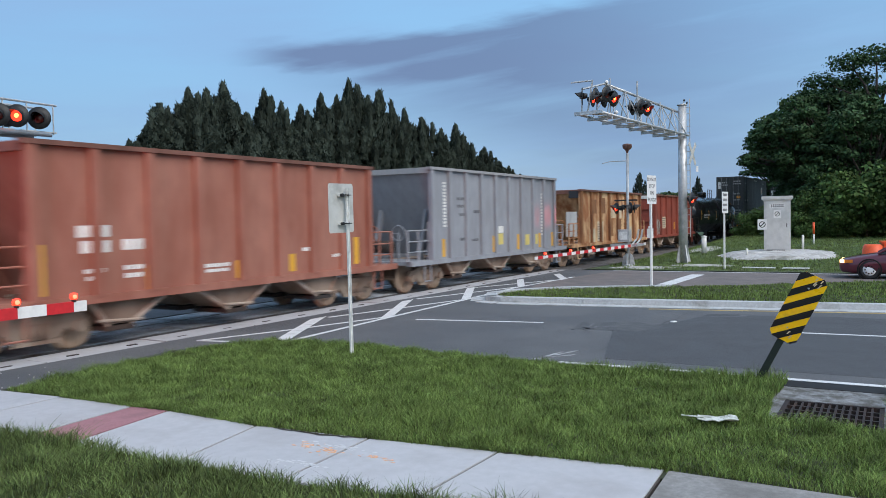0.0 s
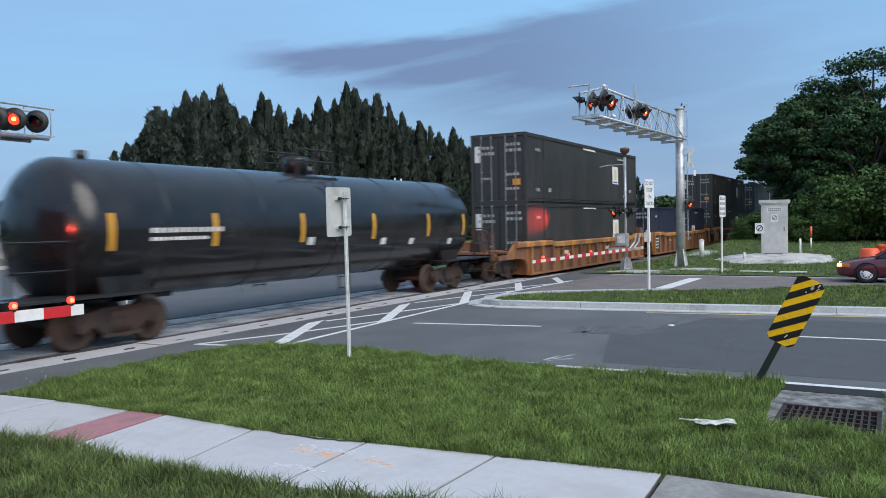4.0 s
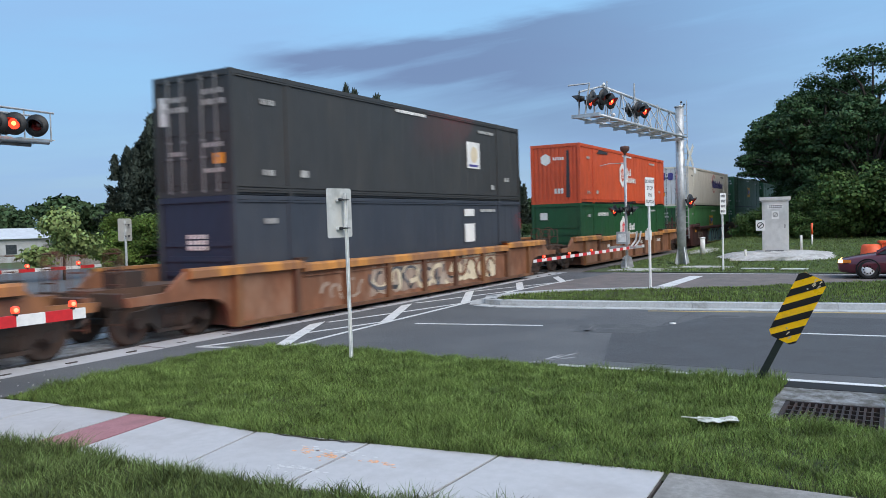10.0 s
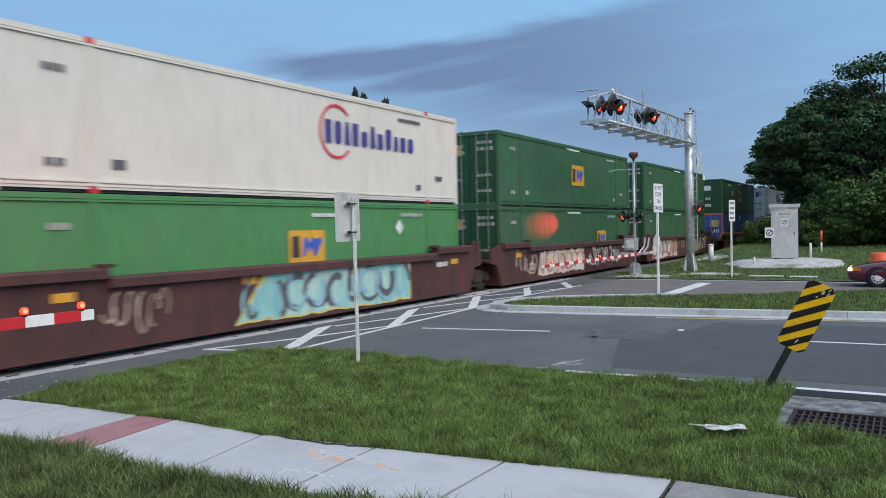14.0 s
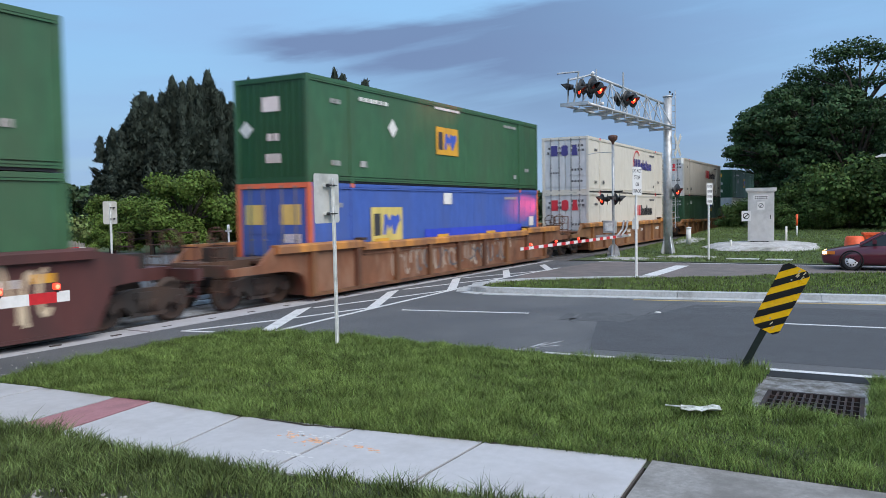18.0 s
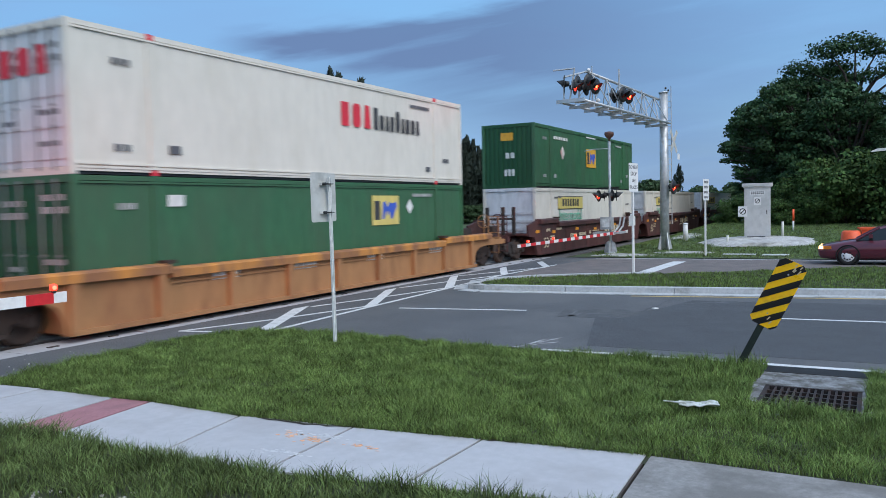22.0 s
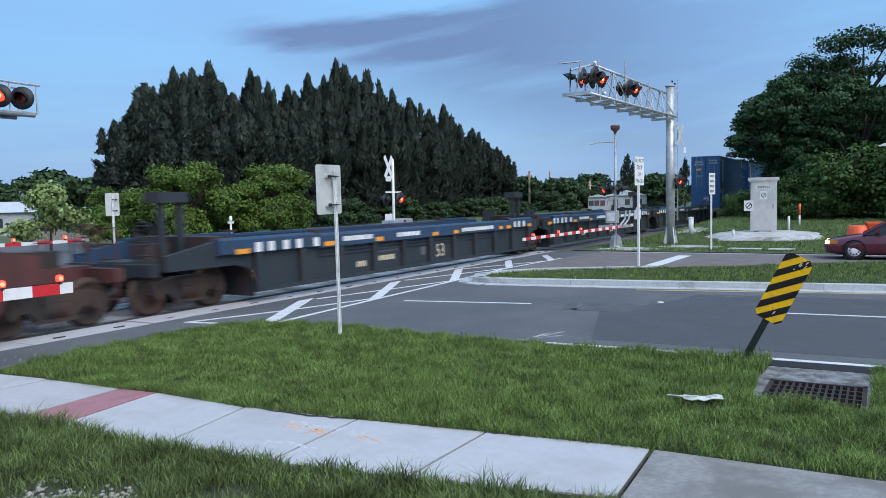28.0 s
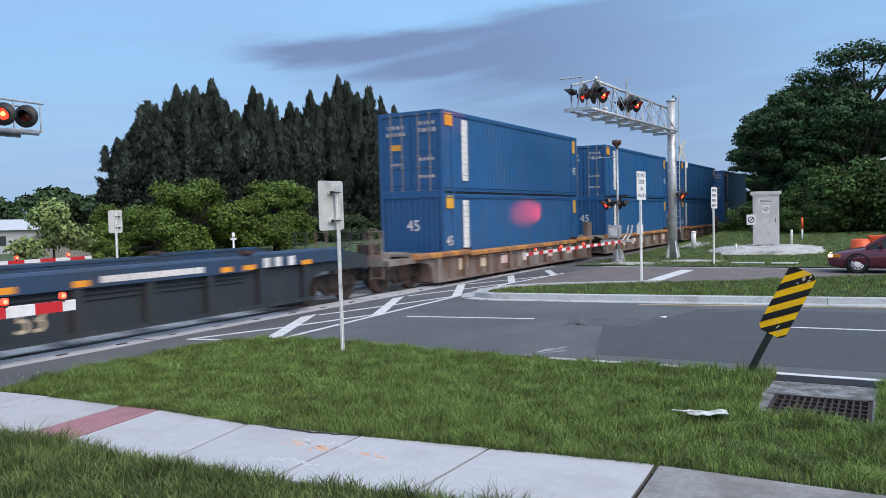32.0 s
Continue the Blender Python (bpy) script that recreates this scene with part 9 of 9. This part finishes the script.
def conifer(name, h, r, n, label, spires=8):
    """A dark feathery tree: a trunk, and rising branches hung with fine needle plumes."""
    th = thing(name, label, "tree")
    bm = bmesh.new()
    rod(bm, (0, 0, -0.2), (0, 0, h * 0.85), 0.22, 0.05, 8)
    part("trunk", bm, BARK, th)
    c, way, out = [], [], []
    m = int(n / (spires * 7))
    for k in range(spires * 7):
        t = rng.random() ** 0.9
        z0 = h * (0.02 + 0.90 * t)
        a = 2.4 * k + rng.uniform(-0.5, 0.5)
        reach = r * min(1.0, 1.75 * (1.0 - t) + 0.02) ** 0.75 * rng.uniform(0.4, 1.1)
        rise = min(h * rng.uniform(0.90, 0.98) - z0, reach * rng.uniform(0.8, 1.5) + 0.4)
        f = rng.uniform(0.25, 1.0, m) ** 0.7
        spread = 0.10 + 0.30 * np.sin(np.pi * np.clip(f * 0.96, 0, 1)) * (0.6 + 0.5 * reach / r)
        jit = rng.normal(0, 0.5, (m, 3)) * spread[:, None]
        c.append(np.stack([reach * f ** 0.8 * math.cos(a), reach * f ** 0.8 * math.sin(a), z0 + rise * f], 1) + jit)
        d = np.array([reach * math.cos(a), reach * math.sin(a), rise * 1.25 + 0.3])
        way.append(np.tile(d / np.linalg.norm(d), (m, 1)) + rng.normal(0, 0.33, (m, 3)))
        o = np.stack([np.full(m, math.cos(a)), np.full(m, math.sin(a)), np.full(m, 0.3)], 1) + jit
        out.append(o / (np.linalg.norm(o, axis=1)[:, None] + 1e-9))
    # the leader, and lesser tops crowded round it
    for k in range(7):
        q = n // (14 if k == 0 else 26)
        f = rng.random(q)
        tip = h * (1.0 if k == 0 else rng.uniform(0.74, 0.985))
        off, a = (0.0 if k == 0 else r * rng.uniform(0.3, 0.75)), 2.4 * k + rng.uniform(-0.4, 0.4)
        wid = (0.52 if k == 0 else 0.46) * (1 - f) ** 0.42 * (1 + 0.35 * np.sin(f * 17 + k)) + 0.07
        b, rad = rng.uniform(0, 2 * np.pi, q), rng.random(q) ** 0.5
        c.append(np.stack([off * math.cos(a) + wid * np.cos(b) * rad, off * math.sin(a) + wid * np.sin(b) * rad, tip - h * 0.22 * (1 - f)], 1))
        way.append(np.array([0, 0, 1.0]) + rng.normal(0, 0.3, (q, 3)))
        out.append(np.stack([np.cos(b), np.sin(b), np.full(q, 0.2)], 1))
    c, up, nrm = np.concatenate(c), np.concatenate(way), np.concatenate(out)
    m = len(c)
    u = np.cross(nrm, up) + rng.normal(0, 0.2, (m, 3))
    u /= np.linalg.norm(u, axis=1)[:, None] + 1e-9
    s = rng.uniform(0.4, 1.1, m)[:, None]
    p = np.stack([c - u * 0.085 * s - up * 0.22 * s, c + u * 0.095 * s - up * 0.16 * s, c + u * 0.045 * s + up * 0.34 * s, c - u * 0.07 * s + up * 0.24 * s], 1).reshape(-1, 3)
    p[:, 2] = np.maximum(p[:, 2], 0.05)
    ob = new("crown", raw_mesh("crown", p, np.arange(m * 4).reshape(-1, 4), LEAF_DARK))
    ob.parent = th
    return th


def broadleaf(name, lobes, n, size, leaf, trunk_h, label, trunk_r=0.2, category="tree", simple=False):
    """Lobes of leaf clumps on limbs, with an uneven outline and gaps."""
    th = thing(name, label, category)
    bm = bmesh.new()
    rod(bm, (0, 0, -0.2), (0.1, 0.05, trunk_h), trunk_r, trunk_r * 0.7, 9)
    whole = bm
    total = sum(l[3] * l[3] for l in lobes)
    c, out = [], []
    for k, (x, y, z, r, fz) in enumerate(lobes):
        bm = whole if simple else bmesh.new()
        mid = Vector((x * 0.4, y * 0.4, trunk_h + (z - trunk_h) * 0.5))
        rod(bm, (0.1, 0.05, trunk_h * 0.9), mid, trunk_r * 0.5, trunk_r * 0.3, 6)
        rod(bm, mid, (x, y, z), trunk_r * 0.3, 0.04, 6)
        if not simple:
            part("limb", bm, BARK, th)
        m = int(n * r * r / total)
        d = rng.normal(0, 1, (m, 3))
        d /= np.linalg.norm(d, axis=1)[:, None]
        lump = 1 + 0.22 * np.sin(d[:, 0] * 5 + k) * np.sin(d[:, 1] * 6 + 2 * k) + 0.16 * np.sin(d[:, 2] * 9 + 3 * k + d[:, 0] * 7)
        rad = r * lump * rng.uniform(0.3, 1.25, m) ** 0.5
        c.append(np.stack([x + d[:, 0] * rad, y + d[:, 1] * rad, z + d[:, 2] * rad * fz], 1))
        o = d.copy()
        o[:, 2] += 0.35
        out.append(o)
    part("trunk", whole, BARK, th)
    v, f = cards(np.concatenate(c), np.concatenate(out), size, 1.0)
    v[:, 2] = np.maximum(v[:, 2], 0.05)
    ob = new("crown", raw_mesh("crown", v, f, leaf))
    ob.parent = th
    return th


def put(ob, x, y, z=-0.06, scale=1.0, turn=0.0, wide=None):
    w = scale if wide is None else wide
    return Matrix.Translation((x, y, z)) @ Matrix.Rotation(radians(turn), 4, "Z") @ Matrix.Diagonal((w, w, scale, 1))


def plant(ob, places):
    """The first stands at the first place, copies at the rest."""
    ob.matrix_basis = put(ob, *places[0])
    for p in places[1:]:
        m = put(ob, *p)
        o = copy_thing(ob, pose(0, 0, 0))
        o.matrix_basis = m


def random_lobes(n, r, h0, h1, size, flat=0.8, seed=0):
    g = random.Random(seed)
    out = []
    for k in range(n):
        a, q = g.uniform(0, 2 * math.pi), math.sqrt(g.random())
        z = g.uniform(h0, h1)
        fall = 1 - 0.45 * (z - h0) / max(0.1, h1 - h0)
        out.append((r * q * math.cos(a) * fall, r * q * math.sin(a) * fall, z, size * g.uniform(0.7, 1.25), flat * g.uniform(0.8, 1.1)))
    return out


def casuarinas():
    """A dense row of dark casuarinas behind the rails: along x, height."""
    kinds = [conifer("casuarina_tree", 15.0, 2.2, 17000, "tall dark feathery casuarina in a dense row", 20), conifer("casuarina_tree", 15.0, 1.9, 15000, "tall dark feathery casuarina in a dense row", 16), conifer("casuarina_tree", 15.0, 2.4, 19000, "tall dark feathery casuarina in a dense row", 24)]
    tops = [(42.9, 5.6), (43.9, 9.0), (45.6, 10.8), (47.1, 12.6), (48.8, 12.5), (50.1, 14.2), (51.6, 13.9), (53.3, 14.7), (55.5, 15.6), (57.1, 13.6), (59.3, 15.3), (61.6, 13.2), (63.4, 14.7), (66.2, 14.7), (69.6, 16.2), (72.2, 16.4), (75.2, 18.6), (77.8, 18.4), (80.6, 18.0), (83.2, 16.4), (87.4, 16.6), (91.4, 15.9), (94.8, 14.6), (98.6, 15.6), (102.4, 14.2), (106.0, 13.6), (109.4, 13.2), (112.6, 12.0), (115.6, 10.6)]
    spots = {0: [], 1: [], 2: []}
    g = random.Random(3)
    for k, (x, h) in enumerate(tops):
        spots[k % 3].append((x, 55 + g.uniform(-1.2, 1.2), -0.06, h / 15.0, g.uniform(0, 360), 0.85 + 0.25 * g.random()))
        spots[(k + 2) % 3].append((x + 1.5, 54 + g.uniform(-1, 1), -0.06, h / 15.0 * g.uniform(0.76, 0.96), g.uniform(0, 360), 1.15))
        if k % 2 == 0:
            spots[(k + 2) % 3].append((x + 0.4, 52.4 + g.uniform(-0.6, 0.6), -0.06, h / 15.0 * g.uniform(0.6, 0.8), g.uniform(0, 360), 1.0))
    for k, ob in enumerate(kinds):
        tagged(ob, group="casuarinas behind the tracks")
        plant(ob, spots[k])


def bushes():
    a = broadleaf("leafy_tree", random_lobes(34, 3.2, 0.8, 4.6, 0.80, 0.62, 1), 17000, 0.145, LEAF_MID, 1.6, "rounded bright green leafy tree")
    b = broadleaf("leafy_tree", random_lobes(30, 2.8, 0.7, 4.3, 0.78, 0.62, 2), 15000, 0.145, LEAF_MID, 1.5, "rounded bright green leafy tree")
    for o in (a, b):
        tagged(o, group="leafy trees behind the tracks")
    plant(a, [(36.4, 38.5, -0.06, 1.06, 20), (44.0, 38.0, -0.06, 1.08, 140), (33.4, 42.0, -0.06, 0.75, 200), (40.5, 42.5, -0.06, 0.95, 10)])
    plant(b, [(39.8, 36.5, -0.06, 0.92, 0), (32.6, 37.4, -0.06, 0.8, 60), (46.8, 40.8, -0.06, 0.9, 250), (31.6, 39.5, -0.06, 0.55, 310), (50.5, 44.0, -0.06, 0.85, 100)])
    c = broadleaf("young_tree", random_lobes(12, 1.5, 1.2, 3.2, 0.65, 0.75, 5), 4800, 0.18, LEAF_LIGHT, 1.5, "young pale green tree with loose leaves", 0.08)
    plant(c, [(25.6, 37.0, -0.06, 1.02, 0)])
    d = broadleaf("shade_tree", random_lobes(40, 4.9, 0.8, 6.2, 1.15, 0.6, 6), 4200, 0.55, LEAF_FAR, 3.0, "dark spreading tree in the distance", 0.3, simple=True)
    tagged(d, group="distant trees")
    spots = [(61, 88, -0.06, 1.05, 0), (68, 92, -0.06, 0.95, 70), (54, 90, -0.06, 0.9, 150), (75, 95, -0.06, 0.9, 30), (44, 96, -0.06, 0.7, 30), (33, 98, -0.06, 0.65, 200)]
    g = random.Random(9)
    for k in range(9):
        spots.append((158 + 13 * k, 74 + g.uniform(-5, 5) + 0.6 * k, -0.06, g.uniform(0.95, 1.5), g.uniform(0, 360)))
    for k in range(12):
        spots.append((150 + 10 * k, 63 + g.uniform(-3, 3) + 0.9 * k, -0.06, g.uniform(0.55, 0.95), g.uniform(0, 360)))
    for k in range(10):
        spots.append((230 + 16 * k, 72 - 3.2 * k + g.uniform(-3, 3), -0.06, g.uniform(0.9, 1.5), g.uniform(0, 360)))
    spots += [(139, 59.5, -0.06, 1.0, 10), (141, 64.0, -0.06, 0.85, 80), (146, 54.8, -0.06, 0.95, 200), (148, 51.6, -0.06, 0.72, 120), (152, 36.6, -0.06, 1.0, 300), (158, 40.0, -0.06, 0.75, 30), (60, 70, -0.06, 0.85, 45), (52, 72, -0.06, 0.8, 190), (46, 75, -0.06, 0.72, 260)]
    for k in range(20):
        spots.append((49 + 3.6 * k, 50.6 + g.uniform(-0.8, 0.8), -0.06, g.uniform(0.28, 0.45), g.uniform(0, 360)))
    for k in range(26):
        spots.append((132 + 5.5 * k, 53 + 0.85 * k + g.uniform(-2, 2), -0.06, g.uniform(0.35, 0.62), g.uniform(0, 360)))
    for k in range(30):
        a = radians(4 + 2.6 * k)
        spots.append((420 * math.cos(a), 30 + 420 * math.sin(a), -0.06, g.uniform(1.3, 2.0), g.uniform(0, 360)))
    for k in range(14):
        spots.append((20 - 9 * k, 85 + g.uniform(-8, 8), -0.06, g.uniform(0.8, 1.2), g.uniform(0, 360)))
    plant(d, spots)
    e = conifer("norfolk_pine", 10.0, 1.7, 1500, "slim dark pine far behind the tracks", 4)
    plant(e, [(150, 42.5, -0.06, 1.05, 0, 0.9), (175, 37.1, -0.06, 1.05, 50, 0.8)])


def near_trees():
    """The big dark trees on the bank, right beside the rails."""
    big = broadleaf("oak_tree", random_lobes(120, 6.2, 1.6, 12.8, 0.86, 0.52, 11), 34000, 0.19, LEAF_DEEP, 4.0, "huge dark green tree on the grass bank", 0.45, simple=True)
    mid = broadleaf("oak_tree", random_lobes(84, 4.4, 0.6, 8.2, 0.74, 0.52, 12), 22000, 0.17, LEAF_DEEP, 2.5, "dark green tree leaning towards the rails", 0.3, simple=True)
    tagged(big, group="trees on the bank")
    tagged(mid, group="trees on the bank")
    plant(big, [(68.2, 1.9, 0.75, 0.72, 20, 0.86), (71.0, -5.0, 0.75, 0.85, 130, 1.0), (66.0, -12.0, 0.75, 1.0, 250), (80.0, 5.0, 0.75, 1.0, 300), (78, -16, 0.75, 1.1, 40)])
    plant(mid, [(61.6, 4.0, 0.7, 0.92, 0), (60.5, 1.6, 0.7, 1.0, 120), (67.0, 4.6, 0.7, 0.9, 200), (73.0, 5.2, 0.7, 0.95, 80), (60.0, -3.0, 0.75, 1.0, 280), (81.0, 6.2, 0.6, 1.0, 10), (92, 7.4, 0.6, 1.1, 170)])
    # crowns that hang out over the rails from bare stems
    over = broadleaf("oak_tree", random_lobes(66, 4.6, 4.9, 8.3, 0.64, 0.45, 18), 14000, 0.17, LEAF_DEEP, 4.6, "dark tree whose crown hangs out over the rails", 0.26, simple=True)
    tagged(over, group="trees on the bank")
    plant(over, [(62.3, 5.7, 0.7, 1.0, 30), (64.5, 4.4, 0.7, 1.2, 240), (70.5, 6.6, 0.7, 1.15, 190), (77.0, 6.9, 0.6, 1.3, 100), (85.0, 8.2, 0.5, 1.35, 300), (94.0, 9.4, 0.4, 1.4, 30), (104.0, 10.2, 0.3, 1.4, 170), (116.0, 10.4, 0.3, 1.4, 250), (168.0, 20.4, -0.06, 1.4, 60), (180.0, 20.4, -0.06, 1.45, 200), (194.0, 20.4, -0.06, 1.45, 320)])
    # the wood closes in on the other side of the rails too
    plant(copy_thing(mid, pose(0, 0, 0)), [(174.0, 22.5, -0.06, 1.1, 40), (186.0, 22.0, -0.06, 1.15, 150), (200.0, 22.0, -0.06, 1.2, 260), (215.0, 21.0, -0.06, 1.25, 10), (232.0, 20.5, -0.06, 1.3, 90)])
    # the open crown of a pine over them
    pine = broadleaf("tall_pine", [(x, y, z, r * 1.2, 0.5) for x, y, z, r in ((0, 0, 15.0, 1.3), (1.2, -1.8, 14.6, 1.2), (-0.8, 1.9, 14.4, 1.2), (0.4, 3.6, 13.2, 1.1), (0.2, -3.8, 13.6, 1.2), (0.9, 1.0, 13.2, 1.1), (-0.5, -2.6, 12.6, 1.1), (0.3, 4.6, 12.0, 0.9), (0, -5.4, 12.4, 1.1), (0.6, 2.6, 11.6, 1.0), (0.2, -0.8, 12.2, 0.9))], 9000, 0.17, LEAF_DEEP, 10.5, "tall pine with an open crown above the bank", 0.28)
    plant(pine, [(66.0, 1.3, 0.6, 0.87, 10, 1.0), (69.0, -8.0, 0.6, 0.87, 160, 0.98)])
    shrub = broadleaf("shrub", random_lobes(20, 2.0, 0.4, 2.7, 0.68, 0.7, 15), 8000, 0.13, LEAF_BANK, 0.8, "green shrub at the edge of the bank", 0.06, "shrub")
    tagged(shrub, group="shrubs on the bank")
    plant(shrub, [(56.5, 1.6, 0.7, 1.5, 0), (56.0, -1.6, 0.7, 1.75, 100), (57.5, 4.2, 0.7, 1.1, 200), (56.5, -5.0, 0.7, 1.9, 60), (55.5, 3.2, 0.68, 0.75, 10), (55.6, 5.4, 0.66, 0.6, 300), (57.5, -9.0, 0.7, 1.8, 220), (58.2, 6.6, 0.66, 0.8, 30), (59.0, 8.6, 0.6, 0.7, 130)])


casuarinas()
bushes()
near_trees()


SPEED = 13.3


def motions():
    for ob, s in MOVERS:
        walk(ob, [(t, pose(s - d, TRACK, 0)) for t, d in GONE])
    # the wheels roll while their car is near the crossing
    for w in AXLES:
        car = w.parent.parent
        s = [q for ob, q in MOVERS if ob == car][0] + w.parent.location.x + w.location.x
        base, quarter = Matrix.Translation(w.location), []
        t0, t1 = max(0.0, (s - 48) / SPEED), min(32.0, (s + 4) / SPEED)
        if t1 <= 0 or t0 >= 32:
            continue
        n = max(2, int((t1 - t0) / 0.05) + 1)
        times = [t0 + (t1 - t0) * k / n for k in range(n + 1)]
        rows = [(t, base @ Matrix.Rotation(-SPEED * (t - t0) / 0.457, 4, "Y")) for t in times]
        if t0 > 0:
            rows.insert(0, (0.0, rows[0][1]))
        if t1 < 32:
            rows.append((32.0, rows[-1][1]))
        walk(w, rows)


motions()
